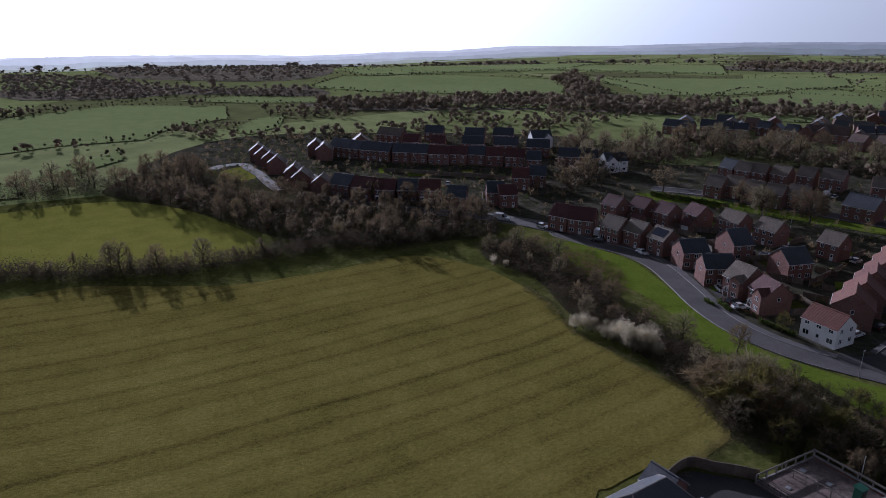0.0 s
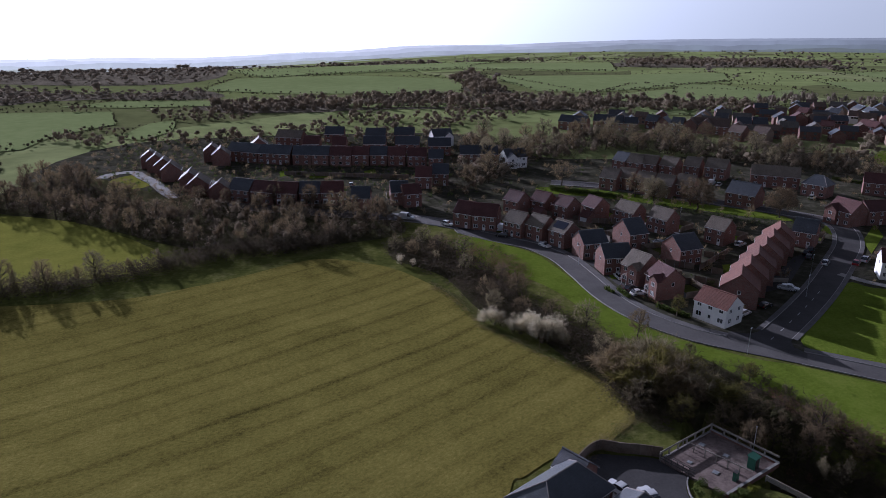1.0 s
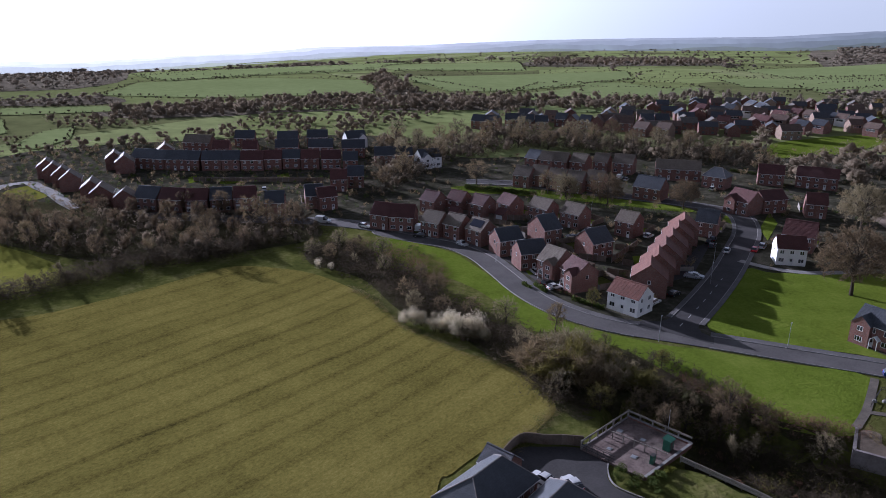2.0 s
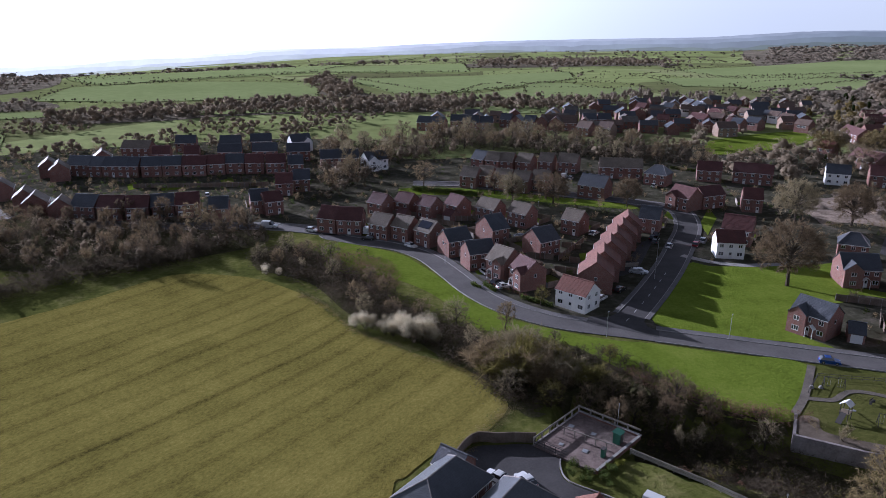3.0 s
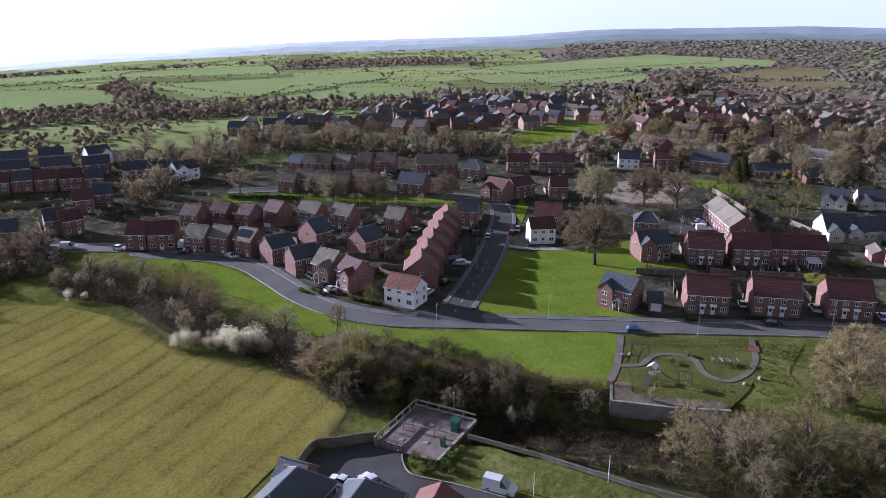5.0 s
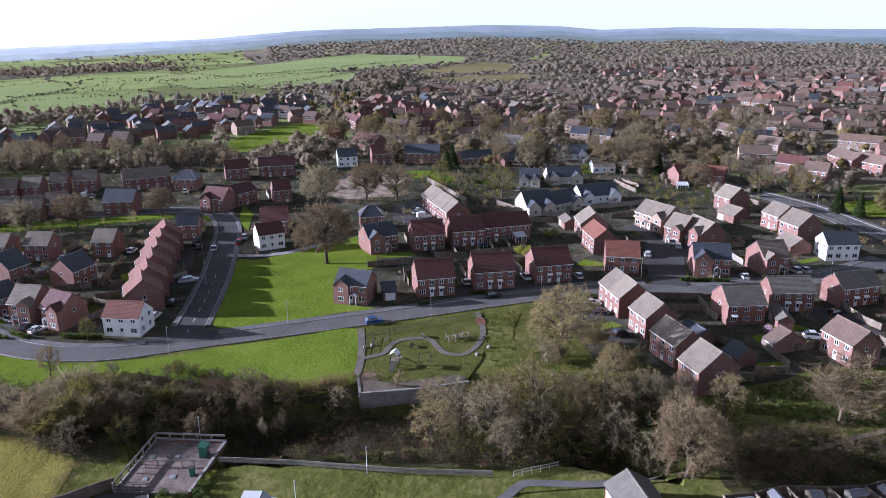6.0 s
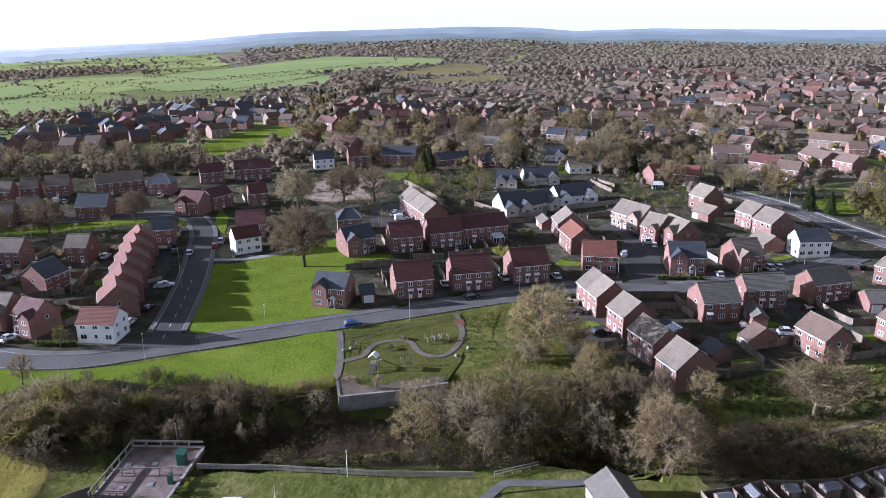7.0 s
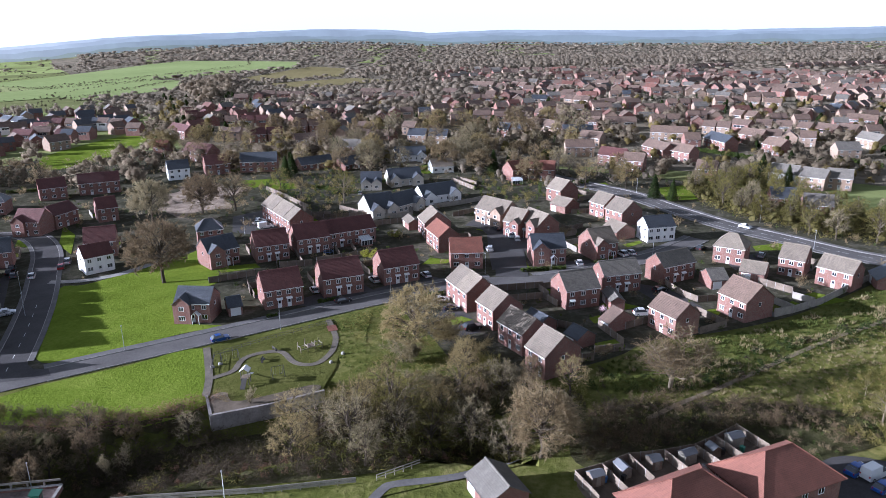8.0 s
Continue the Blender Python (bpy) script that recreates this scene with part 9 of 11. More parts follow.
def garden(x, y, turn, w, d, seed):
    """A back garden: board fences on three sides, a paved strip by the house, and a lawn or gravel."""
    rnd = random.Random(seed)
    m, half, back = pose(x, y, 0, 0, 0, turn), w / 2 + rnd.uniform(0.3, 0.9), d / 2 + rnd.uniform(6.0, 8.5)
    at = lambda u, v: tuple((m @ Vector((u, v, 0))).xy)
    lines = MAIN_ROAD + SIDE_ROAD + TOP_ROAD + CLOSE_ROAD
    for u in (-half, 0, half):
        for v in (d / 2 + 2, back):
            px, py = at(u, v)
            if not inside(px, py, ESTATE) or inside(px, py, GREEN) or min((px - a) ** 2 + (py - b) ** 2 for a, b in lines) < 36:
                return
            for hx, hy, ht, hw, hd, _ in HOMES:
                q = pose(hx, hy, 0, 0, 0, ht).inverted() @ Vector((px, py, 0))
                if (hx, hy) != (x, y) and abs(q.x) < hw / 2 + 0.5 and abs(q.y) < hd / 2 + 0.5:
                    return
    f = holder("garden_fence", m, "brown timber board fence round a back garden", "fence")
    tone = rnd.choice(("fence", "fence", "fence_pale"))
    for (u0, v0), (u1, v1) in (((-half, d / 2), (-half, back)), ((-half, back), (half, back)), ((half, back), (half, d / 2))):
        length = math.hypot(u1 - u0, v1 - v0)
        g = Geo().box(0.05, -0.03, 0.05, length - 0.05, 0.03, 1.75).box(0.05, -0.05, 1.75, length - 0.05, 0.05, 1.81)
        part("board_run", g, MAT[tone], f, at=pose(u0, v0, 0, 0, 0, math.degrees(math.atan2(v1 - v0, u1 - u0))))
    area("patio", [at(-half + 0.1, d / 2 + 0.02), at(half - 0.1, d / 2 + 0.02), at(half - 0.1, d / 2 + 2.4), at(-half + 0.1, d / 2 + 2.4)], 0.1 + 0.0007 * (seed % 40), MAT["footway"], "paved strip behind a house", "patio", round_off=False)
    if rnd.random() < 0.75:
        area("garden_lawn", [at(-half + 0.5, d / 2 + 2.5), at(half - 0.5, d / 2 + 2.5), at(half - 0.5, back - 0.5), at(-half + 0.5, back - 0.5)], 0.09 + 0.0007 * (seed % 40), MAT[rnd.choice(("verge", "rough", "verge"))], "small green back-garden lawn", "lawn", round_off=False)


for i, (hx, hy, ht, hw, hd, kind) in enumerate(list(HOMES)):
    if kind in ("semi", "plain", "det", "terr", "cottage", "white") and math.hypot(hx, hy) < 285 and hx > -100:
        garden(hx, hy, ht, hw, hd, i)


def leaf_strip(line, width, height, n, seed, size=0.12):
    rs = np.random.RandomState(seed)
    (x0, y0), (x1, y1) = line[0], line[-1]
    f, s, z = rs.rand(n), rs.uniform(-1, 1, n), rs.uniform(0.03, 1.0, n) ** 0.7
    d = np.array([x1 - x0, y1 - y0]) / max(1e-6, math.hypot(x1 - x0, y1 - y0))
    p = np.stack([x0 + (x1 - x0) * f - d[1] * s * width / 2, y0 + (y1 - y0) * f + d[0] * s * width / 2, z * height * (0.9 + 0.12 * np.sin(f * 40))], -1)
    u, v = rs.normal(0, size, (n, 3)), rs.normal(0, size, (n, 3))
    return np.stack([p - u, p + u, p + v * 1.5], 1).reshape(-1, 3)


def clipped_hedge(line, height):
    length = math.hypot(line[1][0] - line[0][0], line[1][1] - line[0][1])
    v = leaf_strip(line, 0.9, height, int(90 * length * max(1.0, height)), int(length * 100), 0.13)
    v[:, 2] += land(*line[0])
    ob = new("garden_hedge", fast_mesh("garden_hedge", v, np.arange(len(v)).reshape(-1, 3), MAT["hedge"]))
    return tagged(ob, "low green garden hedge along a plot edge", "hedge")


LAMPS = []


def street_lamp(x, y):
    m = pose(x, y, land(x, y), 0, 0, 40)
    if LAMPS:
        return copy_thing(LAMPS[0], m)
    h = holder("street_lamp", m, "grey steel street lamp column beside the road", "street lamp", "street lamps along the roads")
    part("column", Geo().tube((0, 0, 0), (0, 0, 1.2), 0.09, 0.09, 8).tube((0, 0, 1.2), (0, 0, 5.9), 0.055, 0.04, 8), MAT["steel"], h)
    part("lamp_head", Geo().box(-0.1, -0.1, 5.86, 0.55, 0.1, 5.98), MAT["alloy"], h)
    LAMPS.append(h)
    return h


CARS, SHELLS = {}, {}


def car_shell(kind):
    """Side outlines in x (along the car) and z, narrowed towards the roof."""
    L, W, top, belt = {"hatch": (4.1, 1.76, 1.46, 0.88), "suv": (4.5, 1.86, 1.68, 1.02), "van": (5.1, 1.98, 2.2, 1.15)}[kind]
    body = [(-L / 2, 0.32), (-L / 2 + 0.02, belt - 0.1), (-L / 2 + 0.12, belt), (L * 0.17 if kind != "van" else L * 0.28, belt), (L * 0.44, belt - 0.14), (L / 2 - 0.02, belt - 0.32), (L / 2, 0.32), (L * 0.42, 0.22), (-L * 0.42, 0.22)]
    if kind == "van":
        cabin = [(-L / 2 + 0.03, belt), (-L / 2 + 0.08, top), (L * 0.12, top), (L * 0.3, belt)]
    else:
        cabin = [(-L / 2 + 0.12, belt), (-L * 0.36, top - 0.06), (-L * 0.2, top), (L * 0.03, top - 0.02), (L * 0.2, belt)]
    return L, W, top, belt, body, cabin


def lofted(outline, half, narrow, z0, z1):
    """An outline drawn out to both sides, leaning in with height."""
    g, n = Geo(), len(outline)
    wide = lambda z: half - narrow * max(0.0, (z - z0) / (z1 - z0))
    pts = [(x, -wide(z), z) for x, z in outline] + [(x, wide(z), z) for x, z in outline]
    return g.add(pts, [tuple(range(n)), tuple(reversed(range(n, 2 * n)))] + [((i + 1) % n, i, n + i, n + (i + 1) % n) for i in range(n)])


def car(kind, colour, x, y, turn):
    m = pose(x, y, land(x, y) + (0.16 if kind else 0), 0, 0, turn)
    if (kind, colour) in CARS:
        return copy_thing(CARS[(kind, colour)], m)
    words = {"hatch": "hatchback car", "suv": "estate car", "van": "panel van"}[kind]
    h = holder("van" if kind == "van" else "car", m, f"{colour} parked {words} standing on the tarmac", "van" if kind == "van" else "car")
    L, W, top, belt, body, cabin = car_shell(kind)
    part("body", lofted(body, W / 2, 0.06, 0.3, belt), PAINT[colour], h, f"{colour} painted bodywork")
    if kind == "van":
        part("load_box", lofted([cabin[0], cabin[1], (L * 0.05, top), (L * 0.05, belt)], W / 2 - 0.05, 0.1, belt, top), PAINT[colour], h)
        part("windscreen", lofted([(L * 0.052, belt), (L * 0.052, top - 0.04), (L * 0.12, top - 0.04), (L * 0.29, belt)], W / 2 - 0.07, 0.12, belt, top), MAT["glass"], h)
    else:
        part("greenhouse", lofted(cabin, W / 2 - 0.06, 0.2, belt, top), MAT["glass"], h)
        r = [(cabin[1][0] - 0.05, top - 0.09), (cabin[2][0], top + 0.015), (cabin[3][0], top + 0.005), (cabin[3][0] + 0.1, top - 0.07), (cabin[2][0], top - 0.05)]
        part("car_roof", lofted(r, W / 2 - 0.21, 0.03, top - 0.1, top), PAINT[colour], h)
    for sx in (-1, 1):
        for s in (-1, 1):
            c = Vector((sx * L * 0.31, s * (W / 2 - 0.1), 0.31))
            w = part("wheel", Geo().tube(c - Vector((0, 0.1, 0)), c + Vector((0, 0.1, 0)), 0.31, 0.31, 14, True), MAT["rubber"], h)
            part("rim", Geo().tube(c + Vector((0, s * 0.09, 0)), c + Vector((0, s * 0.115, 0)), 0.19, 0.17, 10, True), MAT["alloy"], w)
    for s in (-1, 1):
        part("headlight", Geo().box(L / 2 - 0.2, s * W * 0.34 - 0.17, belt - 0.38, L / 2 + 0.005, s * W * 0.34 + 0.17, belt - 0.24), MAT["lamp_white"], h)
        part("tail_light", Geo().box(-L / 2 - 0.01, s * W * 0.38 - 0.1, belt - 0.3, -L / 2 + 0.1, s * W * 0.38 + 0.1, belt - 0.04), MAT["lamp_red"], h)
    CARS[(kind, colour)] = h
    return h



# ---- gardens, fences, hedges and lamps ----
area("drive", [(196.4, 126.8), (207.0, 121.8), (205.5, 110.2), (197.4, 108.0), (190.1, 115.2)], 0.072, MAT["tarmac_new"], "dark tarmac parking court between houses", "drive", round_off=False)
area("drive", [(228.5, 76.3), (233.6, 68.8), (213.6, 56.2), (190.6, 54.9), (183.6, 59.5), (203.1, 67.4)], 0.074, MAT["tarmac_new"], "dark tarmac parking court between houses", "drive", round_off=False)
area("drive", [(205.7, 165.1), (218.8, 159.8), (205.7, 143.6), (198.0, 134.0), (189.1, 139.0), (189.5, 152.8)], 0.076, MAT["tarmac_new"], "dark tarmac parking court between houses", "drive", round_off=False)
area("drive", [(62.3, 195.9), (66.3, 185.0), (68.8, 166.4), (69.4, 158.3), (70.4, 170.1), (67.7, 188.4)], 0.078, MAT["tarmac_new"], "dark tarmac parking court between houses", "drive", round_off=False)
area("drive", [(154.2, 85.1), (165.7, 80.8), (173.1, 74.0), (171.8, 68.5), (158.1, 77.2)], 0.080, MAT["tarmac_new"], "dark tarmac parking court between houses", "drive", round_off=False)
area("drive", [(141.0, 100.2), (150.0, 96.0), (160.5, 88.4), (157.8, 83.6), (142.4, 91.3)], 0.082, MAT["tarmac_new"], "dark tarmac parking court between houses", "drive", round_off=False)
area("drive", [(155.6, 62.1), (150.8, 54.4), (142.6, 48.7), (137.4, 53.5), (147.9, 61.9)], 0.084, MAT["tarmac_new"], "dark tarmac parking court between houses", "drive", round_off=False)
area("drive", [(187.3, 24.1), (186.3, 12.3), (176.1, 3.3), (169.2, 1.6), (177.4, 15.5)], 0.086, MAT["tarmac_new"], "dark tarmac parking court between houses", "drive", round_off=False)
area("drive", [(214.4, -0.8), (226.3, -9.9), (216.2, -12.8), (207.7, -3.9)], 0.088, MAT["tarmac_new"], "dark tarmac parking court between houses", "drive", round_off=False)
area("drive", [(193.3, 40.8), (198.6, 33.8), (202.1, 36.1), (198.2, 41.9)], 0.090, MAT["tarmac_new"], "dark tarmac parking court between houses", "drive", round_off=False)
area("drive", [(101.7, 158.1), (111.7, 161.6), (134.1, 186.7), (127.7, 184.0), (108.1, 164.9)], 0.092, MAT["tarmac_new"], "dark tarmac parking court between houses", "drive", round_off=False)
area("garden_lawn", [(181.0, 80.0), (184.6, 73.6), (188.0, 73.1), (187.6, 80.2)], 0.118, MAT["verge"], "small green garden lawn", "lawn", round_off=False)
area("garden_lawn", [(220.6, 77.6), (226.5, 73.6), (225.5, 70.3), (219.4, 73.2)], 0.120, MAT["verge"], "small green garden lawn", "lawn", round_off=False)
area("garden_lawn", [(190.3, 55.7), (194.1, 52.6), (188.4, 49.7), (186.9, 53.5)], 0.121, MAT["verge"], "small green garden lawn", "lawn", round_off=False)
area("garden_lawn", [(220.6, 29.1), (226.7, 24.8), (224.6, 23.6), (218.3, 27.1)], 0.122, MAT["verge"], "small green garden lawn", "lawn", round_off=False)
area("garden_lawn", [(169.0, 26.8), (172.1, 23.1), (170.7, 17.4), (164.3, 23.2)], 0.124, MAT["verge"], "small green garden lawn", "lawn", round_off=False)
area("garden_lawn", [(159.3, 27.6), (161.9, 25.5), (158.3, 23.5), (156.4, 25.8)], 0.126, MAT["verge"], "small green garden lawn", "lawn", round_off=False)
area("garden_lawn", [(145.8, 23.8), (150.9, 18.5), (146.2, 17.2), (142.5, 22.9)], 0.127, MAT["verge"], "small green garden lawn", "lawn", round_off=False)
area("garden_lawn", [(183.2, -15.3), (187.9, -17.4), (185.1, -20.4), (180.9, -16.4)], 0.129, MAT["verge"], "small green garden lawn", "lawn", round_off=False)
area("garden_lawn", [(192.6, -18.9), (196.3, -23.0), (192.9, -30.4), (186.1, -22.9)], 0.130, MAT["verge"], "small green garden lawn", "lawn", round_off=False)
area("garden_lawn", [(225.6, -0.4), (230.4, -5.2), (221.0, -3.7)], 0.132, MAT["verge"], "small green garden lawn", "lawn", round_off=False)
area("garden_lawn", [(232.9, -8.4), (240.3, -18.2), (232.5, -18.7), (228.3, -9.2)], 0.133, MAT["verge"], "small green garden lawn", "lawn", round_off=False)
area("garden_lawn", [(146.1, 59.0), (149.5, 56.0), (148.5, 52.8), (143.8, 56.0)], 0.135, MAT["verge"], "small green garden lawn", "lawn", round_off=False)
area("garden_lawn", [(222.9, 40.2), (215.2, 35.2), (211.5, 37.0)], 0.136, MAT["verge"], "small green garden lawn", "lawn", round_off=False)
area("garden_lawn", [(157.8, 134.4), (164.8, 125.9), (162.4, 122.2), (154.4, 129.8)], 0.138, MAT["verge"], "small green garden lawn", "lawn", round_off=False)
area("garden_lawn", [(80.3, 203.0), (85.5, 201.1), (84.5, 197.0), (78.8, 197.4)], 0.139, MAT["verge"], "small green garden lawn", "lawn", round_off=False)
area("garden_lawn", [(103.3, 179.6), (107.2, 179.6), (104.4, 173.7), (100.4, 173.3)], 0.141, MAT["verge"], "small green garden lawn", "lawn", round_off=False)
area("garden_lawn", [(68.6, 176.1), (72.6, 176.4), (71.8, 171.5), (68.3, 172.0)], 0.142, MAT["verge"], "small green garden lawn", "lawn", round_off=False)
area("garden_lawn", [(162.0, 217.5), (160.7, 207.1), (152.7, 200.3), (151.9, 207.5)], 0.144, MAT["verge"], "small green garden lawn", "lawn", round_off=False)
area("garden_lawn", [(157.9, 195.5), (174.4, 212.2), (168.4, 200.0), (152.1, 183.8)], 0.145, MAT["verge"], "small green garden lawn", "lawn", round_off=False)
area("garden_lawn", [(173.4, 3.1), (177.3, -1.9), (172.0, -0.8), (170.1, 2.3)], 0.147, MAT["verge"], "small green garden lawn", "lawn", round_off=False)
area("garden_lawn", [(304.2, 28.1), (313.7, 17.7), (290.0, 10.7), (283.0, 21.6)], 0.148, MAT["verge"], "small green garden lawn", "lawn", round_off=False)
area("garden_lawn", [(298.2, 59.7), (307.8, 49.6), (299.9, 45.9), (292.8, 56.2)], 0.150, MAT["verge"], "small green garden lawn", "lawn", round_off=False)
area("garden_lawn", [(311.7, 139.4), (322.0, 136.4), (304.6, 126.1), (296.2, 129.5)], 0.151, MAT["verge"], "small green garden lawn", "lawn", round_off=False)
area("garden_lawn", [(256.5, 201.4), (265.8, 188.0), (262.6, 179.7), (247.2, 186.2)], 0.152, MAT["verge"], "small green garden lawn", "lawn", round_off=False)
area("garden_lawn", [(256.4, 183.2), (261.7, 175.3), (252.7, 168.1), (243.8, 177.3)], 0.154, MAT["verge"], "small green garden lawn", "lawn", round_off=False)
area("garden_lawn", [(-29.4, 314.1), (-26.1, 318.2), (-24.6, 306.8), (-28.0, 303.0)], 0.155, MAT["verge"], "small green garden lawn", "lawn", round_off=False)
area("garden_lawn", [(-17.1, 307.9), (-7.6, 311.0), (-6.3, 299.8), (-15.6, 299.1)], 0.157, MAT["verge"], "small green garden lawn", "lawn", round_off=False)
area("garden_lawn", [(6.9, 311.1), (12.0, 315.0), (12.4, 301.4), (7.8, 299.9)], 0.159, MAT["verge"], "small green garden lawn", "lawn", round_off=False)
fence([(146.5, 127.6), (156.3, 119.6)], 1.8, "fence")
fence([(150.2, 117.9), (142.9, 111.5)], 1.8, "fence")
fence([(169.5, 121.9), (163.7, 117.4)], 1.8, "fence")
fence([(177.9, 121.1), (168.4, 111.9)], 1.8, "fence")
fence([(187.7, 113.2), (178.6, 105.6)], 1.8, "fence")
fence([(190.6, 108.8), (183.2, 102.6)], 1.8, "fence")
fence([(164.4, 117.1), (169.4, 109.3)], 1.8, "fence")
fence([(171.6, 109.3), (185.0, 97.6)], 1.8, "fence")
fence([(221.8, 117.6), (223.6, 110.6), (229.2, 104.3)], 1.8, "fence_pale")
fence([(242.2, 101.8), (247.8, 96.3), (260.4, 88.0)], 1.8, "fence_pale")
fence([(233.4, 90.7), (245.6, 83.0)], 1.8, "fence")
fence([(288.3, 112.6), (275.4, 97.5)], 1.8, "fence")
fence([(154.8, 24.6), (146.9, 17.6)], 1.8, "fence")
fence([(140.8, 22.8), (144.4, 17.3)], 1.8, "fence")
fence([(131.9, 31.2), (137.6, 22.2)], 1.8, "fence")
fence([(175.9, -12.9), (179.3, -17.0), (187.6, -23.7), (200.7, -31.2), (209.3, -36.1), (216.9, -41.1)], 2.0, "fence_pale")
fence([(197.8, -9.7), (193.4, -17.6), (190.0, -17.5)], 1.9, "fence")
fence([(190.0, -17.5), (187.5, -22.4)], 1.8, "fence_pale")
fence([(189.4, 13.6), (185.4, 11.2), (181.5, 8.1), (178.8, 4.4), (181.7, -0.0)], 1.7, "fence")
fence([(165.4, 58.1), (168.6, 53.0), (175.2, 42.7)], 1.8, "fence")
fence([(162.9, 48.2), (167.8, 40.8), (163.5, 36.1)], 1.8, "fence")
fence([(151.8, 33.3), (150.8, 27.3)], 1.8, "fence")
fence([(225.6, 50.9), (235.2, 44.5)], 1.8, "fence")
fence([(252.0, 52.0), (257.1, 42.8)], 1.8, "fence")
fence([(155.8, 18.6), (162.1, 13.7)], 1.8, "fence")
fence([(97.1, 173.8), (99.3, 171.7)], 1.8, "fence")
fence([(89.3, 167.9), (94.2, 164.5)], 1.8, "fence")
fence([(101.5, 187.1), (106.1, 183.5)], 1.8, "fence")
fence([(94.7, 175.9), (110.0, 189.0)], 1.8, "fence")
fence([(77.0, 212.6), (86.8, 201.4)], 1.8, "fence")
fence([(61.5, 238.6), (80.2, 223.7), (88.5, 221.9)], 1.8, "fence")
fence([(71.8, 224.4), (79.0, 216.2)], 1.8, "fence")
fence([(87.1, 181.1), (93.6, 177.0)], 1.8, "fence")
fence([(107.0, 165.9), (114.0, 164.8)], 1.2, "fence_pale")
fence([(176.0, 131.2), (168.2, 123.2)], 1.8, "fence")
fence([(222.9, 123.4), (235.4, 107.0)], 1.8, "fence_pale")
fence([(213.1, 134.4), (222.1, 121.1), (227.7, 110.4)], 1.8, "fence")
fence([(228.4, 134.0), (221.8, 117.6)], 1.8, "fence")
fence([(237.8, 165.1), (224.4, 144.9)], 1.8, "fence")
fence([(245.6, 178.5), (237.8, 165.1)], 1.8, "fence")
fence([(213.6, 112.2), (216.9, 107.4), (224.3, 100.0)], 1.8, "fence")
fence([(291.2, 111.1), (283.8, 99.5)], 1.8, "fence")
fence([(202.7, 142.1), (205.5, 128.0)], 1.8, "fence")
fence([(213.0, 144.7), (218.9, 132.1)], 1.8, "fence")
fence([(-2.8, 301.4), (25.2, 295.2)], 1.8, "fence")
fence([(-26.5, 307.1), (-2.8, 301.4)], 1.8, "fence")
fence([(17.5, 285.1), (25.0, 268.1)], 1.8, "fence_pale")
clipped_hedge([(185.2, 51.4), (189.3, 44.5)], 1.2)
clipped_hedge([(189.6, 43.8), (191.4, 40.3)], 1.2)
clipped_hedge([(199.1, 33.8), (206.1, 29.7)], 1.0)
clipped_hedge([(158.5, 69.3), (161.7, 65.4)], 1.0)
clipped_hedge([(131.9, 98.9), (134.0, 97.2)], 0.9)
clipped_hedge([(144.6, 92.7), (148.7, 88.6)], 0.9)
clipped_hedge([(162.6, 82.7), (166.0, 80.1)], 0.9)
clipped_hedge([(72.4, 152.7), (77.3, 145.3)], 1.3)
clipped_hedge([(65.1, 192.1), (67.5, 188.6)], 1.2)
clipped_hedge([(66.9, 164.0), (67.9, 158.3)], 1.2)
clipped_hedge([(64.1, 165.7), (65.3, 162.1)], 1.0)
clipped_hedge([(400.5, 210.9), (423.2, 196.0)], 2.5)
clipped_hedge([(266.9, 145.0), (276.1, 136.1)], 2.0)
clipped_hedge([(255.6, 160.3), (251.5, 141.9)], 1.8)
clipped_hedge([(296.6, 64.2), (304.2, 56.1)], 2.0)
clipped_hedge([(398.7, 18.5), (383.5, -8.8)], 2.5)
clipped_hedge([(397.4, -47.3), (381.5, -64.4)], 2.2)
clipped_hedge([(78.6, 270.7), (102.2, 253.2)], 2.0)
clipped_hedge([(203.3, 276.5), (211.5, 265.3)], 1.5)
clipped_hedge([(264.9, 220.1), (281.1, 209.0)], 1.5)
street_lamp(105.9, 117.0)
street_lamp(127.8, 92.2)
street_lamp(180.2, 60.5)
street_lamp(211.3, 19.0)
street_lamp(262.6, -10.8)
street_lamp(236.3, -25.6)
street_lamp(292.2, 34.5)
street_lamp(165.8, 142.5)
street_lamp(188.2, 146.8)
street_lamp(157.5, 78.6)
street_lamp(81.1, 126.6)
street_lamp(108.8, 219.1)
street_lamp(112.3, 154.5)
street_lamp(189.4, 47.0)
street_lamp(62.9, 183.7)
street_lamp(57.9, 204.9)
street_lamp(138.0, 243.2)
street_lamp(123.0, 169.0)

# ---- cars ----
car("hatch", "blue", 117.8, 101.2, 325)
car("hatch", "white", 132.6, 176.7, 46)
car("suv", "silver", 145.6, 177.8, 42)
car("suv", "black", 135.0, 187.4, 47)
car("hatch", "grey", 131.1, 182.0, 47)
car("hatch", "silver", 111.3, 159.5, 318)
car("hatch", "white", 169.3, 217.8, 18)
car("hatch", "white", 200.8, 150.3, 324)
car("van", "white", 197.5, 145.1, 324)
car("hatch", "white", 151.2, 97.6, 45)
car("hatch", "black", 147.3, 86.8, 326)
car("suv", "white", 163.6, 86.4, 47)
car("hatch", "white", 172.2, 75.0, 47)
car("hatch", "white", 201.1, 66.0, 23)
car("suv", "white", 216.6, 64.0, 23)
car("hatch", "white", 213.7, 61.1, 23)
car("hatch", "black", 222.5, 70.7, 41)
car("hatch", "navy", 220.2, 67.2, 41)
car("hatch", "white", 240.4, 83.1, 335)
car("hatch", "white", 156.5, 64.1, 316)
car("hatch", "navy", 152.4, 59.9, 316)
car("suv", "black", 143.3, 51.1, 320)
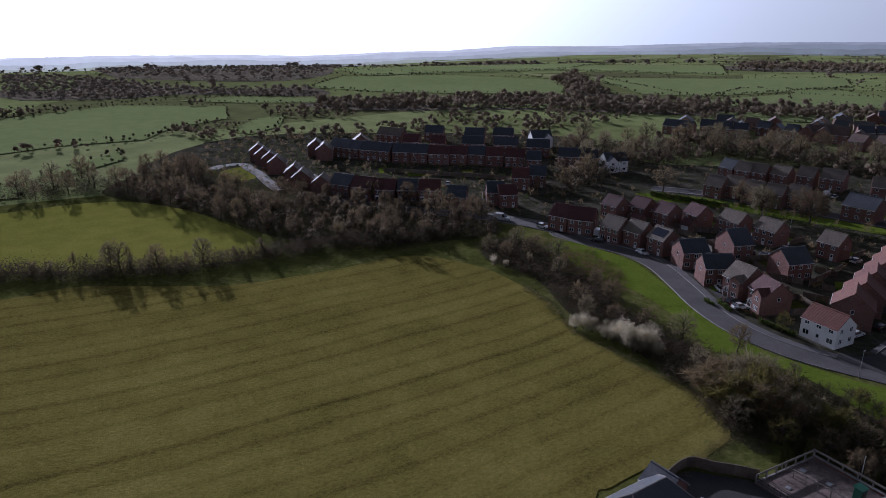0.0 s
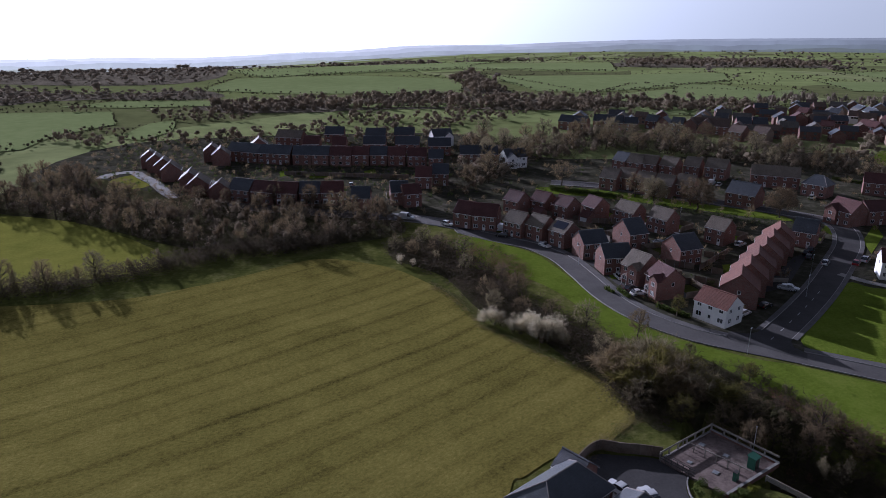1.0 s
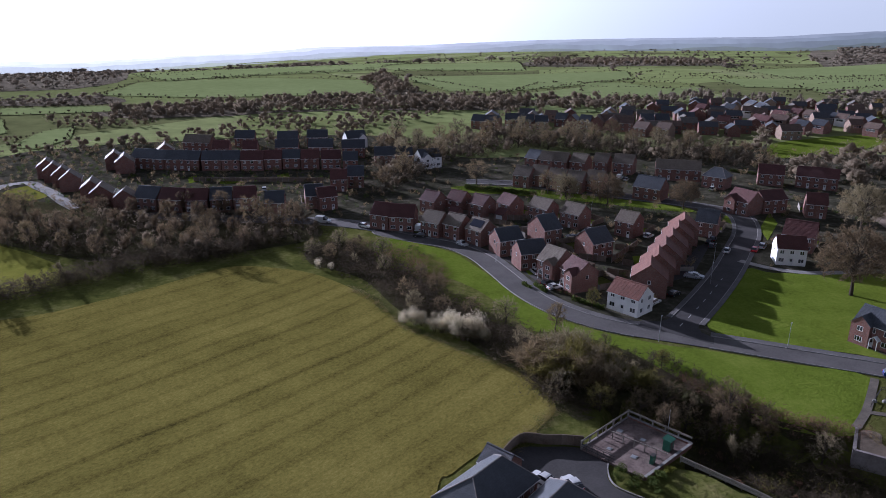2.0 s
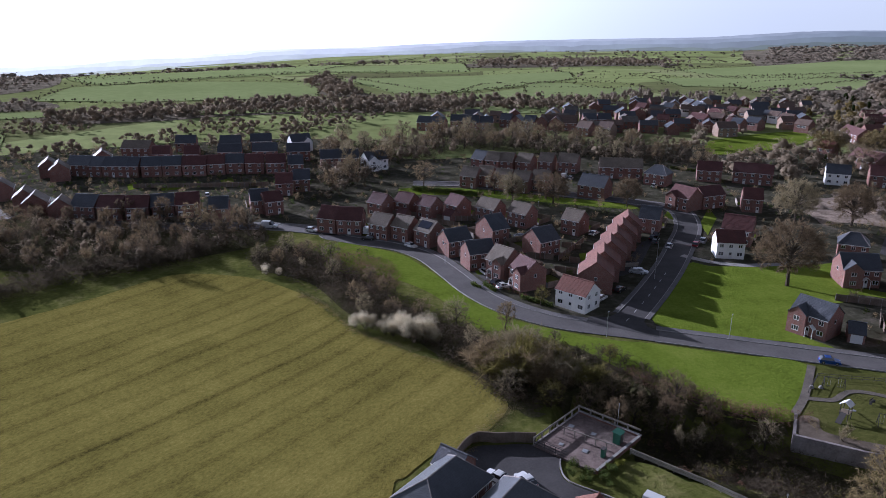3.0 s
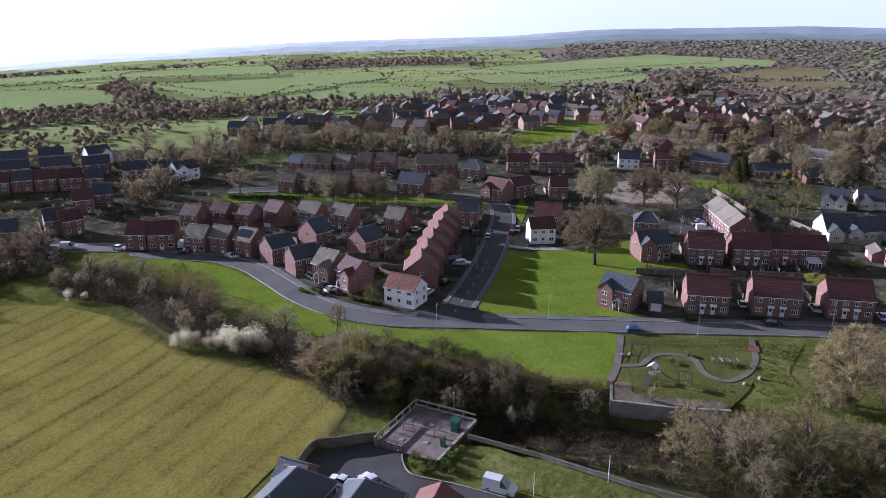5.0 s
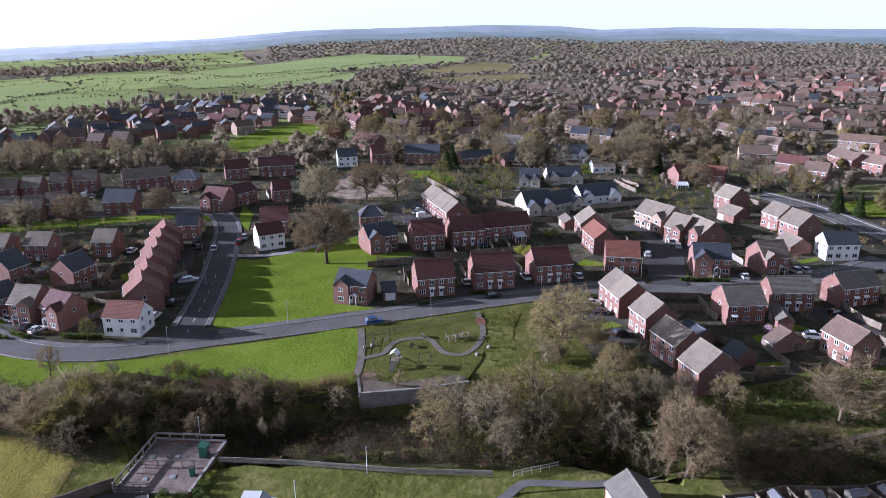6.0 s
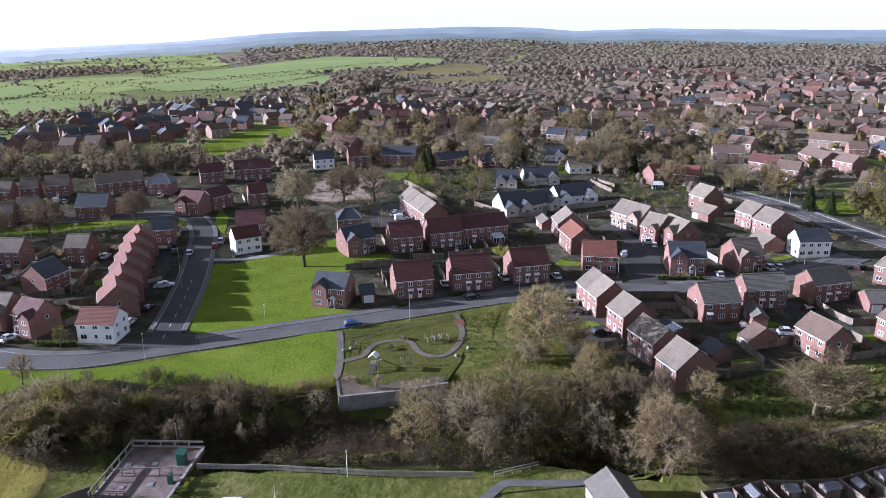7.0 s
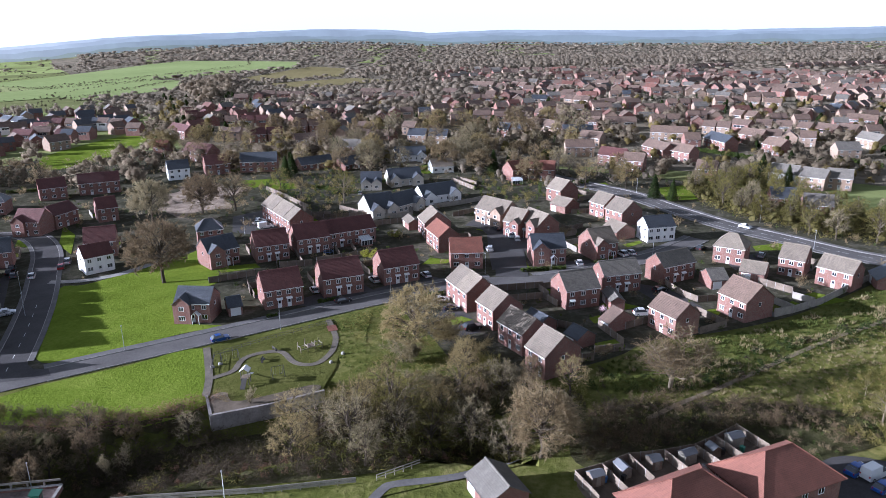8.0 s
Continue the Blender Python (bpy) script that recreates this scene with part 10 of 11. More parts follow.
car("suv", "white", 165.6, 16.0, 296)
car("suv", "white", 209.7, 27.6, 44)
car("hatch", "white", 211.7, 25.5, 44)
car("hatch", "white", 197.0, 37.8, 27)
car("hatch", "black", 223.7, 6.1, 335)
car("hatch", "black", 183.1, 13.9, 319)
car("hatch", "silver", 253.4, -6.2, 239)
car("hatch", "silver", 222.5, -10.7, 349)
car("van", "white", 113.4, -25.4, 319)
car("suv", "blue", 113.4, -23.0, 322)
car("hatch", "blue", 110.1, -26.2, 322)
car("hatch", "white", 57.8, 200.6, 297)
car("van", "white", 48.5, 219.2, 67)
car("hatch", "black", 47.1, 211.8, 157)
car("hatch", "white", 70.5, 172.6, 92)
car("hatch", "black", 70.5, 163.8, 26)
car("hatch", "white", 71.1, 160.7, 11)
car("hatch", "black", 98.5, 149.5, 29)
car("hatch", "silver", 110.1, 159.7, 318)
car("hatch", "black", 132.5, 185.5, 47)
car("hatch", "white", 90.9, 145.9, 29)
car("hatch", "white", 101.8, 205.5, 31)
car("suv", "black", 89.0, 201.6, 104)
car("hatch", "grey", 93.2, 199.9, 104)
car("hatch", "white", 117.3, 195.3, 33)
car("van", "white", 147.6, 273.2, 48)
car("hatch", "white", 149.1, 270.3, 48)
car("hatch", "silver", 124.4, 260.7, 139)
car("hatch", "black", 142.0, 239.5, 135)
car("hatch", "silver", 101.2, 272.3, 140)
car("hatch", "white", 174.7, 247.0, 35)
car("hatch", "white", 171.3, 220.6, 93)
car("hatch", "white", 203.3, 151.6, 324)
car("hatch", "white", 319.2, 139.0, 31)
car("hatch", "silver", 252.2, 138.2, 27)
car("hatch", "silver", 37.6, 223.2, 321)
car("hatch", "white", 31.9, 226.0, 321)
car("van", "white", 19.4, 234.5, 332)
car("hatch", "white", -84.3, 329.1, 132)
car("hatch", "silver", -81.8, 325.2, 132)
car("hatch", "white", -71.6, 306.2, 125)
car("hatch", "white", -69.1, 301.7, 156)
car("hatch", "silver", -67.5, 304.5, 156)
car("hatch", "white", -59.4, 288.6, 297)
car("hatch", "white", 1.2, 284.6, 88)
car("hatch", "white", 38.2, 86.5, 120)
car("hatch", "white", 42.1, 84.3, 100)
car("van", "white", 57.5, 72.2, 303)


# ---- fenced pumping compound by the pasture ----
COURT = [(59.4, 99.6), (65.4, 89.4), (53.4, 83.0), (47.4, 92.8)]
area("compound_slab", COURT, 0.4, MAT["slab"], "weathered pinkish-brown concrete slab of a fenced compound", "slab", round_off=False, depth=0.5, level=0.0)


def wall_run(name, line, z0, z1, thick, material, label, category, cap=None):
    h = holder(name, pose(0, 0, 0), label, category)
    for (xa, ya), (xb, yb) in zip(line, line[1:]):
        length, turn = math.hypot(xb - xa, yb - ya), math.degrees(math.atan2(yb - ya, xb - xa))
        at = pose(xa, ya, 0, 0, 0, turn)
        part("wall_face", Geo().box(0, -thick / 2, z0, length, thick / 2, z1), MAT[material], h, at=at)
        if cap:
            part("coping", Geo().box(-0.05, -thick / 2 - 0.06, z1, length + 0.05, thick / 2 + 0.06, z1 + 0.09), MAT[cap], h, at=at)
    return h


def rail_fence(line, height, gap, material, label, rails=1, thick=0.1, rail_h=0.22):
    """Posts with broad rails between them."""
    h = holder("rail_fence", pose(*line[0], 0), label, "fence")
    x0, y0 = line[0]
    key = ("railpost", height, material)
    for (xa, ya), (xb, yb) in zip(line, line[1:]):
        length = math.hypot(xb - xa, yb - ya)
        n, turn = max(1, round(length / gap)), math.degrees(math.atan2(yb - ya, xb - xa))
        step = length / n
        if key not in DOORS:
            DOORS[key] = Geo().box(-thick / 2, -thick / 2, 0, thick / 2, thick / 2, height).mesh("post", MAT[material])
        rk = (*key, round(step, 1), rails)
        if rk not in DOORS:
            g = Geo().box(0, -0.05, height - rail_h, step, 0.05, height)
            DOORS[rk] = g.mesh("rail", MAT[material])
        for i in range(n):
            at = pose(xa - x0, ya - y0, 0, 0, 0, turn) @ Matrix.Translation((i * step, 0, 0))
            part("post", DOORS[key], None, h, at=at)
            for k in range(rails):
                part("rail", DOORS[rk], None, h, at=at @ Matrix.Translation((0, 0, -k * 0.5)))
    return h


wall_run("compound_wall", [COURT[0], COURT[1], COURT[2]], 0.0, 0.75, 0.35, "brick", "low brick retaining wall round a compound", "wall", "kerb")
wall_run("compound_wall", [COURT[3], COURT[0]], 0.0, 0.6, 0.3, "concrete", "low concrete wall beside the compound", "wall")
for a, b in ((COURT[3], COURT[0]), (COURT[0], COURT[1])):
    f = rail_fence([a, b], 1.5, 2.2, "fence_pale", "pale timber fence with broad top rails on a wall", 1, 0.22, 0.35)
    f.location.z = 0.42
rail_fence([(52.6, 95.8), (59.2, 86.4)], 1.35, 2.0, "fence_pale", "pale handrail across a concrete slab", 1, 0.12, 0.1).location.z = 0.4
rail_fence([(47.4, 92.8), (50.6, 87.5)], 1.7, 1.0, "timber_dark", "dark steel gate and railings", 3, 0.07, 0.06).location.z = 0.12
hut = holder("equipment_hut", pose(61.0, 89.2, 0.4, 0, 0, 32), "small dark green equipment hut on a slab", "hut")
part("hut_body", Geo().box(-0.75, -0.6, 0, 0.75, 0.6, 1.9), MAT["green_paint"], hut)
part("hut_roof", Geo().slab((-0.9, -0.75, 1.98), (0.9, -0.75, 1.98), (0.9, 0.75, 2.2), (-0.9, 0.75, 2.2), 0.08), MAT["green_paint"], hut)
part("hut_door", Geo().box(-0.4, -0.64, 0.05, 0.4, -0.6, 1.8), MAT["timber_dark"], hut)
cab = holder("control_cabinet", pose(56.6, 86.4, 0.4, 0, 0, 32), "dark green control cabinet on a slab", "cabinet")
part("cabinet_body", Geo().box(-0.45, -0.28, 0, 0.45, 0.28, 1.5), MAT["green_paint"], cab)
part("cabinet_lid", Geo().box(-0.5, -0.33, 1.5, 0.5, 0.33, 1.57), MAT["timber_dark"], cab)
for px, py, w in ((54.6, 88.6, 0.8), (58.4, 92.6, 0.7), (56.0, 96.0, 0.8), (51.8, 91.6, 0.6)):
    c = holder("manhole", pose(px, py, 0.4, 0, 0, 40), "steel access cover set in concrete", "manhole")
    part("frame", Geo().box(-w / 2 - 0.12, -w / 2 - 0.12, 0, w / 2 + 0.12, w / 2 + 0.12, 0.07), MAT["kerb"], c)
    part("cover", Geo().box(-w / 2, -w / 2, 0.06, w / 2, w / 2, 0.1), MAT["steel"], c)
vent = holder("vent_stack", pose(63.6, 93.6, 0.0), "tall thin steel vent pole beside a compound", "pole")
part("pole", Geo().tube((0, 0, 0), (0, 0, 4.6), 0.06, 0.05, 8), MAT["steel"], vent)
part("cap", Geo().tube((0, 0, 4.6), (0, 0, 4.8), 0.1, 0.1, 8, True), MAT["steel"], vent)
for x, y, s in ((50.9, 85.6, 0.8), (52.2, 83.4, 0.75), (53.6, 81.8, 0.8), (49.8, 84.0, 0.7), (56.0, 82.9, 0.75), (58.0, 83.8, 0.7), (51.0, 82.0, 0.7), (53.6, 80.0, 0.6)):
    tree("bush", x, y, s, "limegreen" if x > 56 else "hedge", int(x) % 2, x * 40)

# ---- tarmac yard, curved wall and roofs beside the pasture ----
area("yard", [(37.0, 95.5), (42.0, 95.0), (47.7, 93.2), (50.4, 89.0), (48.6, 86.0), (48.3, 82.5), (52.0, 77.5), (57.0, 70.0), (48.0, 62.0), (38.0, 66.0), (27.0, 80.0), (31.0, 90.0)], 0.14, MAT["tarmac_new"], "dark tarmac yard with a pale kerb", "yard")
tagged(part("kerb", ribbon(smooth([(50.6, 89.2), (49.0, 86.4), (48.6, 82.6), (52.3, 77.7), (57.2, 70.4)]), 0.1, -0.1, 0.26, depth=0.2), MAT["kerb"]), "pale kerb round a planted bed", "kerb", kind="structure")
wall_run("yard_wall", smooth([(48.3, 93.9), (45.0, 95.2), (42.0, 96.0), (39.3, 97.2), (37.0, 96.2), (34.6, 93.9), (32.2, 91.2), (29.5, 88.2)], n=2), 0.0, 1.9, 0.2, "fence", "dark curved timber screen round a yard", "wall")
house(27.5, 81.0, 214.5, 12.8, 8.3, 5.0, "slate", "brick", "-", "hip")
house(31.5, 87.1, 124.5, 4.6, 4.6, 4.6, "slate", "brick", "-", "plain")
house(34.2, 73.2, 217, 13.0, 8.6, 5.0, "slate", "brick", "-", "hip")
house(46.8, 72.6, 40, 3.6, 6.2, 2.4, "orange", "brick", "-", "garage")
house(87.6, 27.2, 225, 7.6, 6.4, 2.4, "tile", "brick", "-", "garage")
rail_fence([(61.4, 86.1), (67.7, 75.5), (75.6, 60.2), (82.9, 48.3)], 1.15, 2.6, "fence_pale", "weathered pale timber rail fence along a lawn", 2, 0.14, 0.4)
rail_fence([(84.6, 45.6), (90.7, 41.0)], 1.2, 1.4, "fence_pale", "pale timber gate and rails by a path", 2, 0.1, 0.12)
for x, y in ((60.3, 67.8), (72.6, 64.9)):
    p = holder("lamp_post", pose(x, y, 0), "slim white lamp post on the lawn", "lamp post")
    part("column", Geo().tube((0, 0, 0), (0, 0, 4.6), 0.06, 0.04, 8), MAT["upvc"], p)
    part("lamp_head", Geo().tube((0, 0, 4.6), (0, 0, 4.85), 0.16, 0.12, 10, True), MAT["alloy"], p)
LAWN_PATH = smooth([(74.0, 45.0), (80.1, 44.1), (82.7, 43.8), (84.6, 42.8), (88.2, 37.0), (90.8, 33.5), (94.9, 29.6), (99.0, 27.0)])
tagged(part("path", ribbon(LAWN_PATH, 0.8, -0.8, 0.2, depth=0.05), MAT["footway"]), "narrow pale path across a rough lawn", "path", kind="structure")

# ---- playground ----
wall_run("retaining_wall", [(96.2, 87.4), (90.8, 82.1), (98.1, 74.5), (106.2, 67.8)], -4.4, 0.25, 0.4, "concrete", "grey concrete retaining wall below a playground", "retaining wall", "concrete")
area("playground_bed", [(96.4, 86.6), (91.8, 82.1), (98.4, 75.2), (105.8, 69.0), (107.4, 71.0), (100.5, 77.0), (96.5, 81.5), (98.8, 85.0)], 0.22, MAT["soil"], "bare planting bed above a wall", "bed", depth=0.2, level=0.0)
PLAY_PATH = smooth([(102.2, 91.4), (103.8, 90.4), (106.7, 89.2), (110.2, 90.3), (113.1, 90.4), (116.2, 88.1), (117.5, 84.9), (114.5, 80.2), (114.2, 77.1), (116.2, 74.9), (121.9, 75.2), (127.9, 77.8), (131.5, 80.6), (136.2, 84.6)])
tagged(part("path", ribbon(PLAY_PATH, 0.65, -0.65, 0.25, depth=0.05, level=0.0), MAT["path"]), "winding brown-grey path through a playground", "path", kind="structure")
tagged(part("path", ribbon(smooth([(96.2, 87.6), (101.8, 91.4), (107.5, 96.2), (113.4, 101.4)]), 0.75, -0.75, 0.255, depth=0.05, level=0.0), MAT["path"]), "straight brown-grey path up to the road", "path", kind="structure")
tagged(part("safety_surface", Geo().box(-1.6, -1.1, 0, 1.6, 1.1, 0.06), MAT["orange"], at=pose(132.2, 81.2, 0.24, 0, 0, 40)), "red rubber surface at a playground gate", "surface", kind="structure")
rail_fence([(104.0, 92.6), (110.6, 97.1), (121.4, 91.2), (133.6, 83.7), (135.5, 82.0)], 1.1, 2.2, "timber_dark", "thin dark railing round a playground", 3, 0.06, 0.05)


def slide_tower(x, y, turn):
    h = holder("play_tower", pose(x, y, 0.15, 0, 0, turn), "playground tower with a slide and pale roof", "play tower")
    for sx in (-0.7, 0.7):
        for sy in (-0.7, 0.7):
            part("post", Geo().tube((sx, sy, 0), (sx, sy, 3.0), 0.07, 0.07, 8), MAT["timber_dark"], h)
    part("deck", Geo().box(-0.8, -0.8, 1.4, 0.8, 0.8, 1.5), MAT["fence"], h)
    for s in (-1, 1):
        p = [(-0.95, s * 0.95, 2.9), (0.95, s * 0.95, 2.9), (0.95, 0, 3.6), (-0.95, 0, 3.6)]
        part("roof_panel", Geo().slab(*(p if s < 0 else p[::-1]), 0.06), MAT["upvc"], h)
    part("slide", Geo().slab((-3.4, -0.35, 0.35), (-3.4, 0.35, 0.35), (-0.8, 0.35, 1.5), (-0.8, -0.35, 1.5), 0.05).box(-3.9, -0.35, 0.28, -3.35, 0.35, 0.34), MAT["steel"], h, "shiny steel slide")
    part("ramp", Geo().slab((0.8, -0.5, 1.5), (0.8, 0.5, 1.5), (2.6, 0.5, 0.1), (2.6, -0.5, 0.1), 0.08), MAT["timber_dark"], h, "dark timber climbing ramp")


def swing_frame(x, y, turn, wide):
    h = holder("swing_frame", pose(x, y, 0.15, 0, 0, turn), "dark steel swing frame on the playground lawn", "swing")
    part("top_bar", Geo().tube((-wide / 2, 0, 2.3), (wide / 2, 0, 2.3), 0.06, 0.06, 8), MAT["timber_dark"], h)
    for sx in (-1, 1):
        for sy in (-1, 1):
            part("leg", Geo().tube((sx * wide / 2, sy * 0.9, 0), (sx * wide / 2, 0, 2.3), 0.06, 0.06, 8), MAT["timber_dark"], h)
    for sx in (-0.25, 0.25):
        s = part("swing_seat", Geo().box(sx * wide - 0.25, -0.1, 0.5, sx * wide + 0.25, 0.1, 0.56), MAT["rubber"], h)
        for q in (-0.22, 0.22):
            part("chain", Geo().tube((sx * wide + q, 0, 0.55), (sx * wide + q, 0, 2.3), 0.015, 0.015, 4), MAT["steel"], s)


def climbing_frame(x, y, turn, label):
    h = holder("climbing_frame", pose(x, y, 0.15, 0, 0, turn), label, "climbing frame")
    rnd = random.Random(int(x))
    for i in range(4):
        for j in range(2):
            px, py, z = -2.4 + 1.6 * i, -0.9 + 1.8 * j, 1.3 + 0.5 * ((i + j) % 3)
            part("post", Geo().tube((px, py, 0), (px + rnd.uniform(-0.1, 0.1), py, z), 0.09, 0.08, 8, True), MAT["fence"], h)
        part("beam", Geo().tube((-2.4 + 1.6 * i, -0.9, 1.1), (-2.4 + 1.6 * i, 0.9, 1.1), 0.06, 0.06, 6), MAT["fence_pale"], h)
    for j in range(2):
        part("beam", Geo().tube((-2.4, -0.9 + 1.8 * j, 0.7), (2.4, -0.9 + 1.8 * j, 0.9), 0.06, 0.06, 6), MAT["fence_pale"], h)
    part("deck", Geo().box(-0.8, -0.85, 0.8, 0.8, 0.85, 0.9), MAT["fence"], h)


slide_tower(103.3, 83.6, 200)
swing_frame(107.9, 79.4, -40, 2.4)
swing_frame(110.0, 92.6, -35, 3.6)
climbing_frame(121.1, 80.2, -35, "weathered timber climbing frame on the playground lawn")
for x, y, turn in ((117.8, 86.9, 60), (112.4, 86.1, 20)):
    b = holder("bench", pose(x, y, 0.15, 0, 0, turn), "dark timber bench beside the playground path", "bench")
    part("seat", Geo().box(-0.8, -0.22, 0.42, 0.8, 0.22, 0.48), MAT["timber_dark"], b)
    part("backrest", Geo().box(-0.8, 0.2, 0.55, 0.8, 0.26, 0.95), MAT["timber_dark"], b)
    for sx in (-0.65, 0.65):
        part("leg", Geo().box(sx - 0.05, -0.2, 0, sx + 0.05, 0.24, 0.42), MAT["timber_dark"], b)
for x, y in ((117.0, 72.6), (121.5, 72.4), (108.0, 93.6), (106.4, 94.2)):
    b = holder("boulder_seat", pose(x, y, 0.12), "pale rounded boulder seat on grass", "boulder")
    part("stone", Geo().tube((0, 0, 0), (0, 0, 0.35), 0.45, 0.38, 9, True).tube((0, 0, 0.35), (0, 0, 0.5), 0.38, 0.2, 9, True), MAT["kerb"], b)
growth("planting", along([(97.4, 84.6), (94.8, 82.0), (100.0, 76.8)], 0.5, 0.5, 91), 0.7, 1.1, "twig_ochre", "ochre shrubs planted above a wall", 91)

# ---- long building and back yards by the meadow ----
def apartment_block(x, y, turn, w, d):
    """A hipped two-storey block: its ridge runs along local x."""
    h = holder("apartment_block", pose(x, y, 0, 0, 0, turn), "red-brick apartment block with hipped terracotta roof", "building")
    g = Geo()
    for i, s in enumerate(SIDES):
        width = w if i < 2 else d
        n = int(width / 3.2)
        holes = [(-width / 2 + 1.0 + 3.2 * k, z, -width / 2 + 2.2 + 3.2 * k, z + 1.15) for k in range(n) for z in (0.9, 3.3)]
        m = s @ Matrix.Translation((0, -(d if i < 2 else w) / 2, 0))
        facade(g, m, width, 0.0, 5.2, holes)
        fill_openings(h, m, holes, [2] * len(holes))
    top = Geo()
    hip_roof(top, w, d, 5.2, 3.7, 0.5, h, MAT["terracotta"], 1.0)
    part("roof", top, MAT["terracotta"], h, "terracotta hipped tiled roof")
    part("wall", g, MAT["brick"], h, "red-brick walls")


apartment_block(101.4, -10.5, -44.6, 15.0, 9.8)
apartment_block(90.1, 1.2, -42.0, 15.0, 9.8)
YARD = [(95.8, 17.3), (99.2, 13.8), (103.4, 10.4), (106.6, 5.2), (110.0, 0.8), (113.9, -2.2), (118.8, -5.4)]
fence(YARD, 1.8, "fence")
for (x, y), (dx, dy) in zip(YARD, ((-4.8, -4.6), (-4.9, -4.7), (-4.9, -4.6), (-4.4, -4.6), (-4.0, -4.6), (-4.2, -4.4), (-4.6, -5.0))):
    fence([(x, y), (x + dx, y + dy)], 1.8, "fence")
for i, ((xa, ya), (xb, yb)) in enumerate(zip(YARD, YARD[1:])):
    mx, my = (xa + xb) / 2 - 1.4, (ya + yb) / 2 - 1.3
    w, d, z = (1.1, 1.3, 0.9, 1.2, 1.0, 1.25)[i], (0.9, 0.8, 1.0, 0.85, 0.8, 0.95)[i], (1.9, 1.7, 1.8, 2.0, 1.6, 1.9)[i]
    s = holder("garden_shed", pose(mx, my, 0.05, 0, 0, (-47, 43, -50, -44, 40, -47)[i]), "small weathered timber garden shed with felt roof", "shed")
    part("shed_wall", Geo().box(-w, -d, 0, w, d, z).add([(-w, -d, z), (-w, d, z), (-w, 0, z + 0.5), (w, -d, z), (w, d, z), (w, 0, z + 0.5)], [(0, 2, 1), (3, 4, 5)]), MAT["fence_pale" if i % 2 else "fence"], s)
    for q in (-1, 1):
        p = [(-w - 0.1, q * (d + 0.12), z - 0.04), (w + 0.1, q * (d + 0.12), z - 0.04), (w + 0.1, 0, z + 0.55), (-w - 0.1, 0, z + 0.55)]
        part("roof_panel", Geo().slab(*(p if q < 0 else p[::-1]), 0.06), MAT["lead"], s)
    part("shed_door", Geo().box(-0.38, -d - 0.04, 0.05, 0.38, -d, z - 0.15), MAT["fence_pale"], s)
for i, (dx, dy, c) in enumerate(((0.3, -1.2, "blue_paint"), (-2.2, -0.4, "rubber"), (0.5, -1.0, "green_paint"), (-1.9, -2.6, "rubber"), (0.2, -1.4, "rubber"), (-2.4, -1.2, "green_paint"))):
    (xa, ya), (xb, yb) = YARD[i], YARD[i + 1]
    b = holder("wheelie_bin", pose((xa + xb) / 2 + dx - 1.0, (ya + yb) / 2 + dy - 1.4, 0.18, 0, 0, 43 + 20 * i), "plastic wheelie bin in a back yard", "bin")
    part("bin_body", Geo().add([(-0.22, -0.26, 0), (0.22, -0.26, 0), (0.22, 0.26, 0), (-0.22, 0.26, 0), (-0.29, -0.34, 1.0), (0.29, -0.34, 1.0), (0.29, 0.34, 1.0), (-0.29, 0.34, 1.0)], [(3, 2, 1, 0), (0, 1, 5, 4), (1, 2, 6, 5), (2, 3, 7, 6), (3, 0, 4, 7), (4, 5, 6, 7)]), MAT[c], b)
    part("bin_lid", Geo().slab((-0.31, -0.37, 1.05), (0.31, -0.37, 1.05), (0.31, 0.37, 1.1), (-0.31, 0.37, 1.1), 0.05), MAT[c], b)
area("yards", [(96.0, 17.0), (103.4, 10.2), (110.0, 0.6), (118.6, -5.4), (114.0, -10.4), (104.0, -2.0), (93.5, 9.0), (90.5, 12.5)], 0.16, MAT["soil"], "small back yards of bare soil and paving", "yard")
area("car_park", [(104.5, -21.0), (110.0, -16.0), (118.0, -22.0), (116.0, -34.0), (100.0, -40.0), (92.0, -30.0)], 0.15, MAT["tarmac_new"], "dark tarmac car park", "car park")
tagged(part("path", ribbon(smooth([(118.0, 9.0), (125.0, 4.6), (131.0, 0.2), (140.2, -6.3), (153.1, -14.9), (168.2, -25.5), (178.4, -34.1), (196, -48)]), 0.55, -0.55, 0.24, depth=0.05), MAT["earth"]), "worn earth path along the meadow", "path", kind="structure")


# ---- garden buildings and play things ----
house(132.6, 108.8, -43, 3.3, 5.4, 2.4, "slate", "brick", "-", "garage")


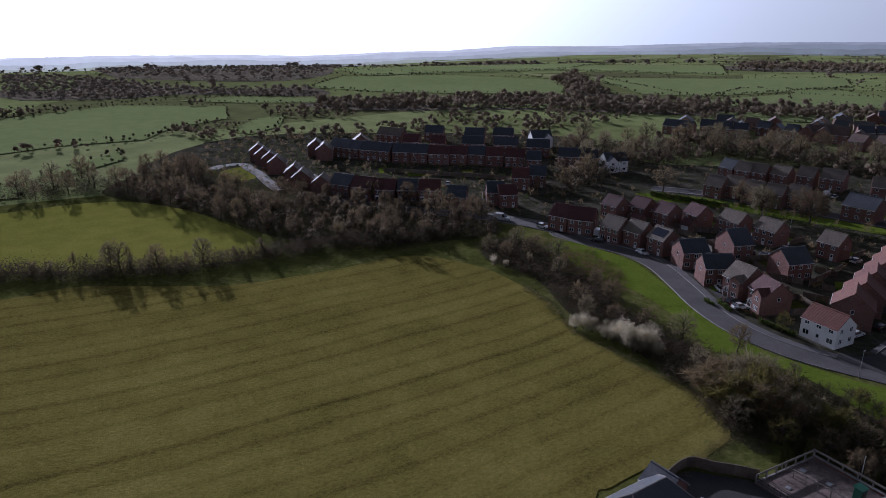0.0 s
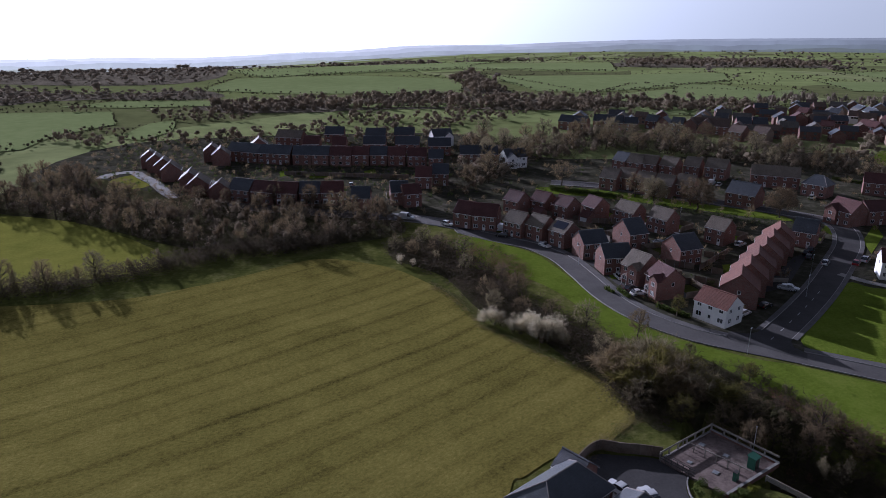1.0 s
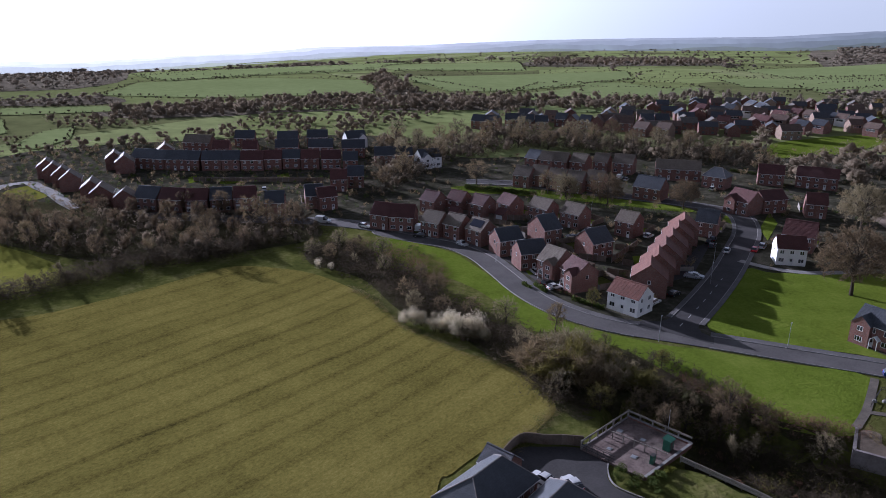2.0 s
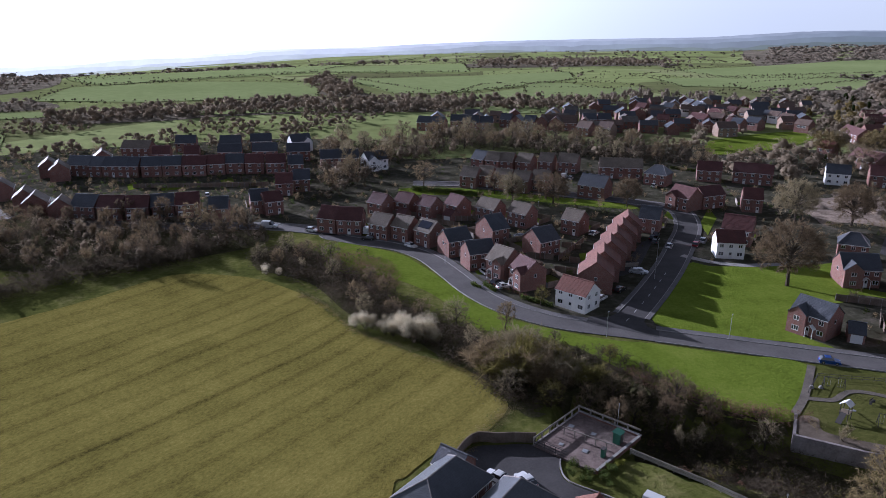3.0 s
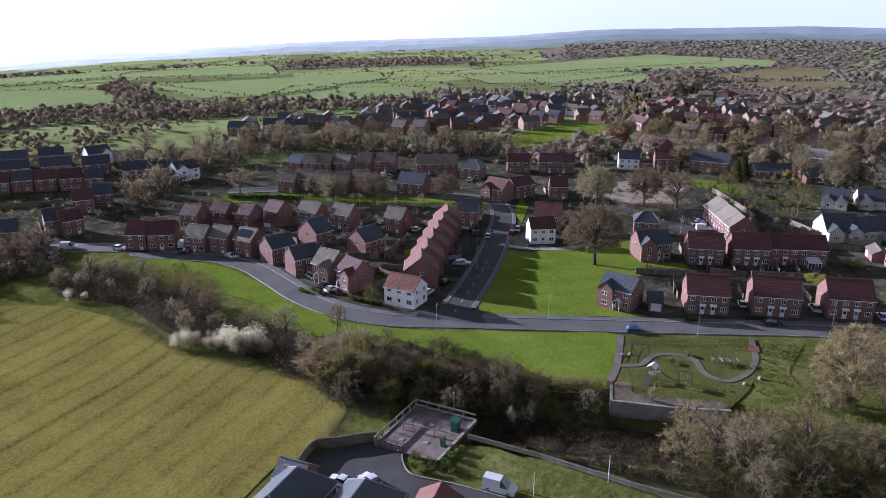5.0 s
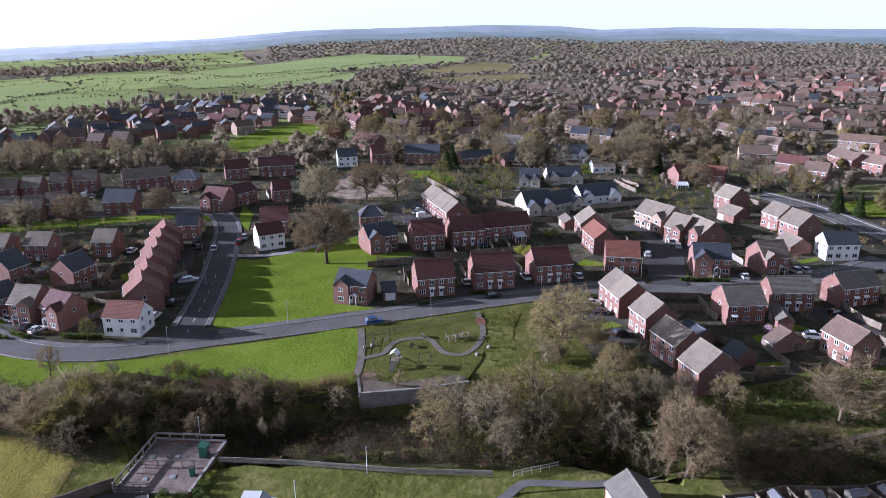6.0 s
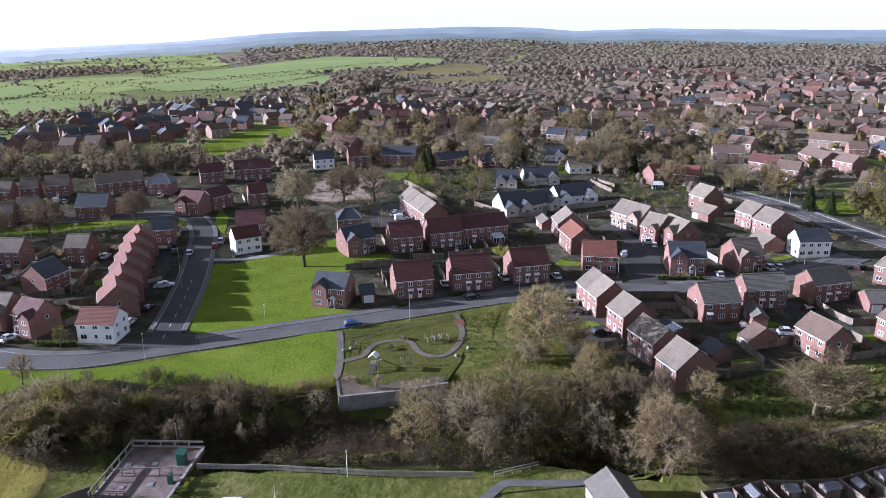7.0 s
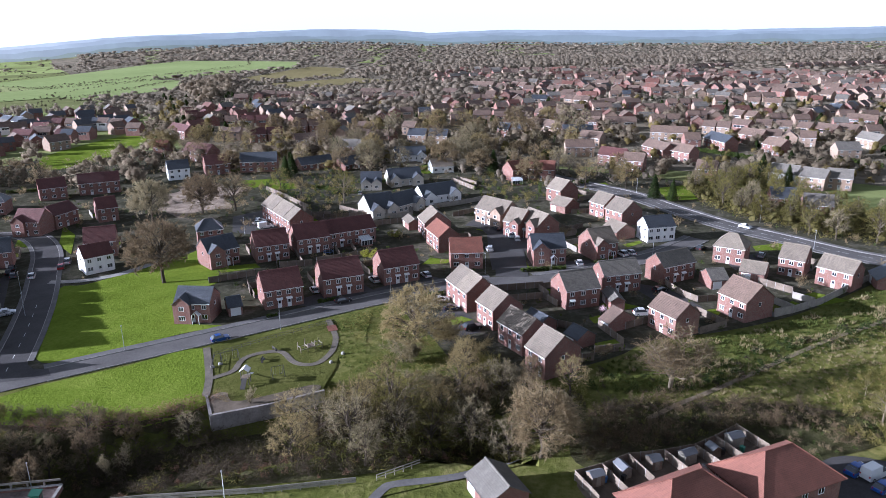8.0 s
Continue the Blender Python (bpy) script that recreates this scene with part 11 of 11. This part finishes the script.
def conservatory(x, y, turn, w=3.6, d=3.0):
    """A white glazed room: a low wall, posts, glass sides and a sloping glass roof."""
    h = holder("conservatory", pose(x, y, land(x, y), 0, 0, turn), "white-framed glass conservatory on a low brick wall", "conservatory")
    part("base_wall", Geo().box(-w / 2, -d / 2, 0, w / 2, -d / 2 + 0.15, 0.6).box(-w / 2, -d / 2 + 0.15, 0, -w / 2 + 0.15, d / 2, 0.6).box(w / 2 - 0.15, -d / 2 + 0.15, 0, w / 2, d / 2, 0.6), MAT["brick"], h)
    for k in range(5):
        cx = -w / 2 + 0.05 + (w - 0.1) * k / 4
        part("post", Geo().box(cx - 0.05, -d / 2, 0.6, cx + 0.05, -d / 2 + 0.1, 2.2), MAT["upvc"], h)
        part("rafter", Geo().slab((cx - 0.05, -d / 2, 2.28), (cx + 0.05, -d / 2, 2.28), (cx + 0.05, d / 2, 3.05), (cx - 0.05, d / 2, 3.05), 0.08), MAT["upvc"], h)
        if k < 4:
            part("pane", Geo().box(cx + 0.05, -d / 2 + 0.03, 0.6, cx + (w - 0.1) / 4 - 0.05, -d / 2 + 0.06, 2.1), MAT["glass"], h)
    part("eaves_beam", Geo().box(-w / 2 - 0.05, -d / 2 - 0.06, 2.1, w / 2 + 0.05, -d / 2 + 0.1, 2.25), MAT["upvc"], h)
    for q in (-1, 1):
        for k in range(3):
            cy = -d / 2 + 0.3 + (d - 0.5) * k / 2
            part("post", Geo().box(q * w / 2 - 0.05, cy - 0.05, 0.6, q * w / 2 + 0.05, cy + 0.05, 2.25 + 0.77 * (cy + d / 2) / d), MAT["upvc"], h)
    part("glass_roof", Geo().slab((-w / 2, -d / 2, 2.24), (w / 2, -d / 2, 2.24), (w / 2, d / 2, 3.0), (-w / 2, d / 2, 3.0), 0.03), MAT["polycarbonate"], h, "milky roof sheet")


conservatory(191.9, 104.0, -39)
conservatory(291.0, 84.0, -60, 4.2, 3.2)

tramp = holder("trampoline", pose(180.6, 110.6, land(180.6, 110.6)), "garden trampoline with a blue edge pad and net posts", "trampoline")
part("jumping_mat", Geo().tube((0, 0, 0.76), (0, 0, 0.78), 1.35, 1.35, 20, True), MAT["rubber"], tramp)
for k in range(8):
    c0, s0, c1, s1 = math.cos(0.7854 * k), math.sin(0.7854 * k), math.cos(0.7854 * (k + 1)), math.sin(0.7854 * (k + 1))
    part("edge_pad", Geo().slab((1.3 * c0, 1.3 * s0, 0.83), (1.62 * c0, 1.62 * s0, 0.83), (1.62 * c1, 1.62 * s1, 0.83), (1.3 * c1, 1.3 * s1, 0.83), 0.05), MAT["blue_paint"], tramp)
    part("net_post", Geo().tube((1.6 * c0, 1.6 * s0, 0), (1.6 * c0, 1.6 * s0, 2.4), 0.03, 0.03, 6, True), MAT["upvc"], tramp)

tagged(part("pavement", ribbon(smooth([(131.5, 169.0), (133.2, 165.6), (136.4, 160.8), (142.4, 156.4), (149.0, 154.6), (156.5, 153.4)]), 1.3, -1.3, 0.2, depth=0.05), MAT["kerb"]), "pale paved path along the top of a green", "pavement", kind="structure")
car("hatch", "red", 141.2, 175.6, 46)
car("hatch", "white", 200.2, 66.0, 30)

# mounds on the building plot
for i, (x, y, r) in enumerate([(214, 200, 2.6), (222, 196, 2.0), (231, 200, 3.0), (240, 196, 2.2), (228, 188, 2.4), (216, 187, 1.8), (246, 203, 2.0), (236, 210, 2.4)]):
    rs = random.Random(400 + i)
    ring = [[(k * r * math.cos(6.283 * a / 11) * rs.uniform(0.8, 1.2), k * r * math.sin(6.283 * a / 11) * rs.uniform(0.8, 1.2), z * rs.uniform(0.8, 1.2)) for a in range(11)] for k, z in ((1.0, 0.0), (0.72, 0.35), (0.38, 0.75))]
    verts = [p for row in ring for p in row] + [(0, 0, 0.95)]
    faces = [(11 * k + a, 11 * k + (a + 1) % 11, 11 * (k + 1) + (a + 1) % 11, 11 * (k + 1) + a) for k in range(2) for a in range(11)] + [(22 + a, 22 + (a + 1) % 11, 33) for a in range(11)]
    tagged(part("earth_mound", Geo().add([(p[0], p[1], p[2] * r * 0.5) for p in verts], faces), MAT["rubble"], at=pose(x, y, land(x, y) + 0.1, 0, 0, 40 * i)), "mound of broken rubble and earth on bare ground", "mound", group="mounds on the building plot")

# ---- road markings ----
def dashes(line, on, off, half, lift, offset=0.0, name="lane_marking", first=0, last=None):
    g, run, pts = Geo(), 0.0, [Vector(p) for p in line]
    for a, b in zip(pts, pts[1:]):
        length, d = (b - a).length, (b - a).normalized()
        s = Vector((-d.y, d.x))
        x = -(run % (on + off))
        while x < length:
            p0, p1 = max(0.0, x), min(length, x + on)
            if p1 - p0 > 0.1:
                p, q = a + d * p0 + s * offset, a + d * p1 + s * offset
                g.quad(*[(v.x, v.y, land(v.x, v.y) + lift) for v in (p - s * half, q - s * half, q + s * half, p + s * half)])
            x += on + off
        run += length
    ob = part(name, g, MAT["paint_line"])
    return tagged(ob, "worn white painted road line", "road marking", kind="stuff")


dashes(SIDE_ROAD[1:9], 2.0, 4.0, 0.06, 0.176)
dashes(TOP_ROAD, 4.0, 2.0, 0.06, 0.176)
dashes(TOP_ROAD, 200, 0.0, 0.06, 0.176, 3.7)
dashes(TOP_ROAD, 200, 0.0, 0.06, 0.176, -3.7)
# access road in pale kerb concrete: the colour stands in for sun glare
tagged(part("path", ribbon(ESTATE_PATH, 2.4, -2.4, 0.2, depth=0.05), MAT["kerb"]), "access road at the estate edge, coloured pale for sun glare", "path", kind="structure")

# ---- far hills on the skyline: a backdrop glowing with painted haze ----
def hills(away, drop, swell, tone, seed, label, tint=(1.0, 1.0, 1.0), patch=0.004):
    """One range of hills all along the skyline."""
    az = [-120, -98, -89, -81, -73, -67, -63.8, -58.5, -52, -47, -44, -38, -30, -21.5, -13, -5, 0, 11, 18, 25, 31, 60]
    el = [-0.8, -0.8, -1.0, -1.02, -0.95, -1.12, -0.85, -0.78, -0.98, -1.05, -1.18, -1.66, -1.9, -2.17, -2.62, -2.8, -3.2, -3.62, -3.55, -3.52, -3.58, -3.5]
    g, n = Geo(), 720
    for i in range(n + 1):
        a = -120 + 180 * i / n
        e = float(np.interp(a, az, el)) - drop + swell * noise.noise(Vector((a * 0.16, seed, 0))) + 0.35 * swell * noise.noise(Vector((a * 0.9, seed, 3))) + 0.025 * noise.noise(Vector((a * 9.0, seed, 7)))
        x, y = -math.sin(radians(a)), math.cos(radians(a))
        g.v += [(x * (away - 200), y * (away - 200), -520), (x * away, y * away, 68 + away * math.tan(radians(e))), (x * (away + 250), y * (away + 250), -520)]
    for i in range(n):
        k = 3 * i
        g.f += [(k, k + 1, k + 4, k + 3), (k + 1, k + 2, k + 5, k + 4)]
    tagged(part("backdrop", g, painted_haze("hazy hills", tone, tint, patch)), label, "hills", kind="structure")


hills(4600, 0.0, 0.05, 1.0, 1.0, "palest blue hills glowing with painted haze at the end of sight")
hills(4300, 0.16, 0.2, 0.86, 5.0, "pale blue hills glowing with painted haze along the skyline", (0.97, 1.0, 1.0))
hills(3900, 0.42, 0.26, 0.7, 9.0, "wooded rises glowing with painted haze below the skyline", (0.95, 1.0, 0.95), 0.006)
hills(3500, 0.74, 0.26, 0.56, 13.0, "fields and woods glowing with painted haze on the last rise", (0.94, 1.0, 0.78), 0.009)
